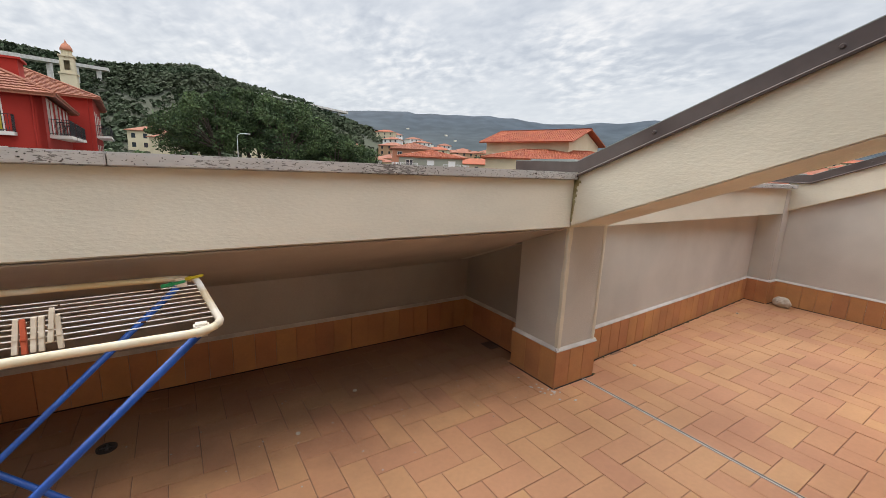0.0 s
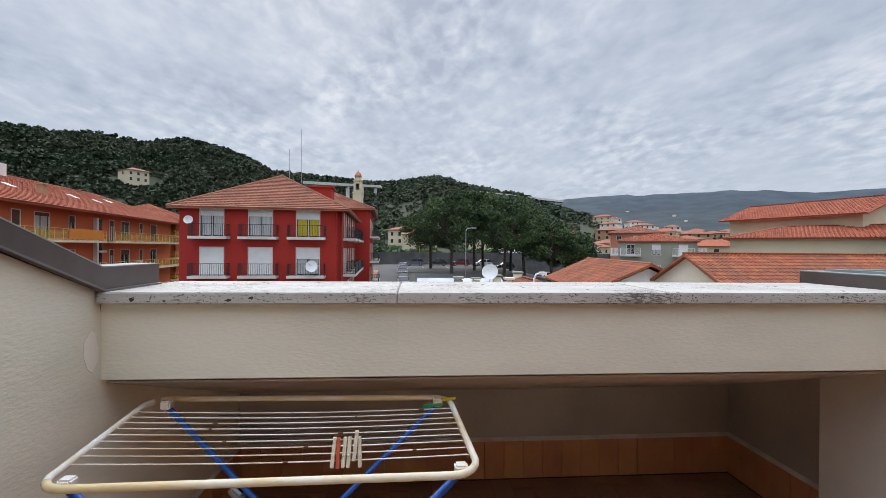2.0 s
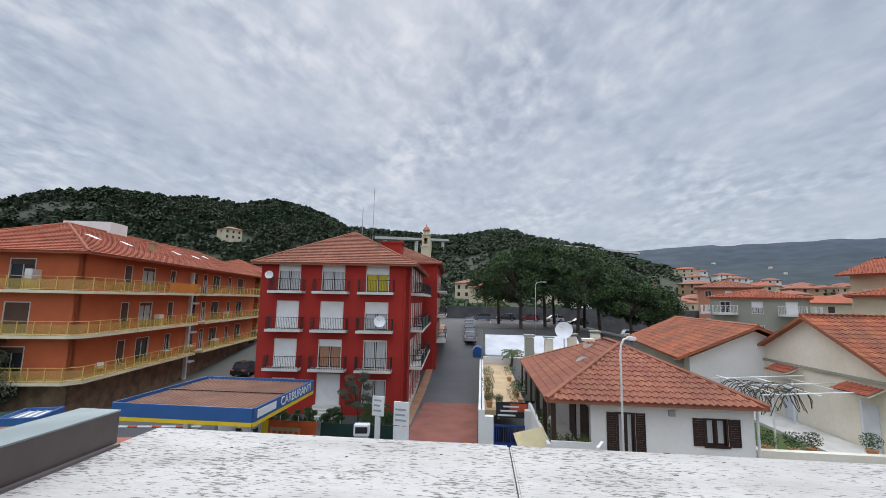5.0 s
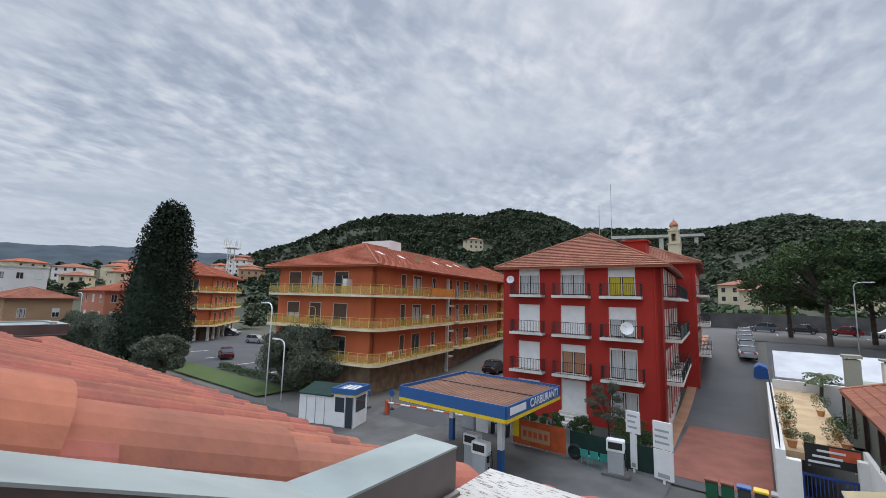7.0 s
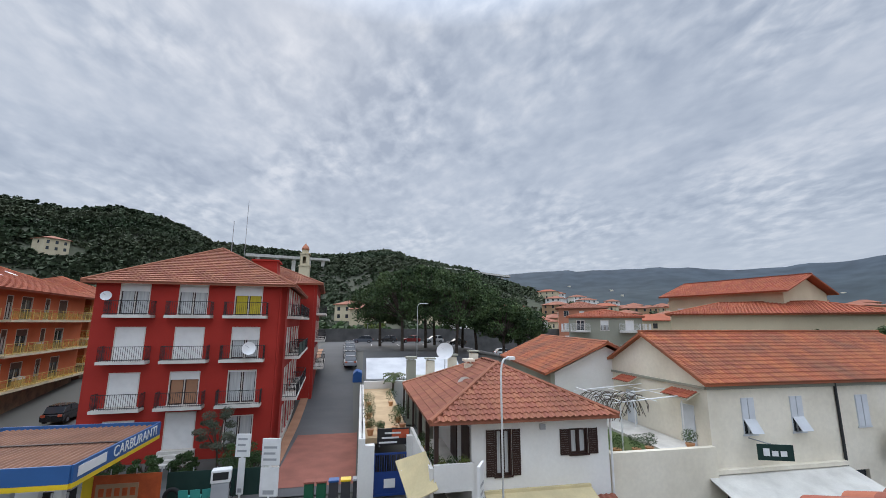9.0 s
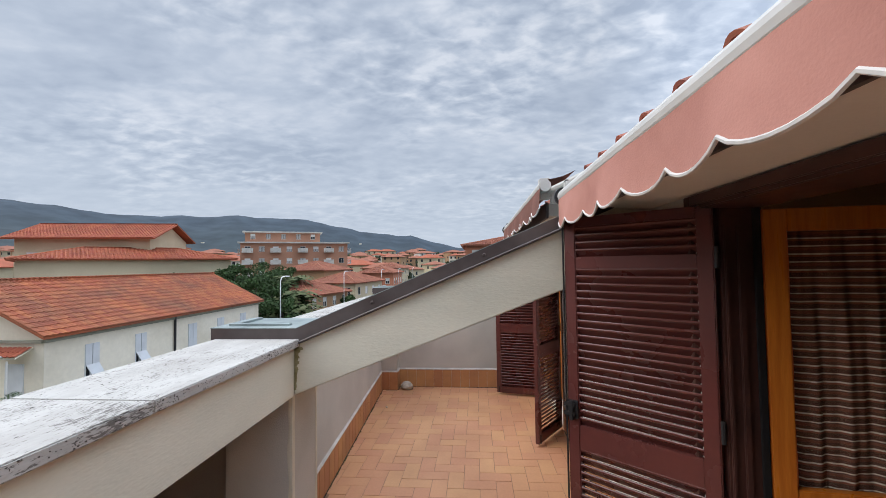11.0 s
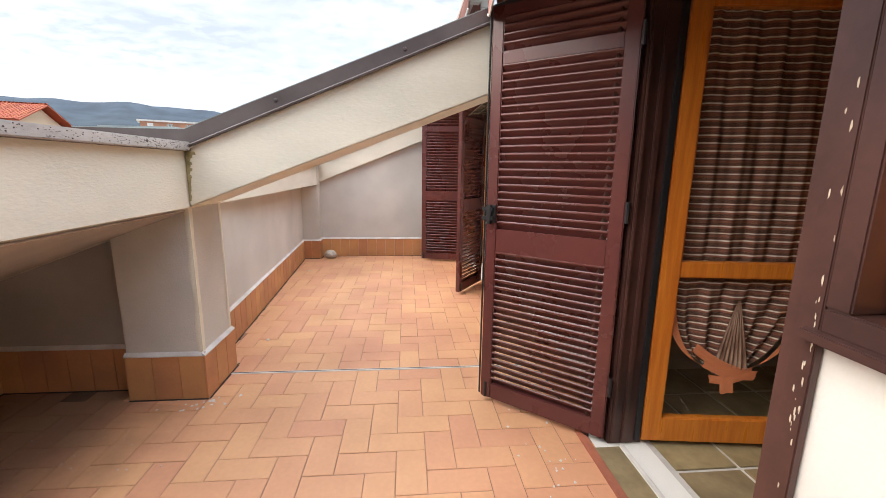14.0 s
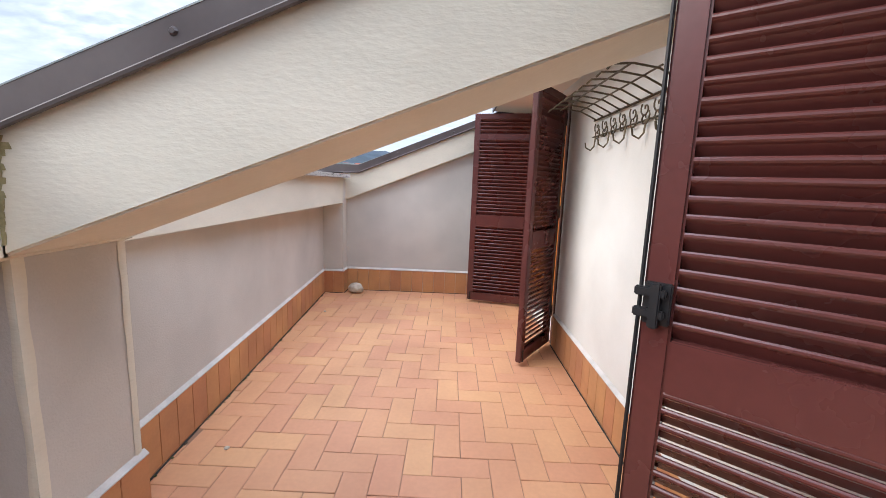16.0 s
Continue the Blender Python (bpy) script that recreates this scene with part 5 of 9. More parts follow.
# Bluer with distance: aerial haze put into the ground colour.
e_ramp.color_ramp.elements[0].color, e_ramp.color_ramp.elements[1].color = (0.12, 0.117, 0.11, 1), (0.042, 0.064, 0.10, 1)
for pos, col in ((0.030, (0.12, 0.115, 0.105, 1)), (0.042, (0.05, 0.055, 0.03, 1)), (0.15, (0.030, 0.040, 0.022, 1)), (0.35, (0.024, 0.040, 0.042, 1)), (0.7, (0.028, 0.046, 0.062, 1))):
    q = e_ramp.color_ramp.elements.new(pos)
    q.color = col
e_noise.inputs["Scale"].default_value, e_noise.inputs["Detail"].default_value = 0.012, 12
el.new(e_geo.outputs["Position"], e_noise.inputs[0])
e_mix.data_type, e_mix.blend_type = "RGBA", "MULTIPLY"
e_mix.inputs[0].default_value = 0.8
e_r2 = en.new("ShaderNodeValToRGB")
e_r2.color_ramp.elements[0].position, e_r2.color_ramp.elements[0].color = 0.35, (0.45, 0.5, 0.5, 1)
e_r2.color_ramp.elements[1].position, e_r2.color_ramp.elements[1].color = 0.65, (1.15, 1.1, 1.0, 1)
el.new(e_noise.outputs[0], e_r2.inputs[0])
el.new(e_ramp.outputs[0], e_mix.inputs[6]); el.new(e_r2.outputs[0], e_mix.inputs[7])
el.new(e_mix.outputs[2], en["Principled BSDF"].inputs["Base Color"])
en["Principled BSDF"].inputs["Roughness"].default_value = 0.95
tagged(part("ground", ring_mesh(radii, 360), EARTH, smooth=True), "paved valley floor rising to wooded hills and haze-tinted far mountains", "ground", kind="structure")


def strip(name, x0, x1, y0, y1, lift, material, label, nx=1, ny=1, lean=0.0):
    """A flat surface that follows the land; lean: metres that it drifts to the left in all."""
    s = Shape().sheet(lambda u, v: (x0 + (x1 - x0) * u - lean * v, y0 + (y1 - y0) * v, land(x0 + (x1 - x0) * u - lean * v, y0 + (y1 - y0) * v) + lift), nx, ny)
    return tagged(part(name, s, material), label, name.split("_")[0], kind="structure")


strip("road_street", -300, 300, 7, 21.5, 0.03, ASPHALT, "worn grey asphalt street", 40, 4)
strip("road_forecourt", -27, -4.2, 18, 29.5, 0.05, CONCRETE, "stained concrete petrol forecourt")
strip("road_drive", -4.9, 0.05, 27, 78, 0.07, ASPHALT, "dark asphalt driveway going uphill", 2, 26, 1.4)
strip("road_lot", -7, 52, 74, 98, 0.09, ASPHALT, "asphalt car park", 24, 10)
strip("road_yard", 0.5, 20, 46.5, 74, 0.05, ASPHALT, "asphalt yard beside the driveway", 6, 14)
strip("road_side", -24.5, -19, 26, 80, 0.06, ASPHALT, "asphalt side road", 2, 26, 1.5)
strip("road_square", -110, -38, 26, 52, 0.05, ASPHALT, "asphalt side square with parked cars", 10, 6)
strip("pavement_brick", -4.75, 0.0, 28.2, 39.5, 0.09, PAVE_RED, "red brick paved ramp", 2, 8)
strip("pavement_walk", -5.55, -4.75, 29.0, 76, 0.16, PAVE_TAN, "tan paved footpath beside the red building", 1, 24, 1.4)
strip("pavement_grass", -60, -36, 22.3, 26.0, 0.16, GRASS, "mown grass verge", 6, 2)
for i in range(14):
    strip("road_line", -130 + 16 * i, -124 + 16 * i, 13.9, 14.05, 0.05, ROAD_PAINT, "worn white centre line")
for i in range(9):
    strip("road_bay", 2 + 5 * i, 2.12 + 5 * i, 80, 86, 0.12, ROAD_PAINT, "white parking bay line")
for i in range(5):
    strip("road_mark", -78 + 8 * i, -77.7 + 8 * i, 29, 33, 0.08, ROAD_PAINT, "white road marking")

# ---- building helpers ----
LOW_TILE = Shape()
for j, (d, lift) in enumerate(((0.0, 0.0), (1.0, 0.18))):
    for i in range(6):
        u = i / 5
        LOW_TILE.v.append((u, d, lift + 0.30 * math.sin(math.pi * min(1, u / 0.7)) * (1 if u <= 0.7 else 0)))
for i in range(6):
    LOW_TILE.v.append((i / 5, 1.0, LOW_TILE.v[6 + i][2] - 0.26))
for i in range(5):
    LOW_TILE.f.append((i, i + 1, 7 + i, 6 + i)[::-1])
    LOW_TILE.f.append((6 + i, 7 + i, 13 + i, 12 + i)[::-1])


FLAT_TILE = Shape()
for d, lift in ((0.0, 0.0), (1.0, 0.30), (1.0, -0.05)):
    for i in range(6):
        FLAT_TILE.v.append((i / 5, d, lift + (0.10 if i in (1, 2) else 0.0) * (1 if lift >= 0 else 0)))
FLAT_TILE.f = list(LOW_TILE.f)


def tiled(poly, tw=0.26, tl=0.42, form=LOW_TILE):
    """Roof tiles over a plane polygon whose first edge is the eave."""
    p = [Vector(q) for q in poly]
    u = (p[1] - p[0]).normalized()
    nor = Vector((0, 0, 0))
    for i in range(len(p)):
        nor += p[i].cross(p[(i + 1) % len(p)])
    nor.normalize()
    if nor.z < 0:
        nor = -nor
    down = u.cross(nor)
    if down.z > 0:
        down = -down
    flat = [((q - p[0]).dot(u), -(q - p[0]).dot(down)) for q in p]

    def within(a, b):
        c = False
        for i in range(len(flat)):
            (x1, y1), (x2, y2) = flat[i], flat[(i + 1) % len(flat)]
            if (y1 > b) != (y2 > b) and a < (x2 - x1) * (b - y1) / (y2 - y1) + x1:
                c = not c
        return c
    s = Shape()
    amin, amax = min(q[0] for q in flat), max(q[0] for q in flat)
    bmax = max(q[1] for q in flat)
    for r in range(int(bmax / tl) + 1):
        for c in range(int((amax - amin) / tw) + 1):
            a, b = amin + (c + 0.5) * tw, (r + 0.5) * tl
            if not within(a, b):
                continue
            o = p[0] + u * (a - tw / 2) - down * (b + tl / 2)
            k = len(s.v)
            for x, y, z in form.v:
                s.v.append(tuple(o + u * (x * tw * 1.03) + down * (y * tl * 1.12) + nor * (z * tw * 0.75)))
            s.f.extend(tuple(k + i for i in f) for f in form.f)
    return s


def roof_on(base, polys, material, under, tw=0.26, tl=0.42, thick=0.14, form=LOW_TILE):
    core = Shape()
    for q in polys:
        core.prism([(x, y, z - 0.01) for x, y, z in q], (0, 0, -thick))
    rf = part("roof", core, under, base)
    for q in polys:
        part("roof_tiles", tiled(q, tw, tl, form), material, rf, kind="stuff")
    ridge = Shape()
    seen = {}
    for q in polys:
        for i in range(len(q)):
            a, b = q[i], q[(i + 1) % len(q)]
            key = tuple(sorted((tuple(round(c, 2) for c in a), tuple(round(c, 2) for c in b))))
            seen[key] = seen.get(key, 0) + 1
    for (a, b), n in seen.items():
        if n > 1:
            ridge.rod((a[0], a[1], a[2] + 0.03), (b[0], b[1], b[2] + 0.03), 0.11, n=6)
    if ridge.v:
        part("ridge_tiles", ridge, under, rf)
    return rf


def hip(x0, x1, y0, y1, z, pitch, over=0.6):
    x0, x1, y0, y1 = x0 - over, x1 + over, y0 - over, y1 + over
    w, d = x1 - x0, y1 - y0
    k = min(w, d) / 2
    h = z + k * pitch
    if d >= w:
        a, b = ((x0 + x1) / 2, y0 + k, h), ((x0 + x1) / 2, y1 - k, h)
        return [[(x0, y0, z), (x1, y0, z), a], [(x1, y0, z), (x1, y1, z), b, a], [(x1, y1, z), (x0, y1, z), b], [(x0, y1, z), (x0, y0, z), a, b]]
    a, b = (x0 + k, (y0 + y1) / 2, h), (x1 - k, (y0 + y1) / 2, h)
    return [[(x0, y0, z), (x1, y0, z), b, a], [(x1, y0, z), (x1, y1, z), b], [(x1, y1, z), (x0, y1, z), a, b], [(x0, y1, z), (x0, y0, z), a]]


def gable(x0, x1, y0, y1, z, pitch, over=0.4, along_x=True):
    x0, x1, y0, y1 = x0 - over, x1 + over, y0 - over, y1 + over
    if along_x:
        m, h = (y0 + y1) / 2, z + (y1 - y0) / 2 * pitch
        return [[(x0, y0, z), (x1, y0, z), (x1, m, h), (x0, m, h)], [(x1, y1, z), (x0, y1, z), (x0, m, h), (x1, m, h)]]
    m, h = (x0 + x1) / 2, z + (x1 - x0) / 2 * pitch
    return [[(x0, y1, z), (x0, y0, z), (m, y0, h), (m, y1, h)], [(x1, y0, z), (x1, y1, z), (m, y1, h), (m, y0, h)]]


def window_in(base, o, u, n, x0, x1, z0, z1, blind=0.0, cloth=None, blind_m=None, leaf_m=None, surround=FRAME_W, name="window"):
    """A window set back in an opening: surround, mullion, glass, blind and shutters."""
    o, u, n = Vector(o), Vector(u), Vector(n)
    up = Vector((0, 0, 1))

    def box(s, a, b, c, d, near, far):
        return s.block(o + u * a + up * c + n * near, u * (b - a), up * (d - c), n * (far - near))
    f = Shape()
    t = 0.07
    box(f, x0, x0 + t, z0, z1, -0.10, 0.015)
    box(f, x1 - t, x1, z0, z1, -0.10, 0.015)
    box(f, x0 + t, x1 - t, z1 - t, z1, -0.10, 0.015)
    box(f, x0 - 0.05, x1 + 0.05, z0 - 0.06, z0 + 0.02, -0.1, 0.05)
    m = (x0 + x1) / 2
    box(f, m - 0.03, m + 0.03, z0 + 0.02, z1 - t, -0.11, -0.06)
    w = part(name, f, surround, base)
    if cloth and blind < 0.9:
        sa = Shape()
        for a, b in ((x0 + t, m - 0.005), (m + 0.005, x1 - t)):
            box(sa, a, a + 0.055, z0 + 0.02, z1 - t, -0.118, -0.085)
            box(sa, b - 0.055, b, z0 + 0.02, z1 - t, -0.118, -0.085)
            box(sa, a + 0.055, b - 0.055, z0 + 0.02, z0 + 0.10, -0.118, -0.085)
        # Dark strip painted in for the unlit gap between the curtains.
        box(sa, m - 0.10, m + 0.10, z0 + 0.10, z1 - t, -0.119, -0.112)
        part("casement", sa, SHUT_B, w, "dark brown casement with a dark strip for the gap between curtains")
    part("pane", box(Shape(), x0 + t, x1 - t, z0, z1, -0.14, -0.12), cloth or WIN_GLASS, w)
    if blind:
        part("roller_blind", box(Shape(), x0 + t, x1 - t, z1 - (z1 - z0) * blind, z1 - 0.02, -0.055, -0.03), blind_m or BLIND_W, w)
    if leaf_m:
        hw = (x1 - x0) / 2
        for a in (x0 - hw - 0.02, x1 + 0.02):
            s = Shape()
            box(s, a, a + 0.05, z0, z1, 0.012, 0.055)
            box(s, a + hw - 0.05, a + hw, z0, z1, 0.012, 0.055)
            k = max(4, int((z1 - z0) / 0.09))
            for i in range(k):
                zz = z0 + (z1 - z0) * i / k
                box(s, a + 0.05, a + hw - 0.05, zz, zz + (z1 - z0) / k * 0.86, 0.018, 0.045)
            part("shutter", s, leaf_m, w)
    return w


def railing(s, pts, h, bar=0.14, r=0.012):
    """Bars with a top and a bottom rail along a line of points."""
    for a, b in zip(pts, pts[1:]):
        a, b = Vector(a), Vector(b)
        d = (b - a)
        k = max(1, round(d.length / bar))
        side = Vector((-d.y, d.x, 0)).normalized() * r
        for zz in (0.08, h):
            s.block(a + Vector((0, 0, zz - 0.02)) - side * 1.4, d, side * 2.8, Vector((0, 0, 0.035)))
        for i in range(k + 1):
            p = a + d * (i / k)
            s.block(p - side - d.normalized() * r, d.normalized() * 2 * r, side * 2, Vector((0, 0, h)))
    return s


def balcony(base, o, u, n, x0, x1, z, depth, slab_m, rail_m, h=0.95, cloth=None):
    o, u, n = Vector(o), Vector(u), Vector(n)
    s = Shape().block(o + u * x0 + Vector((0, 0, z - 0.2)), u * (x1 - x0), n * depth, Vector((0, 0, 0.2)))
    b = part("balcony", s, slab_m, base)
    k = depth - 0.05
    pts = [o + u * (x0 + 0.04) + n * 0.02, o + u * (x0 + 0.04) + n * k, o + u * (x1 - 0.04) + n * k, o + u * (x1 - 0.04) + n * 0.02]
    part("railing", railing(Shape(), [p + Vector((0, 0, z)) for p in pts], h, 0.13, 0.010), rail_m, b)
    if cloth:
        part("railing_cloth", Shape().block(pts[1] + Vector((0, 0, z + 0.1)) + n * 0.03, u * (x1 - x0 - 0.08), n * 0.015, Vector((0, 0, h - 0.12))), cloth, b)
    return b


def dish(base, at, r=0.4, face=(0, -1, 0.3), material=None):
    c, d = Vector(at), Vector(face).normalized()
    a = d.orthogonal().normalized()
    b = d.cross(a)
    s = Shape().sheet(lambda p, q: c + (a * math.cos(q * 2 * math.pi) + b * math.sin(q * 2 * math.pi)) * (r * p) + d * (0.25 * r * p * p), 5, 20)
    o = part("satellite_dish", s, material or METAL_W, base, "white satellite dish", smooth=True)
    part("feed_arm", Shape().rod(c - b * r * 0.8, c + d * r * 0.9, 0.015, n=6).rod(c - d * 0.02, c - d * 0.25 - Vector((0, 0, 0.25)), 0.025, n=6), METAL_G, o)
    return o


def lettering(text, m, size, material, parent, name="lettering", depth=0.01):
    cu = bpy.data.curves.new(name, "FONT")
    cu.body, cu.size, cu.extrude, cu.align_x = text, size, depth, "CENTER"
    cu.materials.append(material)
    ob = new(name, cu)
    ob.parent = parent
    ob.matrix_local = m
    return ob


# ---- red apartment building ----
red = thing("apartment_building", "dark red four-storey apartment building with white balconies and hipped tile roof", "apartment building", (-5.6, 35.0, GROUND))
red.rotation_euler = (0, 0, radians(4))
EAVE = 4.55 - GROUND
rows = [2.28 - GROUND, -0.78 - GROUND, -3.82 - GROUND]
cols = [(-10.85, -9.02), (-7.25, -5.36), (-3.60, -1.70)]
front = []
for ci, (a, b) in enumerate(cols):
    for z in rows:
        front.append((a + 12.3, b + 12.3, z + 0.02, z + 2.25))
    front.append((a + 12.3, b + 12.3, 0.75, 2.75) if ci != 1 else (a + 12.3, b + 12.3, 0.75, 3.15))
part("wall", holed(Shape(), (-12.3, 0, 0), (1, 0, 0), 12.3, EAVE, front, (0, 0.3, 0)), RED_WALL, red)
SIDE_L = 15.0
side = []
side_cols = [(1.6, 2.7), (3.3, 4.3), (5.6, 6.9), (8.0, 9.0), (10.4, 11.6), (12.6, 13.6)]
for a, b in side_cols:
    for z in rows + [0.75]:
        side.append((a, b, z + 0.02, z + 2.2))
part("wall", holed(Shape(), (0, 0, 0), (0, 1, 0), SIDE_L, EAVE, side, (-0.3, 0, 0)), RED_WALL, red)
for q in ((-12.3, -0.32, SIDE_L - 0.3, SIDE_L, 0, EAVE), (-12.3, -12.0, 0.3, SIDE_L - 0.3, 0, EAVE)):
    part("wall", Shape().box(*q), RED_WALL, red)
part("floor_slab", Shape().box(-11.9, -0.35, 0.35, SIDE_L - 0.35, EAVE - 0.2, EAVE - 0.05), SLAB_C, red)
look_of = {(0, 0): (0.28, CURTAIN_W), (1, 0): (0.28, CURTAIN_W), (2, 0): (0.36, CURTAIN_Y), (0, 1): (0.98, None), (1, 1): (0.98, None), (2, 1): (0.42, CURTAIN_W), (0, 2): (0.98, None), (1, 2): (0.25, PAVE_TAN), (2, 2): (0.06, CURTAIN_W), (0, 3): (0.3, CURTAIN_W), (1, 3): (0.99, None), (2, 3): (0.0, CURTAIN_W)}
for ci, (a, b) in enumerate(cols):
    for ri, z in enumerate(rows + [0.75]):
        bl, cl = look_of[(ci, ri)]
        z1 = z + 2.25 if ri < 3 else (2.75 if ci != 1 else 3.15)
        window_in(red, (0, 0, 0), (1, 0, 0), (0, -1, 0), a, b, z + (0.02 if ri < 3 else 0), z1, bl, cl)
        if ri < 3:
            balcony(red, (0, 0, 0), (1, 0, 0), (0, -1, 0), a - 0.52, b + 0.46, z, 0.85, SLAB_C, RAIL_K)
rnd = random.Random(4)
for a, b in side_cols:
    for z in rows + [0.75]:
        window_in(red, (0, 0, 0), (0, 1, 0), (1, 0, 0), a, b, z + 0.02, z + 2.2, rnd.choice((0.3, 0.9, 0.5)), CURTAIN_W)
for z in rows:
    for a, b in ((1.3, 4.6), (5.2, 9.4), (10.0, 14.0)):
        balcony(red, (0, 0, 0), (0, 1, 0), (1, 0, 0), a, b, z, 1.05, SLAB_C, RAIL_K, cloth=NET_GREEN if rnd.random() < 0.4 else None)
roof_on(red, hip(-12.3, 0, 0, SIDE_L, EAVE, 0.53, 0.65), ROOF_TAN, ROOF_TAN, 0.30, 0.36, form=FLAT_TILE)
part("downpipe", Shape().rod((-0.45, -0.06, 0), (-0.45, -0.06, EAVE), 0.05, n=8), RED_WALL, red)
part("plinth", Shape().box(0.0, 0.06, 0.1, SIDE_L, 0, 0.55), SLAB_C, red)
part("steps", Shape().box(-7.4, -5.2, -0.35, -0.002, 0, 0.72).box(-7.4, -5.2, -0.7, -0.35, 0, 0.54).box(-7.4, -5.2, -1.05, -0.7, 0, 0.36).box(-7.4, -5.2, -1.4, -1.05, 0, 0.18), SLAB_C, red, "pale entrance steps")
dish(red, (-11.5, -0.35, rows[0] + 1.25), 0.33, (0.2, -1, 0.25))
dish(red, (-2.2, -1.0, rows[1] + 0.75), 0.45, (0.2, -1, 0.25))
part("antenna", Shape().rod((-5.9, 8, EAVE + 3.2), (-5.9, 8, EAVE + 6.6), 0.03, n=6).rod((-4.9, 8.6, EAVE + 3.0), (-4.9, 8.6, EAVE + 8.8), 0.025, n=6), METAL_G, red)
part("stair_tower", Shape().box(-4.4, -2.2, 10.8, 13.2, EAVE, EAVE + 3.3).box(-4.6, -2.0, 10.6, 13.4, EAVE + 3.3, EAVE + 3.45), RED_WALL, red, "red stair tower above the roof")
# the second block, uphill
red2 = thing("apartment_building", "red apartment block uphill with black balconies", "apartment building", (-6.0, 51.2, GROUND + 1.2))
red2.rotation_euler = (0, 0, radians(4))
hl = []
for a in (1.5, 5.0, 8.5, 12.0):
    for z in rows:
        hl.append((a, a + 1.4, z - 0.6, z + 1.6))
part("wall", holed(Shape(), (0.9, 0, -3), (0, 1, 0), 15, EAVE + 3.4, [(a, b, c + 3, d + 3) for a, b, c, d in hl], (-0.3, 0, 0)), RED_WALL, red2)
for q in ((-11.5, 0.58, 0, 0.3, -3, EAVE + 0.4), (-11.5, 0.58, 14.7, 15, -3, EAVE + 0.4), (-11.8, -11.5, 0, 15, -3, EAVE + 0.4)):
    part("wall", Shape().box(*q), RED_WALL, red2)
for a, b, c, d in hl:
    window_in(red2, (0.9, 0, 0), (0, 1, 0), (1, 0, 0), a, b, c, d, 0.4, CURTAIN_W)
for z in rows:
    for a in (1.0, 7.9):
        balcony(red2, (0.9, 0, 0), (0, 1, 0), (1, 0, 0), a, a + 5.8, z - 0.62, 1.1, SLAB_C, RAIL_K)
roof_on(red2, hip(-11.5, 0.9, 0, 15, EAVE + 0.4, 0.45, 0.6), ROOF_TAN, ROOF_TAN, 0.30, 0.36, form=FLAT_TILE)

# ---- orange apartment buildings ----


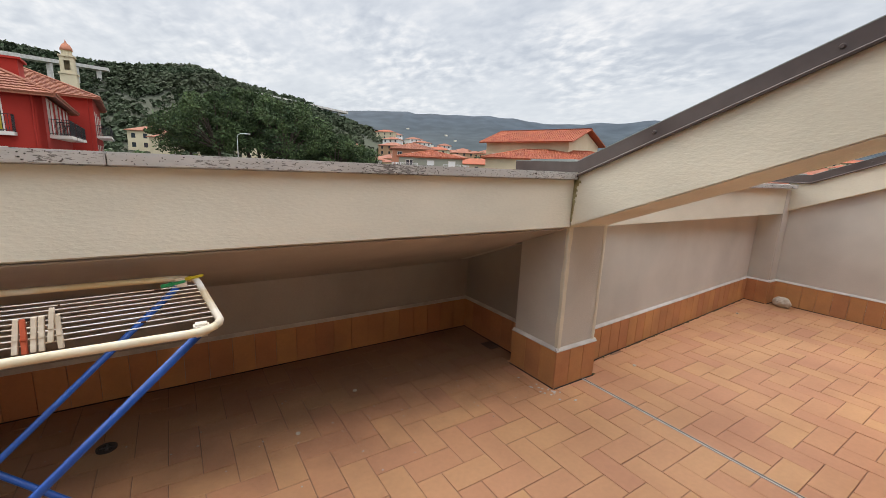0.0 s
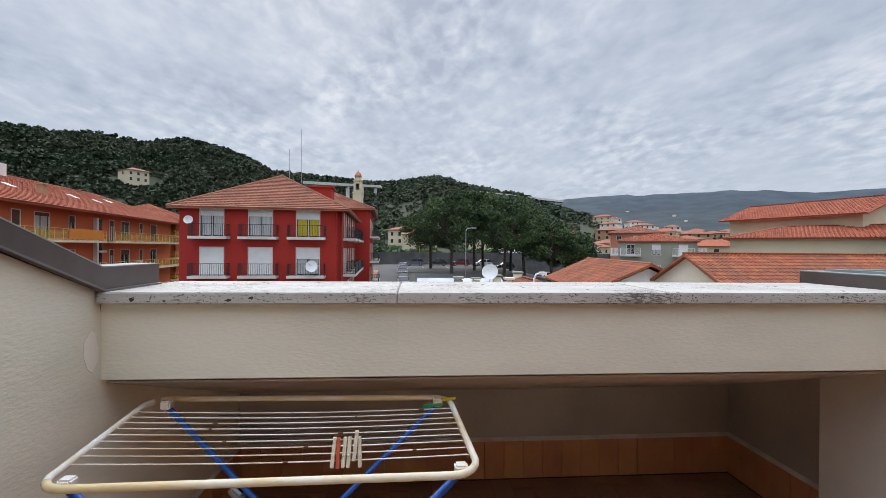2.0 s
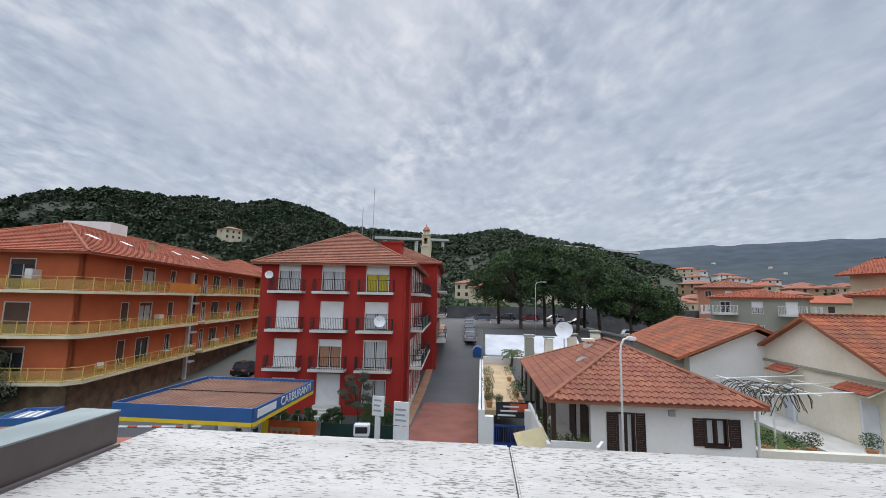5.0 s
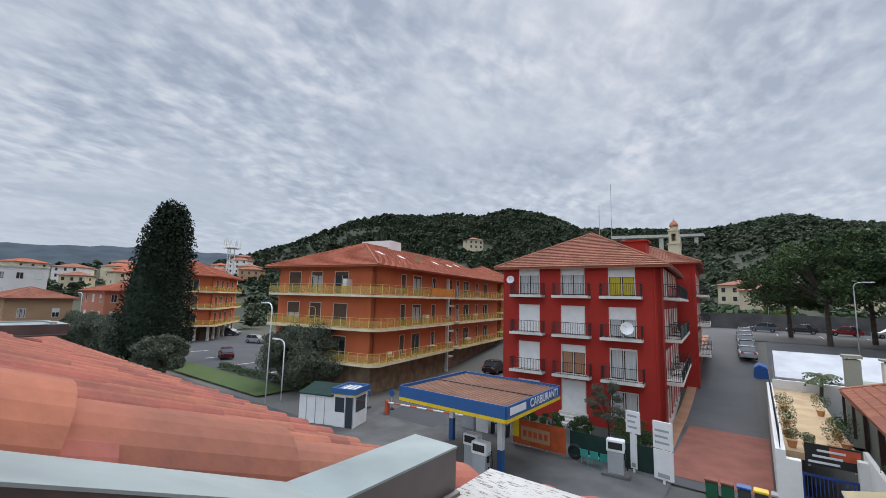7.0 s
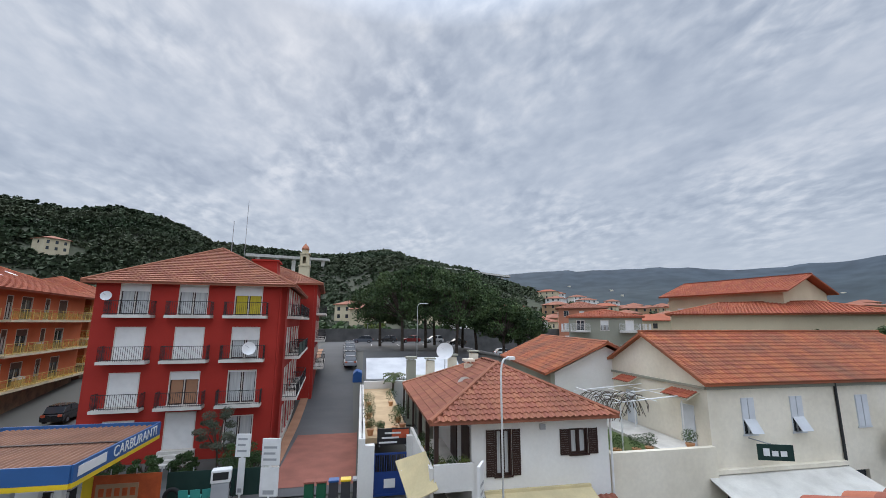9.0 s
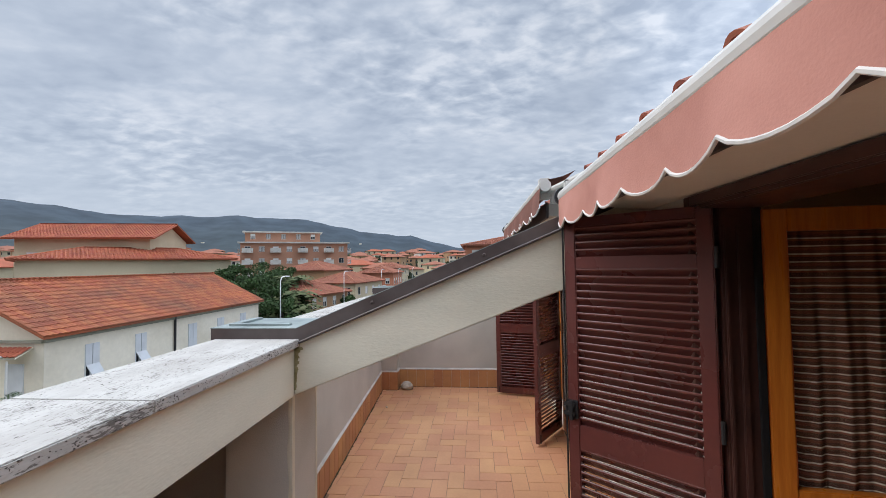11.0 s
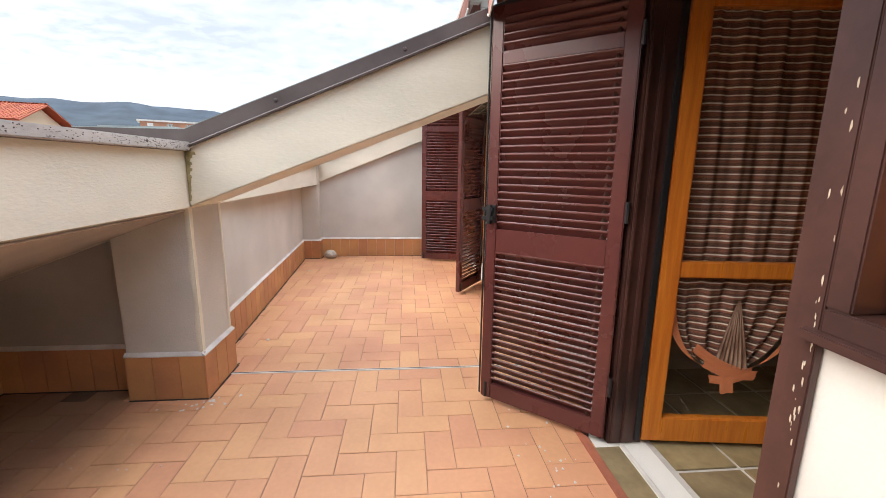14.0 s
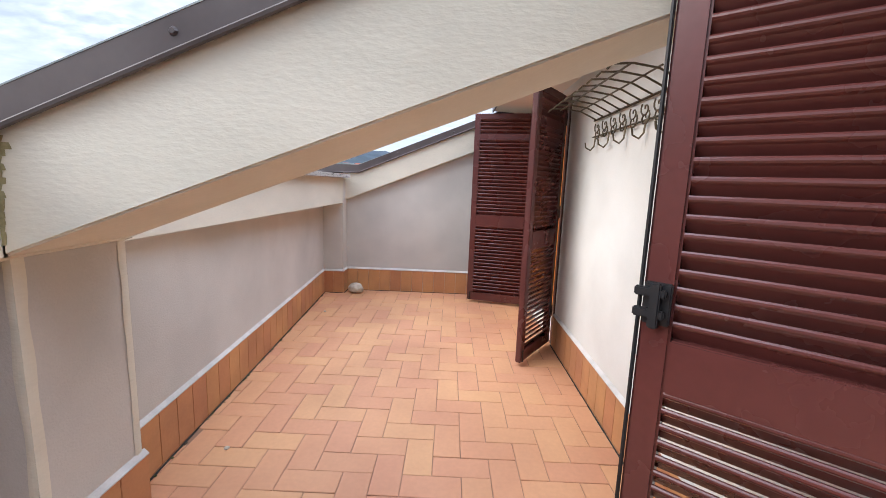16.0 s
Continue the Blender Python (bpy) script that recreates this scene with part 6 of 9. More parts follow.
def orange_block(name, label, at, turn, w, d, floors, eave, pitch, front_cols, side_cols, base_h, bal=1.25, seed=1, stone=True, gap=None):
    b = thing(name, label, "apartment building", at)
    b.rotation_euler = (0, 0, radians(turn))
    rnd = random.Random(seed)
    fr = [(a + w, c + w, z + 0.03, z + 2.3) for a, c in front_cols for z in floors]
    sd = [(a, c, z + 0.03, z + 2.3) for a, c in side_cols for z in floors]
    part("wall", holed(Shape(), (-w, 0, base_h), (1, 0, 0), w, eave - base_h, [(p, q, r - base_h, t - base_h) for p, q, r, t in fr], (0, 0.3, 0)), ORANGE_WALL, b)
    part("wall", holed(Shape(), (0, 0.0, base_h), (0, 1, 0), d, eave - base_h, [(p, q, r - base_h, t - base_h) for p, q, r, t in sd], (-0.3, 0, 0)), ORANGE_WALL, b)
    for q in ((-w, -0.3, d - 0.3, d, base_h, eave), (-w, -w + 0.3, 0.3, d - 0.3, base_h, eave)):
        part("wall", Shape().box(*q), ORANGE_WALL, b)
    if stone:
        part("ground_storey", Shape().box(-w + 0.3, -0.25, 0.25, d, 0, base_h), STONE_CLAD, b, "brown stone clad ground storey")
    else:
        # Dark block behind the columns: its colour holds the arcade's shade.
        part("ground_storey", Shape().box(-w + 2, -2.2, 2.2, d - 0.5, 0, base_h), BLIND_B, b, "shaded arcade")
        for i in range(6):
            part("column", Shape().box(-0.5, -0.1, 0.3 + i * (d - 0.8) / 5, 0.7 + i * (d - 0.8) / 5, 0, base_h), SLAB_C, b)
        for i in range(1, 5):
            part("column", Shape().box(-w + i * w / 5, -w + i * w / 5 + 0.4, 0.1, 0.5, 0, base_h), SLAB_C, b)
    for a, c in front_cols:
        for z in floors:
            window_in(b, (0, 0, 0), (1, 0, 0), (0, -1, 0), a, c, z + 0.03, z + 2.3, rnd.choice((0.97, 0.97, 0.5, 0.2)), rnd.choice((None, CURTAIN_W)), BLIND_B)
    for a, c in side_cols:
        for z in floors:
            window_in(b, (0, 0, 0), (0, 1, 0), (1, 0, 0), a, c, z + 0.03, z + 2.3, rnd.choice((0.97, 0.6, 0.3, 0.15)), rnd.choice((None, CURTAIN_W)), BLIND_B)
    g0, g1 = gap or (d - 0.2, d)
    for z in floors:
        s = Shape().prism([(-w - 0.1, -bal, z - 0.22), (bal * 0.35, -bal, z - 0.22), (bal, -bal * 0.35, z - 0.22), (bal, g0, z - 0.22), (0, g0, z - 0.22), (0, 0, z - 0.22), (-w - 0.1, 0, z - 0.22)], (0, 0, 0.22))
        bc = part("balcony", s, SLAB_Y, b, "wrap-round balcony with pale edge")
        runs = [(bc, [(-w - 0.05, -bal + 0.05, z), (bal * 0.33, -bal + 0.05, z), (bal - 0.05, -bal * 0.33, z), (bal - 0.05, g0 - 0.05, z)])]
        if gap:
            s2 = part("balcony", Shape().box(0.003, bal, g1, d - 0.2, z - 0.22, z), SLAB_Y, b, "long balcony with pale edge")
            runs.append((s2, [(bal - 0.05, g1 + 0.05, z), (bal - 0.05, d - 0.25, z)]))
        for owner, line in runs:
            part("railing", railing(Shape(), line, 0.98, 1.15, 0.022), RAIL_Y, owner, "yellow railing")
            for p, q in zip(line, line[1:]):
                p, q = Vector(p), Vector(q)
                dd = (q - p)
                side_v = Vector((-dd.y, dd.x, 0)).normalized() * 0.008
                part("railing_pane", Shape().block(p + Vector((0, 0, 0.12)) + side_v * 3.2, dd, side_v, Vector((0, 0, 0.66))), RAIL_GLASS, owner, "yellow tinted railing sheet")
    if gap:
        part("stair_column", Shape().box(0.003, 0.35, g0 + 0.05, g0 + 0.35, 0, eave - 0.5), SLAB_C, b, "pale concrete stair column")
        for z in floors:
            part("stair_landing", Shape().box(0.003, 0.5, g0 + 0.36, g1 - 0.1, z - 1.2, z - 1.0).box(0.003, 0.5, g0 + 0.36, g1 - 0.1, z + 0.5, z + 0.62), SLAB_C, b)
        part("stair_glazing", Shape().box(0.003, 0.06, g0 + 0.36, g1 - 0.1, base_h, eave - 0.6), WIN_GLASS, b)
    roof_on(b, hip(-w, 0, 0, d, eave, pitch, 1.15), ROOF_RED, ROOF_RED, 0.3, 0.40, form=FLAT_TILE)
    return b


F1 = [1.95 - GROUND, -1.22 - GROUND, -4.40 - GROUND]
org = orange_block("apartment_building", "orange apartment building with yellow wrap-round balconies and stone base", (-29.2, 29.5, GROUND), 10, 12.8, 34.6, F1, 4.75 - GROUND, 0.42, [(-11.4, -9.6), (-8.2, -6.6), (-5.0, -3.2)], [(4.6, 5.6), (7.0, 8.9), (11.4, 12.4), (18.2, 19.2), (20.6, 22.6), (25.0, 26.0), (28.0, 30.0)], 2.75, seed=3, gap=(15.2, 16.8))
for x0, y0 in ((-3.6, 4.6), (-3.4, 8.6), (-3.6, 17.5), (-3.4, 21.5), (-4.4, 26.0)):
    zz = 4.75 - GROUND + 0.42 * (1.15 - x0) - 0.02
    part("skylight", Shape().block((x0, y0, zz), (0.9, 0, -0.378), (0, 0.7, 0), (0.03, 0, 0.09)), METAL_W, org)
part("chimney", Shape().box(-2.2, -1.7, 11.0, 11.5, 13.0, 14.3).box(-2.3, -1.6, 10.9, 11.6, 14.3, 14.42), TAN_WALL, org)
part("roof_box", Shape().box(-10.5, -6.0, 11.0, 13.5, 14.6, 16.35), WHITE_WALL, org, "white lift housing on the roof")
bal_c = part("balcony_cloth", Shape().box(1.215, 1.24, 9.2, 14.6, F1[0] + 0.08, F1[0] + 1.0), ORANGE_CLOTH, org, "orange cloth tied to the railing")


def plastic_chair(at, turn, material, label, group="white plastic chairs"):
    c = thing("plastic_chair", label, "chair", at, group)
    c.rotation_euler = (0, 0, radians(turn))
    part("seat", Shape().box(-0.23, 0.23, -0.22, 0.22, 0.40, 0.44), material, c, bevel=0.01)
    part("backrest", Shape().prism([(-0.23, 0.20, 0.44), (-0.23, 0.24, 0.44), (-0.21, 0.32, 0.86), (-0.21, 0.29, 0.86)], (0.44, 0, 0)), material, c)
    for x in (-0.2, 0.17):
        for y in (-0.2, 0.17):
            part("leg", Shape().box(x, x + 0.035, y, y + 0.035, 0, 0.40), material, c)
    return c


org_m = pose(-29.2, 29.5, GROUND, 0, 0, 10)
for lx, ly, lev, wd, ht, lab in ((-3.0, -0.35, 0, 0.9, 1.5, "pale green balcony cabinet against the wall"), (0.4, 9.4, 1, 0.7, 1.1, "white balcony cabinet against the wall"), (0.4, 21.5, 2, 1.2, 0.9, "white balcony chest against the wall"), (0.4, 24.0, 1, 0.6, 0.9, "white balcony chest against the wall")):
    cb = thing("balcony_cabinet", lab, "cabinet", org_m @ Vector((lx, ly, F1[lev])), "balcony cabinets")
    cb.rotation_euler = (0, 0, radians(10))
    part("body", Shape().box(-0.25, 0.25, -wd / 2, wd / 2, 0, ht), CLOTH_WHITE, cb, bevel=0.02)
    part("door", Shape().box(0.252, 0.27, -wd / 2 + 0.03, -0.01, 0.05, ht - 0.05).box(0.252, 0.27, 0.01, wd / 2 - 0.03, 0.05, ht - 0.05), METAL_W, cb)
for lx, ly, lev in ((0.55, 3.6, 0), (-6.6, -0.65, 1), (0.5, 11.0, 2)):
    tb = thing("balcony_table", "small white plastic table on a yellow balcony", "table", org_m @ Vector((lx, ly, F1[lev])), "balcony tables")
    part("tabletop", Shape().box(-0.4, 0.4, -0.4, 0.4, 0.70, 0.74), METAL_W, tb, bevel=0.01)
    for a in (-0.36, 0.32):
        for c in (-0.36, 0.32):
            part("leg", Shape().box(a, a + 0.04, c, c + 0.04, 0, 0.70), METAL_W, tb)
for lx, ly, lev in ((-8.0, -0.45, 0), (-7.8, -0.45, 1)):
    ar = thing("garden_arch", "yellow metal arch frame on the balcony", "arch", org_m @ Vector((lx, ly, F1[lev])), "balcony arches")
    part("hoop", Shape().pipe([(0, 0, 0), (0, 0, 1.5), (0.12, 0, 1.75), (0.35, 0, 1.85), (0.75, 0, 1.85), (0.98, 0, 1.75), (1.1, 0, 1.5), (1.1, 0, 0)], 0.035, 6), RAIL_Y, ar)
for k, (lx, ly) in enumerate(((0.62, 2.2), (0.62, 4.6))):
    a = radians(10)
    plastic_chair((-29.2 + lx * math.cos(a) - ly * math.sin(a), 29.5 + lx * math.sin(a) + ly * math.cos(a), F1[2] + GROUND), 60 + 70 * k, METAL_W, "white plastic chair on a yellow balcony")
orange_block("apartment_building", "second orange apartment block with yellow balconies uphill", (-29.2 - 0.174 * 36.5, 29.5 + 0.985 * 36.5, GROUND + 0.9), 10, 12.0, 12.0, F1, 4.2 - GROUND, 0.42, [(-11.4, -9.6), (-5.0, -3.2)], [(1.8, 3.2), (5.0, 6.4), (9.0, 10.4)], 2.75, seed=5)
orange_block("apartment_building", "orange apartment block over an arcade behind the square", (-83.0, 38.5, GROUND), 50, 13.5, 17.5, F1, 4.9 - GROUND, 0.42, [(-12, -10), (-8, -6), (-4.4, -2.4)], [(2.0, 3.6), (5.4, 7.0), (9.0, 10.6), (13.0, 14.6)], 3.0, seed=7, stone=False)
orange_block("apartment_building", "far orange apartment block with balconies behind trees", (-62.0, 66.0, GROUND), 15, 13, 16, F1, 4.9 - GROUND, 0.42, [(-12, -10), (-5, -3)], [(2, 3.6), (9, 10.6)], 2.8, seed=8)

# ---- white house with the tiled roof ----
wh = thing("house", "white two-storey house with brown shutters and red tile roof", "house", (0, 0, 0))
WY, WE = 20.3, -2.25
whw = [(5.90 - 4.85, 6.66 - 4.85, 2.72, 4.62), (9.42 - 4.85, 10.32 - 4.85, 3.42, 4.52), (0.6, 5.6, 0.2, 2.0)]
part("wall", holed(Shape(), (4.85, WY, GROUND), (1, 0, 0), 6.5, WE - GROUND, whw, (0, 0.3, 0)), WHITE_WALL, wh)
for q in ((11.05, 11.35, WY + 0.3, 30, GROUND, WE), (4.85, 5.15, WY + 0.3, 30, GROUND, WE), (5.15, 11.05, 29.7, 30, GROUND, WE)):
    part("wall", Shape().box(*q), WHITE_WALL, wh)
for a, b, c, d in whw[:2]:
    window_in(wh, (4.85, WY, GROUND), (1, 0, 0), (0, -1, 0), a, b, c, d, 0, CURTAIN_W, None, SHUT_B, SHUT_B)
part("shop_front", Shape().box(5.45, 10.45, WY + 0.2, WY + 0.25, GROUND + 0.2, GROUND + 2.0), WIN_GLASS, wh)
roof_on(wh, hip(3.3, 11.3, 20.1, 30.6, WE, 0.44, 0.35), ROOF_TAN, ROOF_TAN, 0.30, 0.38)
part("porch_wall", Shape().box(3.15, 4.84, 19.85, 20.0, GROUND + 2.4, -3.95).box(3.0, 3.15, 20.0, 27, GROUND, -4.1), WHITE_WALL, wh)
part("porch_floor", Shape().box(3.15, 4.84, 20.0, 27, -5.0, -4.8), SLAB_C, wh)
part("porch_door", Shape().box(4.80, 4.848, 20.6, 22.0, -4.8, -2.7).box(4.80, 4.848, 23, 24.4, -4.8, -2.7), SHUT_B, wh, "dark porch door")
for y in (20.1, 22.5, 25):
    part("porch_post", Shape().box(3.2, 3.38, y, y + 0.18, -4.8, WE - 0.1), SHUT_B, wh)
part("chimney", Shape().box(6.05, 6.5, 26.0, 26.45, -2.2, -0.55).box(5.97, 6.58, 25.92, 26.53, -0.40, -0.27).box(6.07, 6.15, 26.02, 26.1, -0.55, -0.40).box(6.4, 6.48, 26.35, 26.43, -0.55, -0.40), OLD_WALL, wh)
dish(wh, (5.4, 23.6, -1.35), 0.40, (-0.2, -1, 0.35), CLOTH_WHITE)
part("awning_box", Shape().box(5.4, 10.3, WY - 0.15, WY - 0.003, -5.35, -5.2), CLOTH_CREAM, wh)
part("shop_awning", Shape().prism([(5.4, WY - 0.12, -5.3), (5.4, WY - 1.6, -5.85), (5.4, WY - 1.6, -5.89), (5.4, WY - 0.12, -5.34)], (4.9, 0, 0)), CLOTH_CREAM, wh, "cream shop awning")
part("downpipe", Shape().rod((11.45, WY - 0.06, GROUND), (11.45, WY - 0.06, WE), 0.05, n=8), METAL_W, wh)
part("wall_lamp", Shape().box(8.0, 8.25, WY - 0.1, WY - 0.002, -2.85, -2.62), METAL_G, wh)
tagged(part("tiled_canopy", tiled([(10.1, 19.5, -6.0), (11.5, 19.5, -6.0), (11.5, 20.25, -5.6), (10.1, 20.25, -5.6)], 0.26, 0.36).box(10.1, 11.5, 19.5, 20.28, -6.1, -6.03), ROOF_TAN), "small tiled canopy over a doorway of the white house", "canopy")

aw = thing("awning", "cream fabric awning sloping over the gateway", "awning", (0, 0, 0))
part("cloth", Shape().prism([(1.80, 22.7, -4.55), (2.97, 21.0, -3.70), (3.28, 19.6, -4.74), (2.17, 20.0, -5.34)], (0, 0, -0.04)), CLOTH_CREAM, aw)
part("arm", Shape().rod((2.97, 21.0, -3.75), (3.05, 20.6, -4.9), 0.03, n=6).rod((2.0, 21.8, -4.7), (3.05, 21.6, -4.6), 0.03, n=6), METAL_W, aw)

# roof terrace, gate and boundary wall beside the white house
tw = thing("boundary_wall", "white rendered boundary wall with a black rail", "wall", (0, 0, 0))
for q in ((0.10, 0.45, 25.9, 46.0, GROUND, -4.35), (0.45, 0.95, 25.9, 26.3, GROUND, -4.7), (2.7, 3.0, 25.9, 26.3, GROUND, -4.3)):
    part("wall", Shape().box(*q), WHITE_WALL, tw)
part("railing", railing(Shape(), [(0.27, 26.0, -4.35), (0.27, 46, -4.35)], 0.9, 0.25), RAIL_K, tw)
part("terrace_slab", Shape().box(0.45, 3.0, 27.0, 45, -4.9, -4.6), PAVE_SAND, tw, "tan paved roof terrace")
part("terrace_wall", Shape().box(0.45, 4.8, 44.7, 45, GROUND, -3.9), WHITE_WALL, tw)
gt = thing("gate", "blue painted barred gate under a banner", "gate", (0, 0, 0))
part("gate_frame", Shape().box(0.95, 2.7, 26.05, 26.12, GROUND + 0.1, GROUND + 0.2).box(0.95, 2.7, 26.05, 26.12, -5.25, -5.15).box(0.95, 1.03, 26.05, 26.12, GROUND + 0.2, -5.25).box(2.62, 2.7, 26.05, 26.12, GROUND + 0.2, -5.25), BLUE_GATE, gt)
part("gate_sheet", Shape().box(1.03, 2.62, 26.09, 26.11, GROUND + 0.2, GROUND + 1.3), BLUE_GATE, gt)
for i in range(12):
    part("gate_bar", Shape().box(1.1 + 0.13 * i, 1.13 + 0.13 * i, 26.07, 26.10, GROUND + 1.3, -5.25), BLUE_GATE, gt)
part("notice", Shape().box(1.5, 2.1, 26.03, 26.045, GROUND + 0.5, GROUND + 0.95), METAL_W, gt)
sg = thing("banner", "dark advertising banner with red and white bars", "banner", (0, 0, 0))
part("panel", Shape().box(1.1, 2.87, 26.4, 26.45, -4.85, -3.98), BLACK_IRON, sg)
part("print_red", Shape().box(1.9, 2.85, 26.385, 26.395, -4.5, -4.05), PEG_R, sg)
for i in range(3):
    part("print_bar", Shape().box(1.2 + 0.15 * i, 2.2 + 0.1 * i, 26.37, 26.38, -4.75 + 0.24 * i, -4.66 + 0.24 * i), METAL_W, sg)
part("leg", Shape().box(1.2, 1.28, 26.46, 26.52, -4.95, -4.0).box(2.65, 2.73, 26.46, 26.52, -4.95, -4.0), METAL_G, sg)
for x in range(2):
    tn = thing("tent", "white plastic-sheeted marquee beside the driveway", "tent", (0.7 + 5.2 * x, 46.3, -5.6), "white marquees")
    part("canopy", Shape().prism([(0, -0.1, 1.75), (0, 4.6, 3.45), (0, 9.3, 1.75), (0, 9.3, 1.65), (0, 4.6, 3.35), (0, -0.1, 1.65)], (5.15, 0, 0)), TENT, tn)
    part("front_sheet", Shape().box(0.03, 5.1, 0.02, 0.06, -1.8, 1.66), TENT, tn)
    part("side_sheet", Shape().prism([(0.03, 0.07, -1.8), (0.03, 9.1, -1.8), (0.03, 9.1, 1.66), (0.03, 4.6, 3.30), (0.03, 0.07, 1.66)], (0.04, 0, 0)), TENT, tn)
part_l = thing("chimney_stack", "grey concrete flue behind the roof terrace", "chimney", (4.3, 41, -7.2))
part("shaft", Shape().box(0, 0.8, 0, 0.8, 0, 5.6).box(-0.1, 0.9, -0.1, 0.9, 5.7, 5.9), GREY_WALL, part_l)
part("flue_cap", Shape().box(0.1, 0.2, 0.1, 0.2, 5.6, 5.7).box(0.6, 0.7, 0.6, 0.7, 5.6, 5.7), GREY_WALL, part_l)
ac = thing("low_roof", "flat service roof with air units behind the white house", "roof", (5.2, 34, GROUND))
part("roof_deck", Shape().box(0, 7, 0, 12, 0, 3.9), GREY_WALL, ac)
for i in range(3):
    u = part("air_unit", Shape().box(0.4 + 1.7 * i, 1.6 + 1.7 * i, 1.0 + 0.4 * i, 1.9 + 0.4 * i, 3.9, 4.9), METAL_W, ac, "white air unit", bevel=0.03)
    part("fan_grille", Shape().turned((1.0 + 1.7 * i, 1.45 + 0.4 * i, 4.9), [(0.36, 0), (0.36, 0.06), (0.30, 0.07), (0.05, 0.05)], 16), BLACK_IRON, u)
    part("vent", Shape().box(0.6 + 2 * i, 1.3 + 2 * i, 5.0, 5.7, 3.9, 5.9 + 0.3 * i), OLD_WALL, ac)
    part("vent_cap", Shape().box(0.5 + 2 * i, 1.4 + 2 * i, 4.9, 5.8, 6.02 + 0.3 * i, 6.14 + 0.3 * i).box(0.7 + 2 * i, 0.8 + 2 * i, 5.3, 5.4, 5.9 + 0.3 * i, 6.02 + 0.3 * i), GREY_WALL, ac)
dish(ac, (2.2, 4.8, 6.7), 0.75, (-0.3, -1, 0.4))
part("dish_post", Shape().rod((2.2, 4.9, 3.9), (2.2, 4.9, 6.7), 0.04, n=6), METAL_G, ac)

lt = thing("lean_to_roof", "faded pink tiled lean-to roof beside the roof terrace", "roof", (0, 0, 0))
part("roof_cover", tiled([(3.25, 28.4, -2.75), (3.25, 34.6, -2.75), (6.0, 34.6, -2.2), (6.0, 30.8, -2.2)], 0.26, 0.36).prism([(3.25, 28.4, -2.85), (3.25, 34.6, -2.85), (6.0, 34.6, -2.3), (6.0, 30.8, -2.3)], (0, 0, -0.06)), ROOF_TAN, lt)
for y in (28.6, 31.4, 34.3):
    part("post", Shape().box(3.3, 3.42, y, y + 0.12, -4.6, -2.9), SHUT_B, lt)
part("back_wall", Shape().box(5.8, 5.98, 30.9, 34.5, GROUND, -2.45), OLD_WALL, lt)
tp = thing("tarpaulin_stack", "stack under a blue tarpaulin beside the marquee", "tarpaulin", (-0.25, 58.5, -6.0))
part("cover", Shape().prism([(-0.6, -1.5, -1.2), (0.7, -1.5, -1.2), (0.6, -1.45, 1.5), (-0.1, -1.45, 1.75), (-0.55, -1.45, 1.4)], (0, 3.0, 0)), BIN_B, tp, bevel=0.06)

# ---- long cream house with the shop ----
nb = thing("house", "long aged cream house with orange tile roof over a shop", "house", (17.4, 20.9, GROUND))
NE = -1.15 - GROUND
nw = [(1.95, 2.75, 3.65, 5.45), (5.0, 5.8, 3.65, 5.45), (9.35, 10.2, 3.75, 5.4), (12.5, 13.3, 3.75, 5.4), (15.5, 16.3, 3.75, 5.4), (0.6, 7.8, 0.2, 1.9), (8.6, 9.6, 0.1, 1.6), (11.5, 14.0, 0.2, 2.0)]
part("wall", holed(Shape(), (0, 0, 0), (1, 0, 0), 18.4, NE, nw, (0, 0.35, 0)), OLD_WALL, nb)
for q in ((18.05, 18.4, 0.35, 9, 0, NE), (0.35, 18.05, 8.65, 9, 0, NE)):
    part("wall", Shape().box(*q), OLD_WALL, nb)
part("gable_wall", Shape().prism([(0, 0.35, 0), (0, 9, 0), (0, 9, NE), (0, 4.6, NE + 2.35), (0, 0.0, NE), (0, 0.35, NE - 0.05)], (0.35, 0, 0)), OLD_WALL, nb)
for i, (a, b, c, d) in enumerate(nw[:5]):
    w = window_in(nb, (0, 0, 0), (1, 0, 0), (0, -1, 0), a, b, c, d, 0, None, None, None, SHUT_W)
    m = (a + b) / 2
    if i < 2:
        part("shutter", Shape().box(a + 0.02, m - 0.02, -0.04, -0.005, c + 0.75, d).box(m + 0.02, b - 0.02, -0.04, -0.005, c + 0.75, d), SHUT_W, w)
        part("shutter_flap", Shape().prism([(a + 0.05, -0.03, c + 0.75), (a + 0.05, -0.45, c + 0.12), (a + 0.05, -0.48, c + 0.14), (a + 0.05, -0.06, c + 0.77)], (b - a - 0.1, 0, 0)), SHUT_W, w)
    else:
        part("shutter", Shape().box(a + 0.02, m - 0.02, -0.05, -0.005, c, d).box(m + 0.02, b - 0.02, -0.05, -0.005, c, d), SHUT_W, w)
part("shop_window", Shape().box(0.6, 7.8, 0.2, 0.25, 0.2, 1.9).box(11.5, 14.0, 0.2, 0.25, 0.2, 2.0).box(8.6, 9.6, 0.2, 0.25, 0.1, 1.6), WIN_GLASS, nb)
roof_on(nb, gable(0, 18.4, 0, 9, NE, 0.50, 0.35), ROOF_ORG, ROOF_ORG, 0.28, 0.40)
part("cornice", Shape().box(-0.05, 18.45, -0.12, -0.003, NE - 0.35, NE - 0.2).box(-0.12, -0.003, 0, 9, NE - 0.35, NE - 0.22), GREY_WALL, nb)
part("downpipe", Shape().rod((8.05, -0.08, 0), (8.05, -0.08, NE - 0.1), 0.07, n=8), BLACK_IRON, nb)
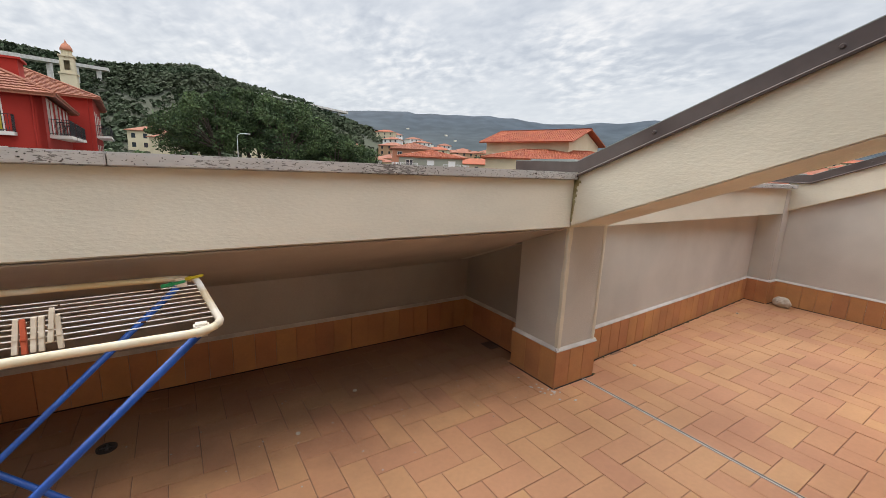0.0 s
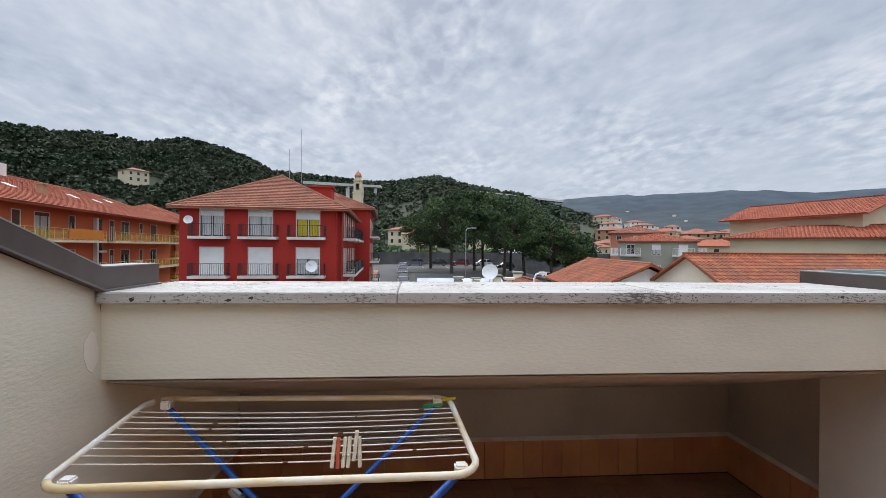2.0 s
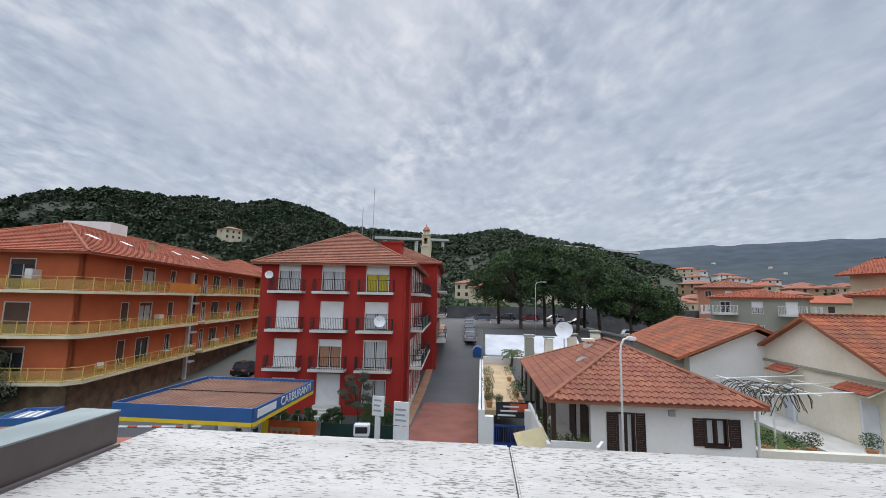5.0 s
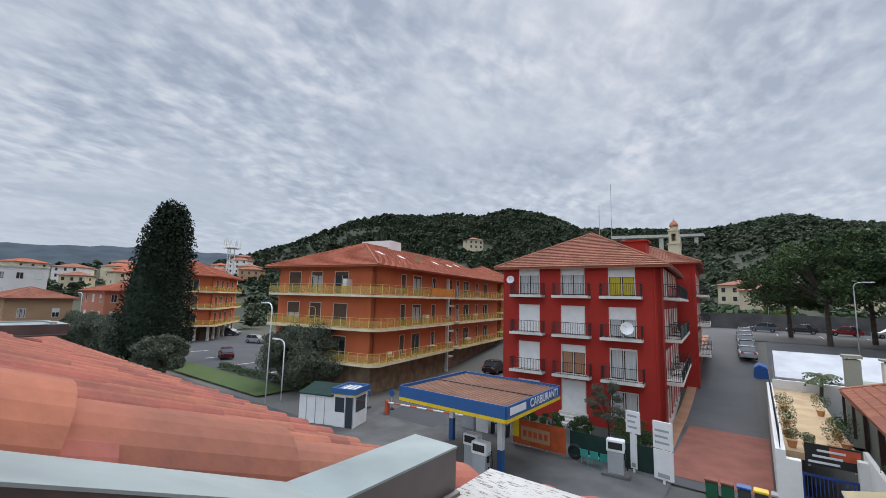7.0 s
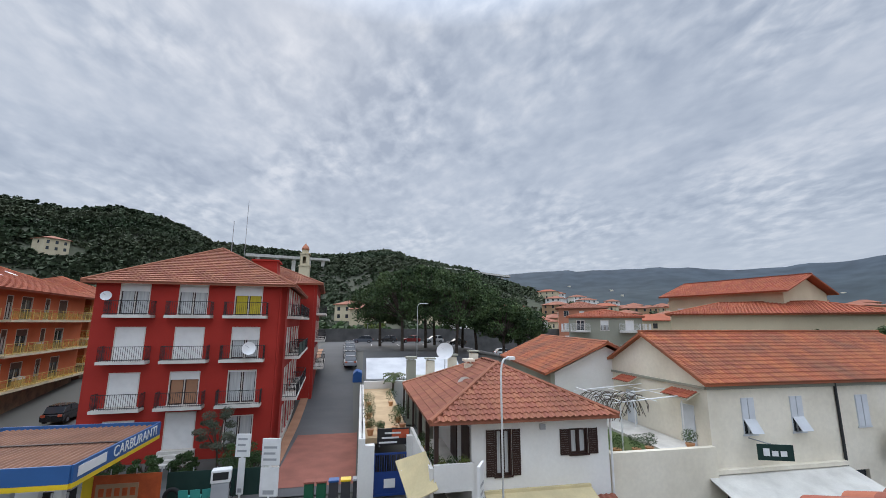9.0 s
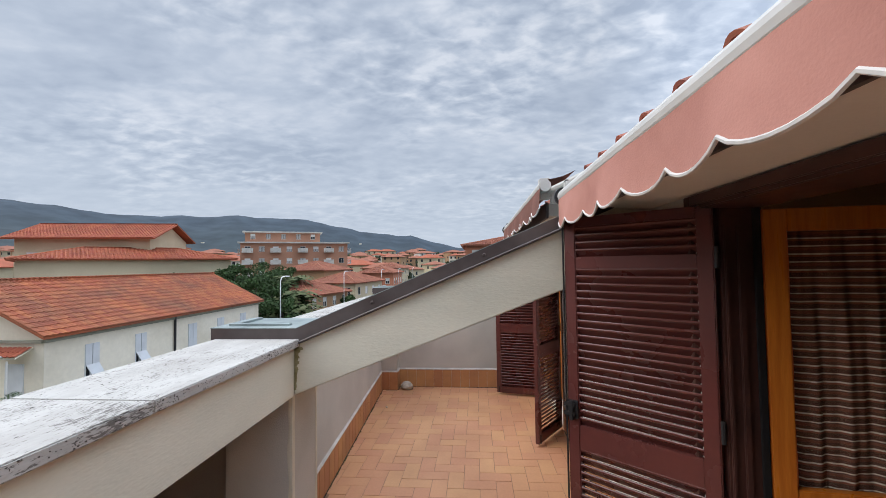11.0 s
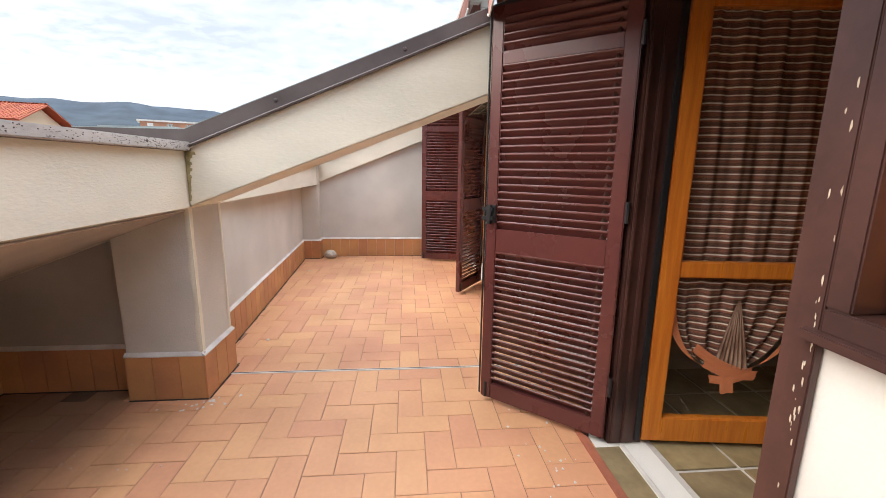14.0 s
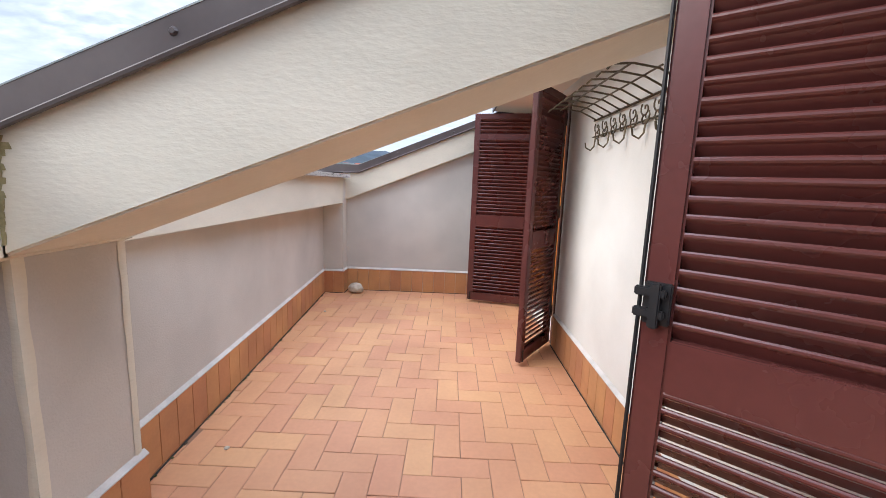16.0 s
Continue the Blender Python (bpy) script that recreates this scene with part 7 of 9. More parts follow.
sa = part("shop_awning", Shape().prism([(-0.6, -0.05, 1.95), (-0.6, -2.3, 1.15), (-0.6, -2.3, 1.10), (-0.6, -0.05, 1.90)], (8.6, 0, 0)), CLOTH_WHITE, nb, "off-white shop awning")
part("valance", Shape().box(-0.6, 8.0, -2.34, -2.31, 0.85, 1.14), CLOTH_WHITE, sa)
part("awning_box", Shape().box(-0.6, 8.0, -0.25, -0.003, 1.96, 2.15), OLD_WALL, nb)
bd = thing("sign_board", "dark green hanging shop sign with pale bars", "sign", (0, 0, 0))
part("panel", Shape().block((19.0, 19.9, -4.62), (1.5, -0.5, 0), (0.02, 0.06, 0), (0, 0, 0.72)), NET_GREEN, bd)
for i in range(3):
    part("sign_bar", Shape().block((19.22 + 0.36 * i, 19.82 - 0.12 * i, -4.42), (0.26, -0.087, 0), (0.0, -0.012, 0), (0, 0, 0.34 if i == 0 else 0.24)), METAL_W, bd)
part("bracket", Shape().rod((19.6, 19.75, -3.9), (19.6, 20.9, -3.9), 0.03, n=6).rod((19.6, 19.75, -3.95), (19.6, 19.75, -3.85), 0.02, n=6), METAL_G, bd)
fs = thing("sign_board", "white hanging optician's sign with dark lettering", "sign", (28.6, 20.3, -5.2))
for i, word in enumerate(("ottica", "", "foto")):
    part("panel", Shape().box(-0.75, 0.75, -0.04, 0.04, 0.52 * i, 0.52 * i + 0.46), METAL_W, fs)
    if word:
        lettering(word, pose(0, -0.045, 0.52 * i + 0.08, 90, 0, 0), 0.42, BLACK_IRON, fs)
    else:
        part("print_bar", Shape().box(-0.5, 0.5, -0.05, -0.042, 0.52 * i + 0.14, 0.52 * i + 0.32), BLACK_IRON, fs)
part("post", Shape().box(0.76, 0.84, -0.05, 0.6, -0.1, 1.7), BLACK_IRON, fs)
for k, (yy, zz) in enumerate(((22.3, -1.98), (27.1, -1.82))):
    cnp = thing("tiled_canopy", "small red tiled canopy over a doorway of the cream house", "canopy", (0, 0, 0), "doorway canopies")
    part("tiles", tiled([(16.65, yy - 0.9, zz), (16.65, yy + 0.9, zz), (17.38, yy + 0.9, zz + 0.32), (17.38, yy - 0.9, zz + 0.32)], 0.24, 0.36), ROOF_RED, cnp)
    part("board", Shape().prism([(16.65, yy - 0.9, zz - 0.03), (17.38, yy - 0.9, zz + 0.29), (17.38, yy - 0.9, zz + 0.23), (16.65, yy - 0.9, zz - 0.09)], (0, 1.8, 0)), OLD_WALL, cnp)
part("door", Shape().box(-0.06, -0.003, 0.95, 1.85, 2.96, 4.95), SHUT_W, nb, "white side door")
part("door", Shape().box(-0.06, -0.003, 5.75, 6.65, 2.96, 4.95), SHUT_W, nb, "white side door")
# raised garden beside it, with its pergola
gd = thing("garden_terrace", "raised rendered garden terrace with pots beside the cream house", "terrace", (0, 0, 0))
part("retaining_wall", Shape().box(11.6, 17.35, 20.6, 20.9, GROUND, -4.15).box(11.6, 11.9, 20.9, 31, GROUND, -4.15), OLD_WALL, gd)
part("fill", Shape().box(11.9, 17.35, 20.9, 31, GROUND, -4.6), GRASS, gd)
part("terrace_paving", Shape().box(15.2, 17.35, 20.95, 31, -4.6, -4.45), SLAB_C, gd)
pg = thing("pergola", "white pipe pergola with bare vines", "pergola", (0, 0, 0))
for x, y in ((13.2, 22), (13.2, 26), (16.8, 22), (16.8, 26)):
    part("post", Shape().rod((x, y, -4.6), (x, y, -2.2), 0.04, n=6), METAL_W, pg)
for y in (22, 24, 26):
    part("bar", Shape().rod((12.8, y, -2.2), (17.4, y, -1.9), 0.035, n=6), METAL_W, pg)
for x in (13.2, 15, 16.8):
    part("bar", Shape().rod((x, 21.6, -2.1), (x, 26.4, -2.1), 0.03, n=6), METAL_W, pg)
vn = Shape()
rnd = random.Random(6)
for i in range(26):
    x, y = rnd.uniform(12.2, 15.0), rnd.uniform(21.6, 24.5)
    pts = [(x + 1.1 * math.cos(a) * rnd.uniform(0.9, 1.1), y + 0.5 * math.cos(a), -3.2 + 1.25 * math.sin(a)) for a in np.linspace(0.2, 2.9, 9)]
    vn.pipe(pts, 0.018, 4)
part("vine", vn, BARK, pg, "bare vine stems", kind="stuff")

# ---- house behind, with orange roof ----
md = thing("house", "white and grey house with orange tile roof behind", "house", (13.0, 29.6, GROUND))
md.rotation_euler = (0, 0, radians(-8))
ME = -1.55 - GROUND
mh = [(2.2, 3.1, 3.6, 4.8), (6.0, 6.9, 3.6, 4.8), (10.5, 11.4, 3.6, 4.8)]
part("wall", holed(Shape(), (0, 0, 0), (0, 1, 0), 15, ME, mh, (0.3, 0, 0)), GREY_WALL, md)
for q in ((0.3, 7.7, 0, 0.3, 0, ME), (7.7, 8, 0, 15, 0, ME), (0.3, 7.7, 14.7, 15, 0, ME)):
    part("wall", Shape().box(*q), WHITE_WALL, md)
part("gable_wall", Shape().prism([(0.3, 0.0, ME), (7.7, 0.0, ME), (4, 0.0, ME + 1.75)], (0, 0.3, 0)), WHITE_WALL, md)
for a, b, c, d in mh:
    window_in(md, (0, 0, 0), (0, 1, 0), (-1, 0, 0), a, b, c, d, 0.5, None, None, None, SHUT_W)
roof_on(md, gable(0, 8, 0, 15, ME, 0.46, 0.5, along_x=False), ROOF_ORG, ROOF_ORG, 0.28, 0.42)

# ---- further buildings on the right ----


def plain_block(name, label, category, at, turn, w, d, h, wall_m, roof_m=None, pitch=0.4, floors=2, win=1.0, every=2.8, leaf_m=None, over=0.6, bal=False, solid_rail=None, flat=False, group="", first=0.9, gabled=False):
    """A block with rows of real windows on all four sides."""
    b = thing(name, label, category, at, group)
    b.rotation_euler = (0, 0, radians(turn))
    rnd = random.Random(int(abs(at[0]) * 7 + abs(at[1])))
    fh = h / floors
    for o, u, n, ln in (((0, 0, 0), (1, 0, 0), (0, -1, 0), w), ((w, 0, 0), (0, 1, 0), (1, 0, 0), d), ((w, d, 0), (-1, 0, 0), (0, 1, 0), w), ((0, d, 0), (0, -1, 0), (-1, 0, 0), d)):
        k = max(1, int(ln / every))
        hs = []
        for f in range(floors):
            for i in range(k):
                c = (i + 0.5) * ln / k
                hs.append((c - win / 2, c + win / 2, f * fh + first, f * fh + first + 1.4))
        inn = -Vector(n) * 0.3
        part("wall", holed(Shape(), Vector(o) + Vector(u) * 0.302 * (0 if n[1] else 1), u, ln - (0 if n[1] else 0.604), h, [(p - (0 if n[1] else 0.302), q - (0 if n[1] else 0.302), r, t) for p, q, r, t in hs], inn), wall_m, b)
        for p, q, r, t in hs:
            window_in(b, o, u, n, p, q, r, t, rnd.choice((0, 0, 0.5, 0.97)), rnd.choice((None, CURTAIN_W)), BLIND_W if leaf_m is None else None, leaf_m)
        if bal and (n[1] < 0 or n[0] != 0):
            for f in range(1, floors):
                for i in range(0, k, 2):
                    c = (i + 0.5) * ln / k
                    balcony(b, o, u, n, c - 1.3, c + 1.3, f * fh + first - 0.05, 1.1, SLAB_C, METAL_W, cloth=solid_rail)
    if flat:
        part("roof", Shape().box(-over, w + over, -over, d + over, h, h + 0.35), SLAB_C, b)
    elif gabled:
        roof_on(b, gable(0, w, 0, d, h, pitch, over), roof_m, roof_m, 0.34, 0.5)
        for x in (0.0, w - 0.3):
            part("gable_wall", Shape().prism([(x, 0, h), (x, d, h), (x, d / 2, h + d / 2 * pitch)], (0.3, 0, 0)), wall_m, b)
    else:
        roof_on(b, hip(0, w, 0, d, h, pitch, over), roof_m, roof_m, 0.34, 0.5)
    return b


plain_block("villa", "pale yellow villa with stacked hipped tile roofs", "villa", (36.0, 45.2, GROUND + 1.2), -43, 19, 10, 9.1, CREAM_WALL, ROOF_RED, 0.25, 2, 1.2, 3.2)
plain_block("villa", "upper storey of the yellow villa with wide gabled roof", "villa", (43.1, 54.0, GROUND + 1.2), -75, 14, 10, 11.7, CREAM_WALL, ROOF_RED, 0.36, 3, 1.1, 3.4, gabled=True, over=0.9)
plain_block("apartment_building", "grey green apartment house with small balconies", "apartment building", (29.0, 57.0, GROUND + 1.8), -32, 9.5, 9, 8.3, GREY_WALL, ROOF_RED, 0.22, 3, 1.1, 3.0, bal=True, over=0.3)
plain_block("apartment_building", "brick apartment block with cream balconies and flat roofs", "apartment building", (101.2, 61.6, GROUND + 3.0), -65, 27, 15, 12.5, BRICK_WALL, None, 0.3, 4, 1.4, 3.2, bal=True, flat=True, solid_rail=SLAB_C)
plain_block("penthouse", "set-back top storey of the brick apartment block", "penthouse", (104, 62, GROUND + 15.85), -65, 19, 11, 2.6, BRICK_WALL, None, 0.3, 1, 1.2, 3.2, flat=True)
plain_block("house", "low tan house with brown-red hipped roof beside palms", "house", (58.0, 25.5, GROUND), -12, 11, 9, 5.0, TAN_WALL, ROOF_TAN, 0.38, 2, 1.0, 2.6, first=0.6)
plain_block("house", "tan two-storey house with hipped tile roof along the street", "house", (72.0, 22.8, GROUND), -8, 13, 9, 6.2, CREAM_WALL, ROOF_TAN, 0.36, 2, 1.1, 2.8)
plain_block("house", "far cream house with hipped tile roof along the street", "house", (84.0, 33.0, GROUND), -8, 12, 10, 8.4, TAN_WALL, ROOF_TAN, 0.36, 2, 1.1, 2.8)
plain_block("house", "pinkish house at the far end of the street", "house", (104.0, 22.5, GROUND), 0, 12, 9, 7.4, PINK_WALL, ROOF_TAN, 0.34, 2, 1.1, 2.8)
plain_block("house", "cream house at the far end of the street", "house", (124.0, 24.0, GROUND), 0, 14, 9, 8.4, CREAM_WALL, ROOF_TAN, 0.34, 3, 1.1, 2.8)
plain_block("apartment_building", "salmon apartment block rising behind the roof tiles", "apartment building", (60.0, -9.5, GROUND), 0, 14, 12.4, 12.0, PINK_WALL, ROOF_TAN, 0.22, 4, 1.2, 3.0)
plain_block("house", "brown house with hipped roof beside the olive trees", "house", (-97.0, 10.5, GROUND), 8, 9, 8, 7.6, TAN_WALL, ROOF_TAN, 0.36, 2, 1.0, 2.8)
plain_block("apartment_building", "white flat-roofed apartment block far down the street", "apartment building", (-142.0, 10.5, GROUND), 0, 14, 12, 13.6, WHITE_WALL, None, 0.3, 4, 1.2, 2.8, flat=True, over=0.2)
plain_block("house", "low salmon house behind the cypress", "house", (-104.0, 24.0, GROUND), 5, 10, 9, 9.0, PINK_WALL, ROOF_RED, 0.3, 3, 1.0, 3.0)
plain_block("house", "peach house with a tower room beyond the trees", "house", (48.0, 98.0, -3.5), -25, 11, 10, 9.0, PINK_WALL, ROOF_TAN, 0.3, 3, 1.2, 3.0)

# ---- petrol station ----
st = thing("petrol_canopy", "petrol station canopy with blue and yellow fascia and brown ribbed roof", "canopy", (0, 0, 0))
CX0, CX1, CY0, CY1, CZ = -17.0, -10.1, 20.3, 27.0, -3.3
part("roof_deck", Shape().box(CX0 + 0.1, CX1 - 0.1, CY0 + 0.1, CY1 - 0.1, CZ - 0.35, CZ - 0.2), BROWN_ROOF, st)
for i in range(26):
    x = CX0 + 0.2 + i * (CX1 - CX0 - 0.4) / 26
    part("roof_rib", Shape().prism([(x, CY0 + 0.1, CZ - 0.2), (x + 0.06, CY0 + 0.1, CZ - 0.1), (x + 0.12, CY0 + 0.1, CZ - 0.1), (x + 0.18, CY0 + 0.1, CZ - 0.2)], (0, CY1 - CY0 - 0.2, 0)), BROWN_ROOF, st)
part("roof_joint", Shape().box(CX0 + 0.1, CX1 - 0.1, 23.6, 23.75, CZ - 0.1, CZ - 0.06), SHUT_B, st)
for x0, x1, y0, y1 in ((CX0, CX1, CY0 - 0.08, CY0), (CX0, CX1, CY1, CY1 + 0.08), (CX1, CX1 + 0.08, CY0, CY1), (CX0 - 0.08, CX0, CY0, CY1)):
    part("fascia", Shape().box(x0, x1, y0, y1, CZ - 0.62, CZ), BLUE_SIGN, st, "blue fascia")
    part("fascia_band", Shape().box(x0, x1, y0, y1, CZ - 0.80, CZ - 0.622), YELLOW_SIGN, st, "yellow fascia band")
part("soffit", Shape().box(CX0, CX1, CY0, CY1, CZ - 0.78, CZ - 0.70), METAL_W, st)
lettering("CARBURANTI", pose(CX1 + 0.09, 24.7, CZ - 0.50, 90, 0, 90), 0.62, METAL_W, st)
part("sign_bar", Shape().box(CX1 + 0.082, CX1 + 0.1, 20.55, 22.3, CZ - 0.48, CZ - 0.12), METAL_W, st)
for x, y in ((-11.3, 22.0), (-16.6, 25.0)):
    p = part("post", Shape().box(x - 0.14, x + 0.14, y - 0.14, y + 0.14, GROUND + 1.4, CZ - 0.78), METAL_W, st)
    part("post_base", Shape().box(x - 0.15, x + 0.15, y - 0.15, y + 0.15, GROUND, GROUND + 1.398), BLUE_SIGN, p)


def fuel_pump(at, turn, label):
    p = thing("fuel_pump", label, "fuel pump", at, "fuel pumps")
    p.rotation_euler = (0, 0, radians(turn))
    part("cabinet", Shape().box(-0.4, 0.4, -0.25, 0.25, 0.15, 1.25), METAL_G, p, bevel=0.02)
    part("plinth", Shape().box(-0.7, 0.7, -0.4, 0.4, 0, 0.15), CONCRETE, p)
    hd = part("display_head", Shape().box(-0.45, 0.45, -0.27, 0.27, 1.25, 1.85), METAL_W, p, bevel=0.03)
    part("screen", Shape().box(-0.35, 0.35, -0.285, -0.272, 1.4, 1.75), BLACK_IRON, hd)
    part("hose", Shape().pipe([(0.42, 0, 1.3), (0.6, 0, 1.5), (0.68, 0, 0.9), (0.55, 0, 0.35), (0.45, 0, 0.7)], 0.025, 6), TYRE, p)
    part("nozzle", Shape().box(0.40, 0.46, -0.08, 0.08, 0.9, 1.2), BLACK_IRON, p)
    return p


for x, y, t in ((-13.0, 21.9, 0), (-11.95, 21.1, 0), (-6.65, 26.2, 8)):
    fuel_pump((x, y, GROUND + 0.05), t, "grey and white fuel pump on a concrete plinth")
ks = thing("kiosk", "small white station kiosk with blue fascia and green-roofed shed", "kiosk", (-26.1, 21.0, GROUND))
ks.rotation_euler = (0, 0, radians(20))
part("cabin", Shape().box(1.7, 3.3, 0, 2.0, 0, 2.3), METAL_W, ks)
part("fascia", Shape().box(1.55, 3.45, -0.15, 0.0, 2.3, 2.68).box(1.55, 3.45, 2.0, 2.15, 2.3, 2.68).box(1.55, 1.7, 0.0, 2.0, 2.3, 2.68).box(3.3, 3.45, 0.0, 2.0, 2.3, 2.68), BLUE_SIGN, ks, "blue fascia")
part("fascia_band", Shape().box(1.56, 3.44, -0.14, 2.14, 2.24, 2.298), YELLOW_SIGN, ks)
part("roof_panel", Shape().box(1.7, 3.3, 0.0, 2.0, 2.3, 2.52), METAL_W, ks)
for i in range(4):
    part("roof_batten", Shape().box(1.85 + 0.4 * i, 1.93 + 0.4 * i, 0.02, 1.98, 2.52, 2.57), METAL_G, ks)
part("window", Shape().box(1.82, 2.55, -0.02, -0.004, 1.05, 2.05).box(3.304, 3.32, 0.3, 1.7, 1.05, 2.05), WIN_GLASS, ks)
part("door", Shape().box(2.68, 3.22, -0.03, -0.004, 0.05, 2.1), WIN_GLASS, ks)
part("door_frame", Shape().box(2.62, 2.675, -0.035, -0.004, 0, 2.15).box(3.225, 3.28, -0.035, -0.004, 0, 2.15), METAL_G, ks)
part("shed", Shape().box(-1.2, 1.68, 0.1, 2.0, 0, 2.0), METAL_W, ks, "white corrugated shed")
for i in range(3):
    part("shed_rib", Shape().box(-0.6 + 0.75 * i, -0.56 + 0.75 * i, 0.07, 0.098, 0.05, 1.95), METAL_G, ks)
part("shed_roof", Shape().prism([(-1.3, 0.0, 2.02), (-1.3, 2.1, 2.45), (-1.3, 2.1, 2.53), (-1.3, 0.0, 2.1)], (2.83, 0, 0)), NET_GREEN, ks)
fn = thing("fence", "dark green netting fence along the forecourt", "fence", (0, 0, 0))
part("netting", Shape().box(-9.65, -4.9, 27.55, 27.59, GROUND + 0.1, GROUND + 1.45), NET_GREEN, fn)
for i in range(5):
    part("post", Shape().rod((-9.6 + 1.15 * i, 27.63, GROUND), (-9.6 + 1.15 * i, 27.63, GROUND + 1.6), 0.03, n=6), METAL_G, fn)
bn = thing("fence_banner", "orange netting fence with a yellow-lettered banner", "fence", (0, 0, 0))
part("netting", Shape().box(-13.2, -9.7, 27.0, 27.03, GROUND + 0.15, GROUND + 1.65), NET_ORANGE, bn)
part("banner_bar", Shape().box(-13.2, -12.75, 26.96, 26.985, GROUND + 0.55, GROUND + 1.6), YELLOW_SIGN, bn)
part("banner_panel", Shape().box(-12.6, -10.7, 26.96, 26.985, GROUND + 0.45, GROUND + 1.25), TAN_WALL, bn, "tan banner with dark bars")
for i in range(5):
    part("banner_bar", Shape().box(-12.45 + 0.35 * i, -12.22 + 0.35 * i, 26.945, 26.957, GROUND + 0.68, GROUND + 1.05), NET_ORANGE, bn)
for i in range(4):
    part("post", Shape().rod((-13.2 + 1.15 * i, 27.06, GROUND), (-13.2 + 1.15 * i, 27.06, GROUND + 1.9), 0.03, n=6), METAL_G, bn)
rk = thing("tool_bench", "cluttered workshop bench with grey cabinets under the canopy", "bench", (-17.6, 27.6, GROUND))
part("cabinet", Shape().box(0, 1.0, 0, 0.6, 0, 1.5), METAL_G, rk, bevel=0.02)
part("cabinet", Shape().box(1.2, 2.2, 0, 0.6, 0, 1.1), METAL_W, rk, bevel=0.02)
part("shelf", Shape().box(2.4, 3.6, 0, 0.5, 0.8, 0.86).box(2.4, 2.45, 0, 0.5, 0, 0.8).box(3.55, 3.6, 0, 0.5, 0, 0.8), BLACK_IRON, rk)
for i in range(3):
    plastic_chair((-8.45 + 0.52 * i, 26.75, GROUND + 0.05), 180 + 8 * i, TEAL, "teal plastic chair against the netting fence", "teal chairs on the forecourt")
ty = thing("tyre_stack", "black tyre leaning upright against the fence", "tyre", (-9.15, 27.0, GROUND + 0.48))
part("tyre", Shape().pipe([(0.32 * math.cos(a), 0, 0.32 * math.sin(a)) for a in np.linspace(0, 2 * math.pi, 20)], 0.11, 8), TYRE, ty, smooth=True)
for x, y, h, lo, w, turn, lab in ((-6.0, 27.3, 3.25, 2.1, 0.75, -10, "white standing price sign with grey bars over a narrow panel"), (-4.45, 26.75, 3.1, 1.75, 0.95, -10, "tall white notice board of two panels by the drive"), (4.65, 18.2, 3.9, 2.3, 0.8, 62, "leaning grey advertising board on posts")):
    s = thing("sign_board", lab, "sign", (x, y, GROUND if x < 0 else -7.35))
    s.rotation_euler = (0, 0, radians(turn))
    pn = part("panel", Shape().box(-w / 2, w / 2, -0.05, 0.05, lo, h), METAL_W, s)
    for i in range(3):
        part("print_bar", Shape().box(-w / 2 + 0.1, w / 2 - 0.15 - 0.08 * (i % 2), -0.062, -0.052, lo + 0.25 + 0.3 * i, lo + 0.36 + 0.3 * i), METAL_G, pn)
    if x < 0:
        k = 0.5 * w if w > 0.9 else 0.17
        part("lower_panel", Shape().box(-k, k, -0.04, 0.04, 0.25, lo - 0.06), METAL_W, s)
        part("print_bar", Shape().box(-k * 0.6, k * 0.6, -0.052, -0.042, 0.35, 0.55), METAL_G, s)
    part("post", Shape().box(-0.05, 0.05, -0.03, 0.03, 0, lo), METAL_W, s)
for i, (mb, ml, lab) in enumerate(((BIN_G, PAVE_RED, "green wheeled bin with red lid"), (BIN_G, PAVE_RED, "green wheeled bin with red lid"), (BIN_K, BIN_B, "grey wheeled bin with blue lid"), (BIN_K, YELLOW_SIGN, "grey wheeled bin with yellow lid"), (BIN_K, METAL_G, "dark wheeled bin with grey lid"))):
    b = thing("wheeled_bin", lab, "bin", (-2.35 + 0.62 * i, 26.2, GROUND + 0.05), "wheeled bins by the gate")
    part("body", Shape().prism([(-0.24, -0.22, 0.06), (0.24, -0.22, 0.06), (0.24, 0.22, 0.06), (-0.24, 0.22, 0.06)], (0, -0.02, 0.86)), mb, b, bevel=0.02)
    part("lid", Shape().box(-0.27, 0.27, -0.28, 0.24, 0.93, 1.02), ml, b, bevel=0.02)
    for x in (-0.22, 0.18):
        part("wheel", Shape().rod((x, 0.2, 0.09), (x + 0.05, 0.2, 0.09), 0.09, n=12), TYRE, b)
CONE = PEG_R
for x, y in ((-1.65, 23.8), (1.2, 24.2)):
    c = thing("traffic_cone", "small red and white traffic cone on the street", "cone", (x, y, GROUND + 0.03))
    part("body", Shape().turned((0, 0, 0.03), [(0.14, 0), (0.03, 0.55)], 10), CONE, c)
    part("base", Shape().box(-0.18, 0.18, -0.18, 0.18, 0, 0.03), CONE, c)
    part("band", Shape().turned((0, 0, 0.24), [(0.106, 0), (0.083, 0.12)], 10), METAL_W, c)
br = thing("road_barrier", "red and white barrier pole across the forecourt", "barrier", (0, 0, 0))
part("post", Shape().box(-24.0, -23.7, 26.2, 26.5, GROUND, GROUND + 1.1), PEG_R, br)
part("pole", Shape().rod((-23.8, 26.3, GROUND + 0.95), (-17.5, 27.6, GROUND + 0.85), 0.06, n=8), METAL_W, br)
for k in range(4):
    t = 0.1 + 0.22 * k
    part("pole_band", Shape().rod((-23.8 + 6.3 * t, 26.3 + 1.3 * t, GROUND + 0.95 - 0.1 * t), (-23.8 + 6.3 * (t + 0.09), 26.3 + 1.3 * (t + 0.09), GROUND + 0.95 - 0.1 * (t + 0.09)), 0.064, n=8), PEG_R, br)
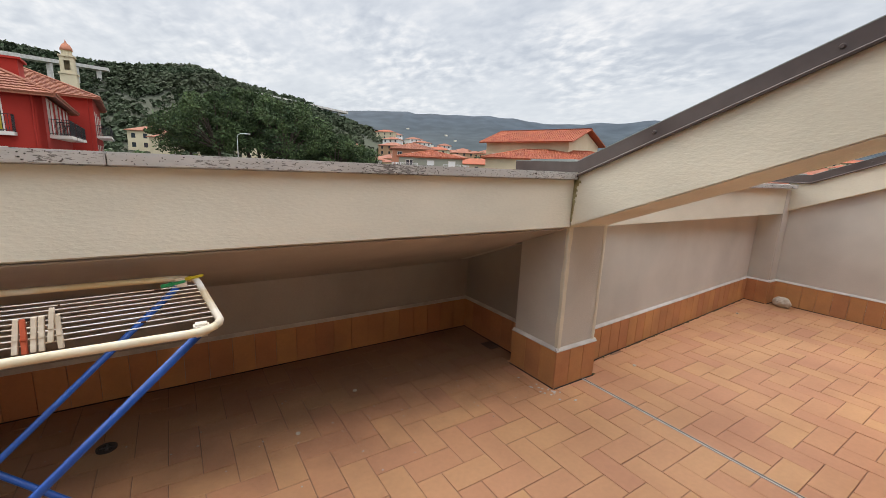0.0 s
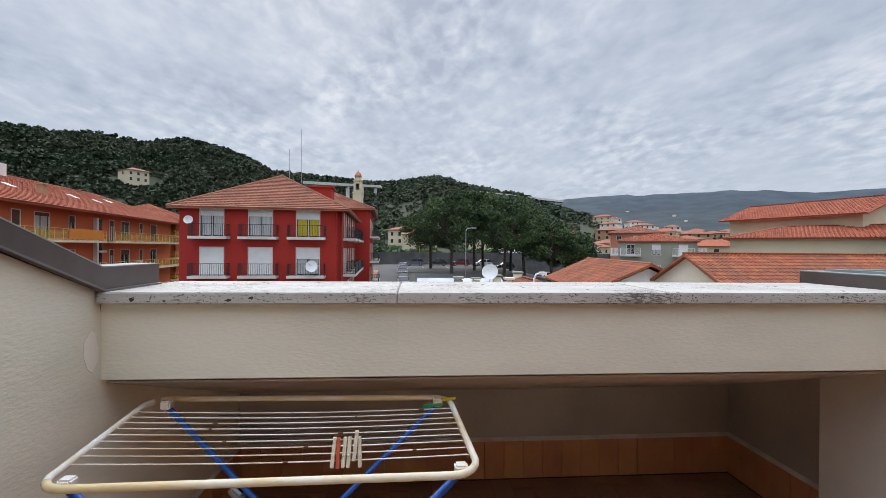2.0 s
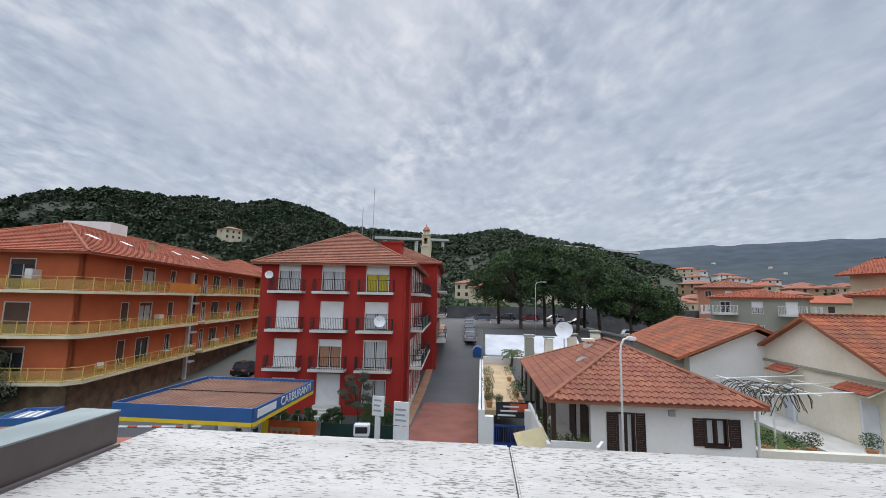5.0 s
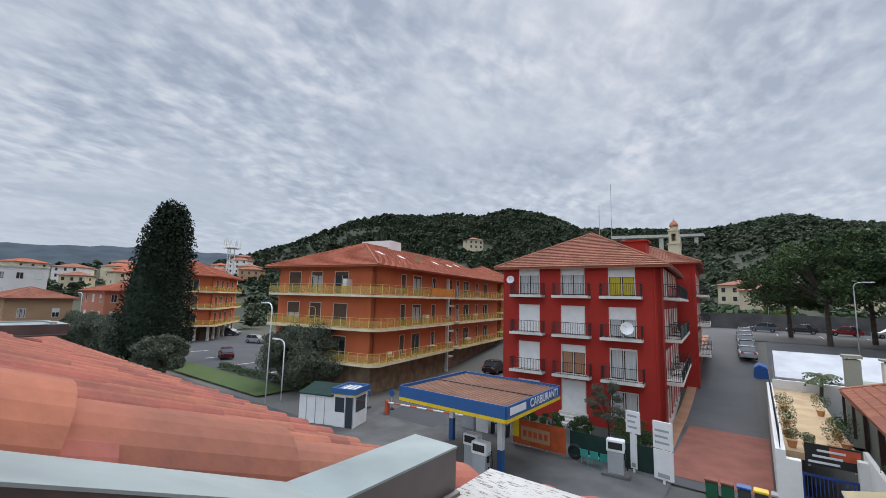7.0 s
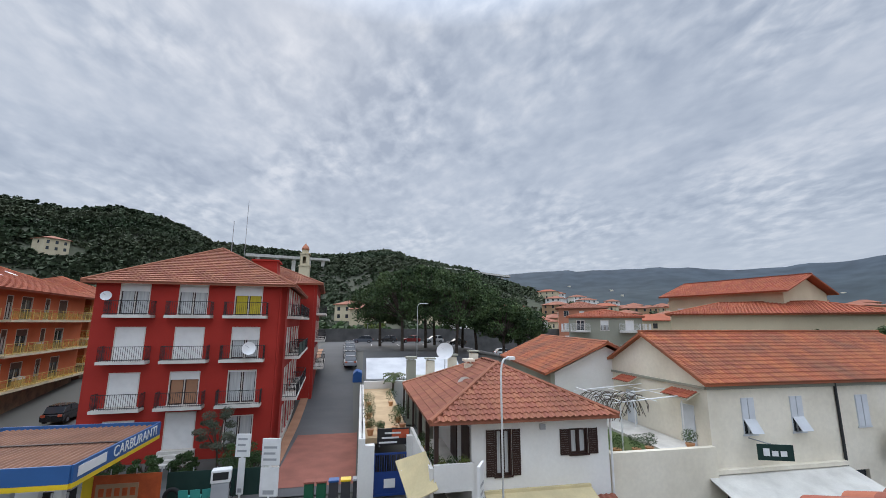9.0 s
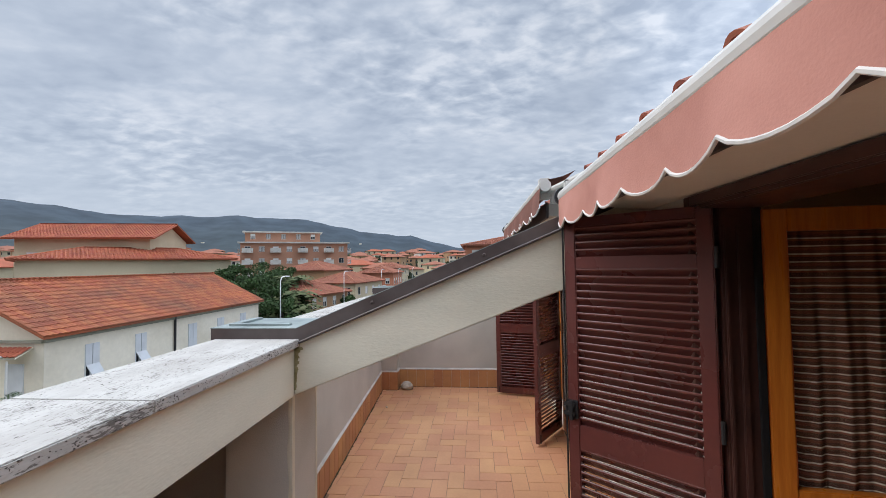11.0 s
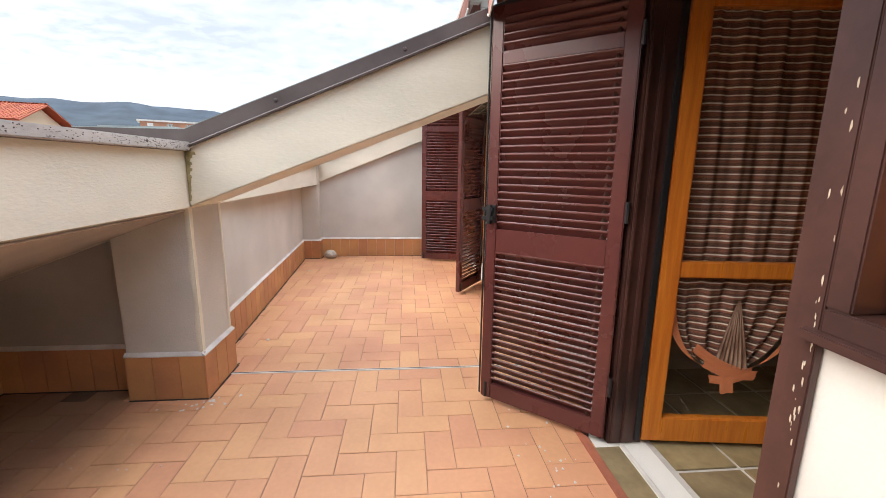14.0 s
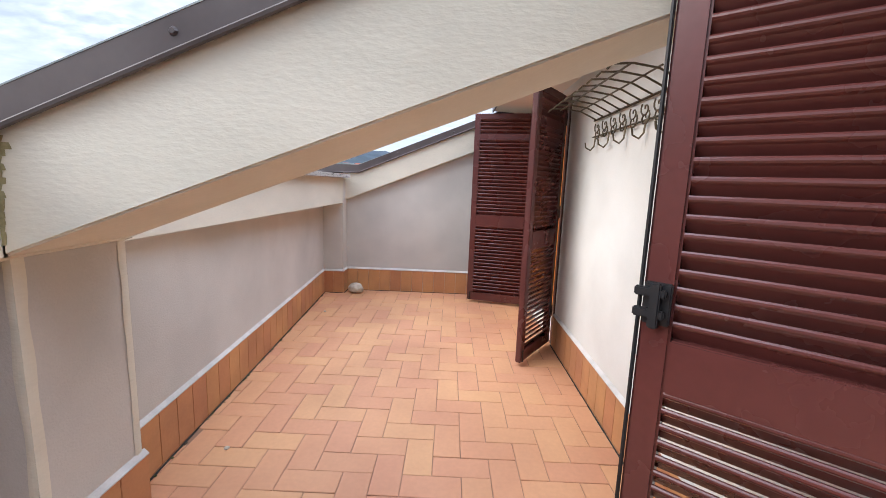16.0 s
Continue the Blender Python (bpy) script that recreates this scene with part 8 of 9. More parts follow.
for x, y in ((-26.3, 26.6), (-24.6, 27.6)):
    s = thing("road_sign", "round blue road sign on a pole", "road sign", (x, y, GROUND))
    part("pole", Shape().rod((0, 0, 0), (0, 0, 1.5), 0.03, n=6), METAL_G, s)
    part("disc", Shape().rod((0, -0.03, 1.35), (0, -0.06, 1.35), 0.3, n=16), BLUE_SIGN, s)
    part("foot", Shape().rod((0, 0, 0), (0, 0, 0.12), 0.25, n=10), TYRE, s)

# ---- trees ----


def leaves(s, c, r, n, size, rnd, flat=0.0):
    """n small leaf faces through an ellipsoid, denser towards its skin."""
    for _ in range(n):
        a, b = rnd.uniform(0, 2 * math.pi), math.acos(rnd.uniform(-1, 1))
        k = rnd.random() ** 0.4
        p = (c[0] + r[0] * k * math.sin(b) * math.cos(a), c[1] + r[1] * k * math.sin(b) * math.sin(a), c[2] + r[2] * k * math.cos(b))
        u = Vector((rnd.gauss(0, 1), rnd.gauss(0, 1), rnd.gauss(0, 1 - flat))).normalized() * size * rnd.uniform(0.6, 1.3)
        v = u.orthogonal().normalized()
        w = Vector(u).normalized().cross(v)
        an = rnd.uniform(0, 6.28)
        v = (v * math.cos(an) + w * math.sin(an)) * size * rnd.uniform(0.3, 0.6)
        q = Vector(p)
        i = len(s.v)
        s.v.extend((tuple(q - u), tuple(q + v), tuple(q + u), tuple(q - v)))
        s.f.append((i, i + 1, i + 2, i + 3))


def limbs(s, base, tips, r):
    for t in tips:
        m = [base[i] + (t[i] - base[i]) * 0.55 for i in range(3)]
        m[2] += 0.3
        s.rod(base, m, r, r * 0.6, 6)
        s.rod(m, t, r * 0.6, r * 0.2, 6)


def tree(name, label, at, h, crown, leaf_m, seed, clumps=9, n=260, size=0.22, trunk=0.25, spread=0.65, low=0.35, group=""):
    """A tapered, leaning trunk with limbs, and a ragged crown of leaf clumps."""
    rnd = random.Random(seed)
    t = thing(name, label, "tree", at, group)
    lean = (rnd.uniform(-0.06, 0.06) * h, rnd.uniform(-0.06, 0.06) * h)
    fork = (lean[0] * 0.6, lean[1] * 0.6, h * low)
    s = Shape().rod((0, 0, -0.3), fork, trunk, trunk * 0.7, 8)
    tips, cr = [], Shape()
    for i in range(clumps):
        a = 2.4 * i + rnd.uniform(-0.5, 0.5)
        k = (i + 0.5) / clumps
        rad = crown * (0.25 + spread * math.sqrt(1 - abs(2 * k - 0.9) ** 2 * 0.9 if abs(2 * k - 0.9) < 1 else 0.1)) * rnd.uniform(0.7, 1.1)
        z = h * (low + (0.98 - low) * k)
        c = (lean[0] + rad * math.cos(a), lean[1] + rad * math.sin(a), z)
        tips.append(c)
        q = crown * rnd.uniform(0.26, 0.48)
        leaves(cr, c, (q, q * rnd.uniform(0.75, 1.1), q * rnd.uniform(0.45, 0.8)), n, size, rnd)
    limbs(s, fork, tips, trunk * 0.55)
    part("trunk", s, BARK, t)
    part("crown", cr, leaf_m, t)
    return t


for i, (x, y, h, c) in enumerate(((7.0, 74, 13.6, 4.6), (11.5, 77, 14.8, 5.2), (16.0, 72, 13.2, 4.8), (20.5, 75, 11.8, 4.8), (24.5, 72, 10.0, 4.4), (14, 82, 14.2, 5.2), (28.5, 76, 8.8, 4.2), (3.5, 80, 11.5, 4.2), (19.0, 80, 13.2, 5.0))):
    tree("pine_tree", "dark green umbrella pine with bare lower trunk by the car park", (x, y, land(x, y)), h, c, LEAF_PINE, 40 + i, 30, 300, 0.24, 0.30, 0.80, 0.40, "pines by the car park")
# cypress
cy = thing("cypress_tree", "tall dense dark cypress at the road junction", "tree", (-60.1, 21.7, GROUND))
part("trunk", Shape().rod((0, 0, -0.3), (0, 0, 6), 0.4, 0.25, 8), BARK, cy)
crs = Shape()
rnd = random.Random(12)
for i in range(150):
    k = i / 150
    z = 1.2 + 18.6 * k
    rad = 4.3 * (min(1, (k + 0.05) / 0.14) ** 0.5) * (1 - 0.40 * k ** 1.5 - 0.28 * k ** 9)
    a = 2.4 * i
    leaves(crs, (0.9 * k + rad * 0.55 * math.cos(a), 0.6 * k + rad * 0.55 * math.sin(a), z), (rad * 0.55, rad * 0.55, 1.2), 210, 0.21, rnd)
part("crown", crs, LEAF_CYP, cy)
part("crown_core", Shape().turned((0, 0, 0), [(0.6, 1.0), (2.9, 3.0), (3.2, 6.5), (2.7, 11), (1.7, 15.0), (0.8, 17.5), (0.2, 18.5)], 14), LEAF_CYP, cy)
for i, (x, y, h, c) in enumerate(((-36.0, 27.0, 6.0, 3.3), (-38.6, 28.2, 5.8, 3.2), (-64, 20.5, 5.0, 2.6), (-69, 20.8, 5.2, 2.8), (-74, 20.4, 5.6, 3.0), (-80, 20.6, 5.0, 2.8), (-86, 20.2, 5.4, 2.8), (-50.5, 19.5, 4.4, 2.3))):
    tree("olive_tree", "grey-green olive tree with rounded ragged crown", (x, y, GROUND), h, c, LEAF_OLIVE, 70 + i, 30, 700, 0.12, 0.24, 0.7, 0.25, "olive trees")
tree("olive_tree", "small grey olive tree in front of the red building", (-8.7, 32.6, GROUND), 3.6, 1.1, LEAF_OLIVE, 91, 14, 420, 0.055, 0.08, 0.6, 0.3)
for i, (x, y, h, c) in enumerate(((-7.0, 31.5, 1.9, 1.0), (-5.9, 29.4, 1.6, 0.9), (-10.3, 31.6, 1.2, 0.8), (-12.5, 31.5, 1.1, 0.9), (-14.6, 31.4, 1.1, 0.9))):
    tree("shrub", "leafy green garden shrub before the red building", (x, y, GROUND), h, c, LEAF_GREEN, 100 + i, 12, 380, 0.055, 0.05, 0.6, 0.2, "garden shrubs")
for i, (x, y, h, c) in enumerate(((44, 27, 8.2, 3.4), (48, 31, 9.4, 3.8), (40.5, 31, 8.0, 3.4), (46, 23.5, 5.4, 2.8), (52, 27, 6.6, 3.0), (56, 33, 8, 3.4), (60, 40, 8.5, 3.6), (52, 38, 10.4, 3.6), (36, 27, 5.5, 2.6), (39, 24.5, 4.6, 2.4), (43, 36, 8.4, 3.4), (64, 33, 8, 3.6), (72, 36, 9, 4), (78, 44, 10, 4.4), (66, 48, 9.5, 4), (90, 46, 9, 4.2), (96, 38, 7.5, 3.6), (66, 22, 4.2, 2.4), (80, 21.5, 3.4, 2.2))):
    tree("broadleaf_tree", "dense green tree in the gardens along the street", (x, y, GROUND), h, c, LEAF_GREEN, 120 + i, 14, 320, 0.22, 0.22, 0.7, 0.2, "garden trees")
for i, (x, y, h) in enumerate(((3.2, 43.4, 1.9), (62, 30, 9.6), (47.5, 21.6, 5.6), (51, 24, 7.6), (45.5, 25.5, 6.4), (57, 37, 8.6), (30, 66, 6.5), (33, 70, 6.0))):
    p = thing("palm_tree", "palm tree with drooping fronds", "tree", (x, y, land(x, y) if h > 3 else -4.6), "palms")
    part("trunk", Shape().rod((0, 0, -0.3 if h > 3 else 0.01), (0.1, 0, h * 0.75), min(0.28, h * 0.06), min(0.24, h * 0.05), 8), BARK, p)
    rnd = random.Random(i)
    for f in range(26):
        a, e = 2.4 * f, rnd.uniform(-0.3, 1.2)
        fr = Shape()
        L = h * 0.25 + min(1.1, h * 0.35)
        pts = [(0.1 + math.cos(a) * L * t * math.cos(e * (1 - t)), math.sin(a) * L * t * math.cos(e * (1 - t)), h * 0.76 + L * (t * math.sin(e) * 0.7 - 0.55 * t * t)) for t in np.linspace(0, 1, 7)]
        sd = Vector((-math.sin(a), math.cos(a), 0))
        for q in range(1, 7):
            for sg in (-1, 1):
                c0, c1 = Vector(pts[q - 1]), Vector(pts[q])
                tip = (c0 + c1) / 2 + sd * sg * L * 0.20 + Vector((0, 0, -0.12))
                fr.face(c0, c1, tip)
        part("frond", fr, PALM_LEAF, p)


def potted(at, r, h, seed, leaf_m=None):
    rnd = random.Random(seed)
    p = thing("potted_plant", "leafy plant in a terracotta pot", "plant", at, "potted plants")
    part("pot", Shape().turned((0, 0, 0), [(0.14, 0), (0.2, 0.3), (0.22, 0.3), (0.22, 0.34), (0.17, 0.34)], 12), COTTO_S, p)
    s = Shape()
    leaves(s, (0, 0, 0.34 + h / 2), (r, r, h / 2), 520, 0.04, rnd)
    part("foliage", s, leaf_m or LEAF_GREEN, p)
    return p


for i, (x, y, r, h) in enumerate(((0.75, 27.6, 0.35, 0.6), (1.3, 27.4, 0.3, 0.5), (2.2, 28.0, 0.4, 1.2), (2.7, 28.6, 0.5, 1.4), (0.7, 29.5, 0.4, 0.9), (0.75, 32, 0.5, 0.9), (2.6, 30.5, 0.4, 0.8), (0.8, 36, 0.5, 0.8), (2.5, 36, 0.5, 1.0))):
    potted((x, y, -4.6), r, h, 200 + i)
for i, (x, y) in enumerate(((3.45, 20.25), (4.0, 20.25), (4.5, 20.3), (3.35, 21.4), (3.35, 23.2), (3.35, 24.4))):
    potted((x, y, -4.8), 0.32, 0.75, 220 + i, LEAF_GREEN if i % 2 else LEAF_LIGHT)
for i, (x, y) in enumerate(((12.6, 21.6), (13.6, 21.5), (12.5, 23), (14.4, 21.6), (16.5, 21.3), (12.4, 25))):
    potted((x, y, -4.6 if x < 15.2 else -4.45), 0.4, 0.7, 240 + i)
hd = Shape()
rnd = random.Random(8)
for i in range(60):
    leaves(hd, (-52 + i * 0.32, 26.6, GROUND + 0.55), (0.4, 0.5, 0.5), 60, 0.10, rnd)
tagged(part("hedge", hd, LEAF_GREEN), "clipped dark green hedge along the road", "hedge", kind="stuff")

# ---- cars ----
CAR_PAINT = {c: shade(c + "_car_paint", v, 0.25, v, 2, 30, 0.03, 0.0, spec=0.6) for c, v in (("dark_red", (0.10, 0.008, 0.015)), ("red", (0.30, 0.02, 0.02)), ("silver", (0.30, 0.31, 0.33)), ("white", (0.70, 0.70, 0.70)), ("black", (0.012, 0.012, 0.014)), ("grey_blue", (0.12, 0.14, 0.17)))}


def car_model(colour):
    c = thing("car", colour.replace("_", " ") + " parked hatchback car", "car", (0, 0, -60), "parked cars")
    pts = [(-2.0, 0.25), (-2.02, 0.75), (-1.75, 0.88), (-1.5, 0.92), (0.85, 0.92), (1.75, 0.78), (2.0, 0.62), (2.02, 0.28)]
    part("body", Shape().prism([(x, -0.84, z) for x, z in pts], (0, 1.68, 0)), CAR_PAINT[colour], c, bevel=0.05)
    cab = [(-1.85, 0.90), (-1.45, 1.42), (-0.2, 1.48), (0.35, 1.40), (1.05, 0.90)]
    part("glasshouse", Shape().prism([(x, -0.72, z) for x, z in cab], (0, 1.44, 0)), WIN_GLASS, c, bevel=0.04)
    part("roof", Shape().box(-1.35, 0.15, -0.66, 0.66, 1.435, 1.50), CAR_PAINT[colour], c, bevel=0.03)
    for x in (-0.62,):
        part("pillar", Shape().box(x - 0.05, x + 0.05, -0.735, 0.735, 0.92, 1.46), CAR_PAINT[colour], c)
    for x in (-1.25, 1.25):
        for y in (-0.86, 0.66):
            w = part("wheel", Shape().rod((x, y, 0.31), (x, y + 0.2, 0.31), 0.31, n=16), TYRE, c)
            part("rim", Shape().rod((x, y - 0.01, 0.31), (x, y + 0.21, 0.31), 0.19, n=12), STEEL, w)
    for y in (-0.6, 0.6):
        part("headlight", Shape().box(1.93, 2.03, y - 0.18, y + 0.18, 0.6, 0.74), METAL_W, c)
        part("tail_light", Shape().box(-2.05, -1.98, y - 0.15, y + 0.15, 0.65, 0.85), PEG_R, c)
    return c


models = {k: car_model(k) for k in CAR_PAINT}
used = set()


def park(colour, x, y, turn, lift=0.1):
    m = pose(x, y, land(x, y) + lift, 0, 0, turn)
    if colour in used:
        copy_thing(models[colour], m)
    else:
        used.add(colour)
        models[colour].matrix_basis = m


park("dark_red", -60.5, 31.2, 160); park("silver", -75.0, 43.6, 20); park("black", -26.0, 47, 95)
for i, c in enumerate(("silver", "black", "grey_blue", "silver", "grey_blue")):
    park(c, -1.4 - 0.12 * i, 64 + 3.0 * i, 95)
for i, c in enumerate(("grey_blue", "black", "red", "white", "black")):
    park(c, 0.5 + 5.0 * i, 91.5, 175 + 4 * i)
park("white", 30, 88, 10); park("white", 36, 84, 20); park("silver", 33, 94, 0); park("grey_blue", 44, 90, 170); park("white", 98, 18.5, 180); park("silver", 116, 19, 180)
park("grey_blue", -92, 47, 30); park("white", -98, 49, 30)
tagged(part("wall_lot", Shape().sheet(lambda u, v: (-14 + 66 * u, 99.5, land(-14 + 66 * u, 99.5) - 0.5 + 3.0 * v), 20, 1).box(-14, 52, 99.6, 100, -6, 0.4), CONCRETE), "long grey concrete retaining wall behind the car park", "wall", kind="structure")

# ---- street lamps, poles, mast ----


def lamp_post(x, y, h, arm, z=None, label="white curved street lamp on a tall pole", r=0.055):
    t = thing("street_lamp", label, "street lamp", (x, y, land(x, y) if z is None else z), "street lamps")
    part("pole", Shape().pipe([(0, 0, 0), (0, 0, h - 0.5), (arm * 0.08, 0, h - 0.2), (arm * 0.25, 0, h - 0.03), (arm * 0.5, 0, h)], r, 8), METAL_W, t, smooth=True)
    part("lamp_head", Shape().box(min(arm * 0.5, arm), max(arm * 0.5, arm), -0.14, 0.14, h - 0.06, h + 0.06), METAL_W, t, bevel=0.02)
    return t


lamp_post(-33.7, 21.8, 8.4, -1.6); lamp_post(-33.3, 23.0, 5.2, -1.8); lamp_post(-64.0, 22.4, 8.6, -2.0); lamp_post(-91, 21.1, 8.6, -2.2); lamp_post(-130, 21.4, 8.6, -2.2)
lamp_post(4.85, 16.2, 8.0, 0.5, GROUND, "slim white street lamp before the white house", 0.036)
lamp_post(41, 21.4, 8.2, 1.8); lamp_post(62, 21.6, 8.4, 2.0); lamp_post(88, 21.8, 8.4, 2.2); lamp_post(108, 21.8, 8.4, 2.2); lamp_post(132, 21.8, 8.4, 2.2)
lamp_post(9, 70, 8.4, 1.8); lamp_post(33, 60, 8.4, 1.8); lamp_post(1.5, 101, 8.0, 1.0)
mt = thing("antenna_mast", "white lattice phone mast with panel antennas", "mast", (-126.6, 62.3, GROUND))
for x, y in ((-0.8, -0.8), (0.8, -0.8), (0, 0.9)):
    part("leg", Shape().rod((x, y, 0), (x, y, 25), 0.12, n=6), METAL_W, mt)
for i in range(12):
    z = 2 * i
    part("brace", Shape().rod((-0.8, -0.8, z), (0.8, -0.8, z + 2), 0.05, n=4).rod((0.8, -0.8, z), (0, 0.9, z + 2), 0.05, n=4).rod((0, 0.9, z), (-0.8, -0.8, z + 2), 0.05, n=4), METAL_W, mt)
for a in range(6):
    part("panel_antenna", Shape().box(2.2 * math.cos(a) - 0.15, 2.2 * math.cos(a) + 0.15, 2.2 * math.sin(a) - 0.1, 2.2 * math.sin(a) + 0.1, 22.5, 25.2), METAL_W, mt)
part("platform", Shape().rod((0, 0, 22.6), (0, 0, 22.8), 2.3, n=10), METAL_W, mt)

# ---- church tower and viaduct ----
ch = thing("bell_tower", "cream bell tower with a red onion dome", "bell tower", (-26.8, 200, land(-26.8, 200)))
tz = 38.6 - land(-26.8, 200)
part("shaft", Shape().box(-2.2, 2.2, -2.2, 2.2, -2, tz - 11.5).box(-2.5, 2.5, -2.5, 2.5, tz - 11.5, tz - 11.0), CREAM_WALL, ch)
part("belfry", holed(Shape(), (-1.9, -1.9, tz - 11.0), (1, 0, 0), 3.8, 5.2, [(1.1, 2.7, 0.9, 4.0)], (0, 0.4, 0)).box(-1.9, -1.5, -1.5, 1.9, tz - 11, tz - 5.8).box(1.5, 1.9, -1.5, 1.9, tz - 11, tz - 5.8).box(-1.5, 1.5, 1.5, 1.9, tz - 11, tz - 5.8).box(-2.2, 2.2, -2.2, 2.2, tz - 5.8, tz - 5.3), CREAM_WALL, ch)
part("drum", Shape().turned((0, 0, tz - 5.3), [(1.5, 0), (1.5, 1.5), (1.8, 1.6)], 12), CREAM_WALL, ch)
part("dome", Shape().turned((0, 0, tz - 3.7), [(1.75, 0), (1.7, 0.8), (1.2, 1.8), (0.5, 2.5), (0.15, 3.1), (0.05, 3.7)], 14), PINK_WALL, ch, "red dome", smooth=True)
for x0, y0, x1, y1, z0, z1, lab in ((-62, 235, -24, 300, 36.5, 44.5, "pale concrete motorway viaduct on the wooded hillside"), (52, 330, 130, 352, 46, 42, "pale concrete viaduct crossing the valley")):
    v = thing("viaduct", lab, "viaduct", (0, 0, 0))
    d = Vector((x1 - x0, y1 - y0, z1 - z0))
    part("deck", Shape().block((x0, y0, z0), d, (0, 6, 0), (0, 0, 1.6)), SLAB_C, v)
    for i in range(5):
        t = (i + 0.5) / 5
        x, y = x0 + d.x * t, y0 + d.y * t + 2
        part("pier", Shape().box(x - 1, x + 1, y, y + 2, land(x, y) - 3, z0 + d.z * t), SLAB_C, v)

# ---- the town on the slopes ----
variants = []
for i, (wm, rm, w, d, h) in enumerate(((CREAM_WALL, ROOF_TAN, 10, 9, 6.4), (TAN_WALL, ROOF_TAN, 11, 9, 6.6), (WHITE_WALL, ROOF_TAN, 12, 10, 8.8), (OLD_WALL, ROOF_RED, 9, 9, 6.2), (TAN_WALL, ROOF_TAN, 13, 10, 8.6), (CREAM_WALL, ROOF_RED, 15, 10, 9.2))):
    hb = thing("house", ("cream", "tan", "white", "pale", "tan", "cream")[i] + " town house with tiled roof on the valley slope", "house", (0, 0, 0), "town houses")
    fl = 3 if h > 8 else 2
    hs = [((k + 0.5) * w / 3 - 0.6, (k + 0.5) * w / 3 + 0.6, f * 2.9 + 1.0, f * 2.9 + 2.5) for k in range(3) for f in range(fl)]
    part("wall", holed(Shape(), (-w / 2, -d / 2, 0), (1, 0, 0), w, h, hs, (0, 0.3, 0)), wm, hb)
    for q in ((-w / 2, w / 2, d / 2 - 0.3, d / 2, -4, h), (-w / 2, -w / 2 + 0.3, -d / 2 + 0.3, d / 2 - 0.3, -4, h), (w / 2 - 0.3, w / 2, -d / 2 + 0.3, d / 2 - 0.3, -4, h), (-w / 2, w / 2, -d / 2 + 0.02, -d / 2 + 0.3, -4, -0.002)):
        part("wall", Shape().box(*q), wm, hb)
    for a, b, c, e in hs:
        part("window", Shape().box(a - w / 2, b - w / 2, -d / 2 + 0.15, -d / 2 + 0.2, c, e), WIN_GLASS, hb)
    part("side_window", Shape().box(-w / 2 - 0.02, -w / 2 - 0.003, -1.0, 0.2, 4.0, 5.4), WIN_GLASS, hb)
    part("side_window", Shape().box(w / 2 + 0.003, w / 2 + 0.02, -1.0, 0.2, 4.0, 5.4), WIN_GLASS, hb)
    rf = Shape()
    for q in hip(-w / 2, w / 2, -d / 2, d / 2, h, 0.34, 0.6):
        rf.prism(q, (0, 0, -0.2))
    part("roof", rf, rm, hb)
    variants.append(hb)
rnd = random.Random(17)
placed = [(0, 0)]
first = set()
tries = 0
while len(placed) < 175 and tries < 9000:
    tries += 1
    az = rnd.choice((rnd.uniform(14, 44), rnd.uniform(14, 90), rnd.uniform(46, 88), rnd.uniform(-8, 14), rnd.uniform(-62, -15), rnd.uniform(-90, -62)))
    lo = 128 if az > 14 else (150 if az > -15 else 210)
    hi = 420 if az > 25 else 215 if az > 14 else (205 if az > -15 else 330)
    r = lo + (hi - lo) * rnd.random() ** 0.8
    if -62 < az < -15 and rnd.random() < 0.978 or -8 < az < 14 and rnd.random() < 0.84:
        continue
    x, y = r * math.sin(radians(az)), 2 + r * math.cos(radians(az))
    if any(math.hypot(x - p, y - q) < 15 for p, q in placed) or abs(az + 7.7) < 2.5 or y < 8 and x > 0 and r < 200:
        continue
    placed.append((x, y))
    v = rnd.choice(variants[:2] + variants) if az > 14 or az < -62 else variants[rnd.choice((0, 3, 0))]
    m = pose(x, y, land(x, y) - 0.5, 0, 0, -az + rnd.uniform(-40, 40))
    if v in first:
        copy_thing(v, m)
    else:
        first.add(v)
        v.matrix_basis = m
far_town = Shape()
rnd = random.Random(19)
for i in range(330):
    az = rnd.uniform(-92, 92)
    r = rnd.uniform(500, 2200) if i % 4 else rnd.uniform(430, 700)
    if -60 < az < 12 and r < 1000:
        continue
    x, y = r * math.sin(radians(az)), 2 + r * math.cos(radians(az))
    w, h = rnd.uniform(6, 12), rnd.uniform(4, 7)
    far_town.box(x - w / 2, x + w / 2, y - 5, y + 5, land(x, y) - 3, land(x, y) + h)
tagged(part("far_houses", far_town, OLD_WALL), "scattered pale houses far off on the mountainsides", "houses", kind="stuff")

# ---- woods on the hills ----
clumps = []
rnd = random.Random(22)
for i in range(10):
    c = Shape()
    for k in range(26):
        a, b = rnd.uniform(0, 2 * math.pi), rnd.uniform(-0.25, 1.5)
        r = rnd.uniform(0.55, 1.0)
        p = Vector((math.cos(a) * math.cos(b), math.sin(a) * math.cos(b), math.sin(b) * 1.05)) * r
        u = Vector((rnd.gauss(0, 1), rnd.gauss(0, 1), rnd.gauss(0, 0.7))).normalized() * rnd.uniform(0.28, 0.5)
        v = u.cross(Vector((rnd.gauss(0, 1), rnd.gauss(0, 1), rnd.gauss(0, 1)))).normalized() * rnd.uniform(0.24, 0.42)
        c.face(p - u, p + v, p + u * 0.8, p - v)
    clumps.append(c)
rnd = random.Random(23)


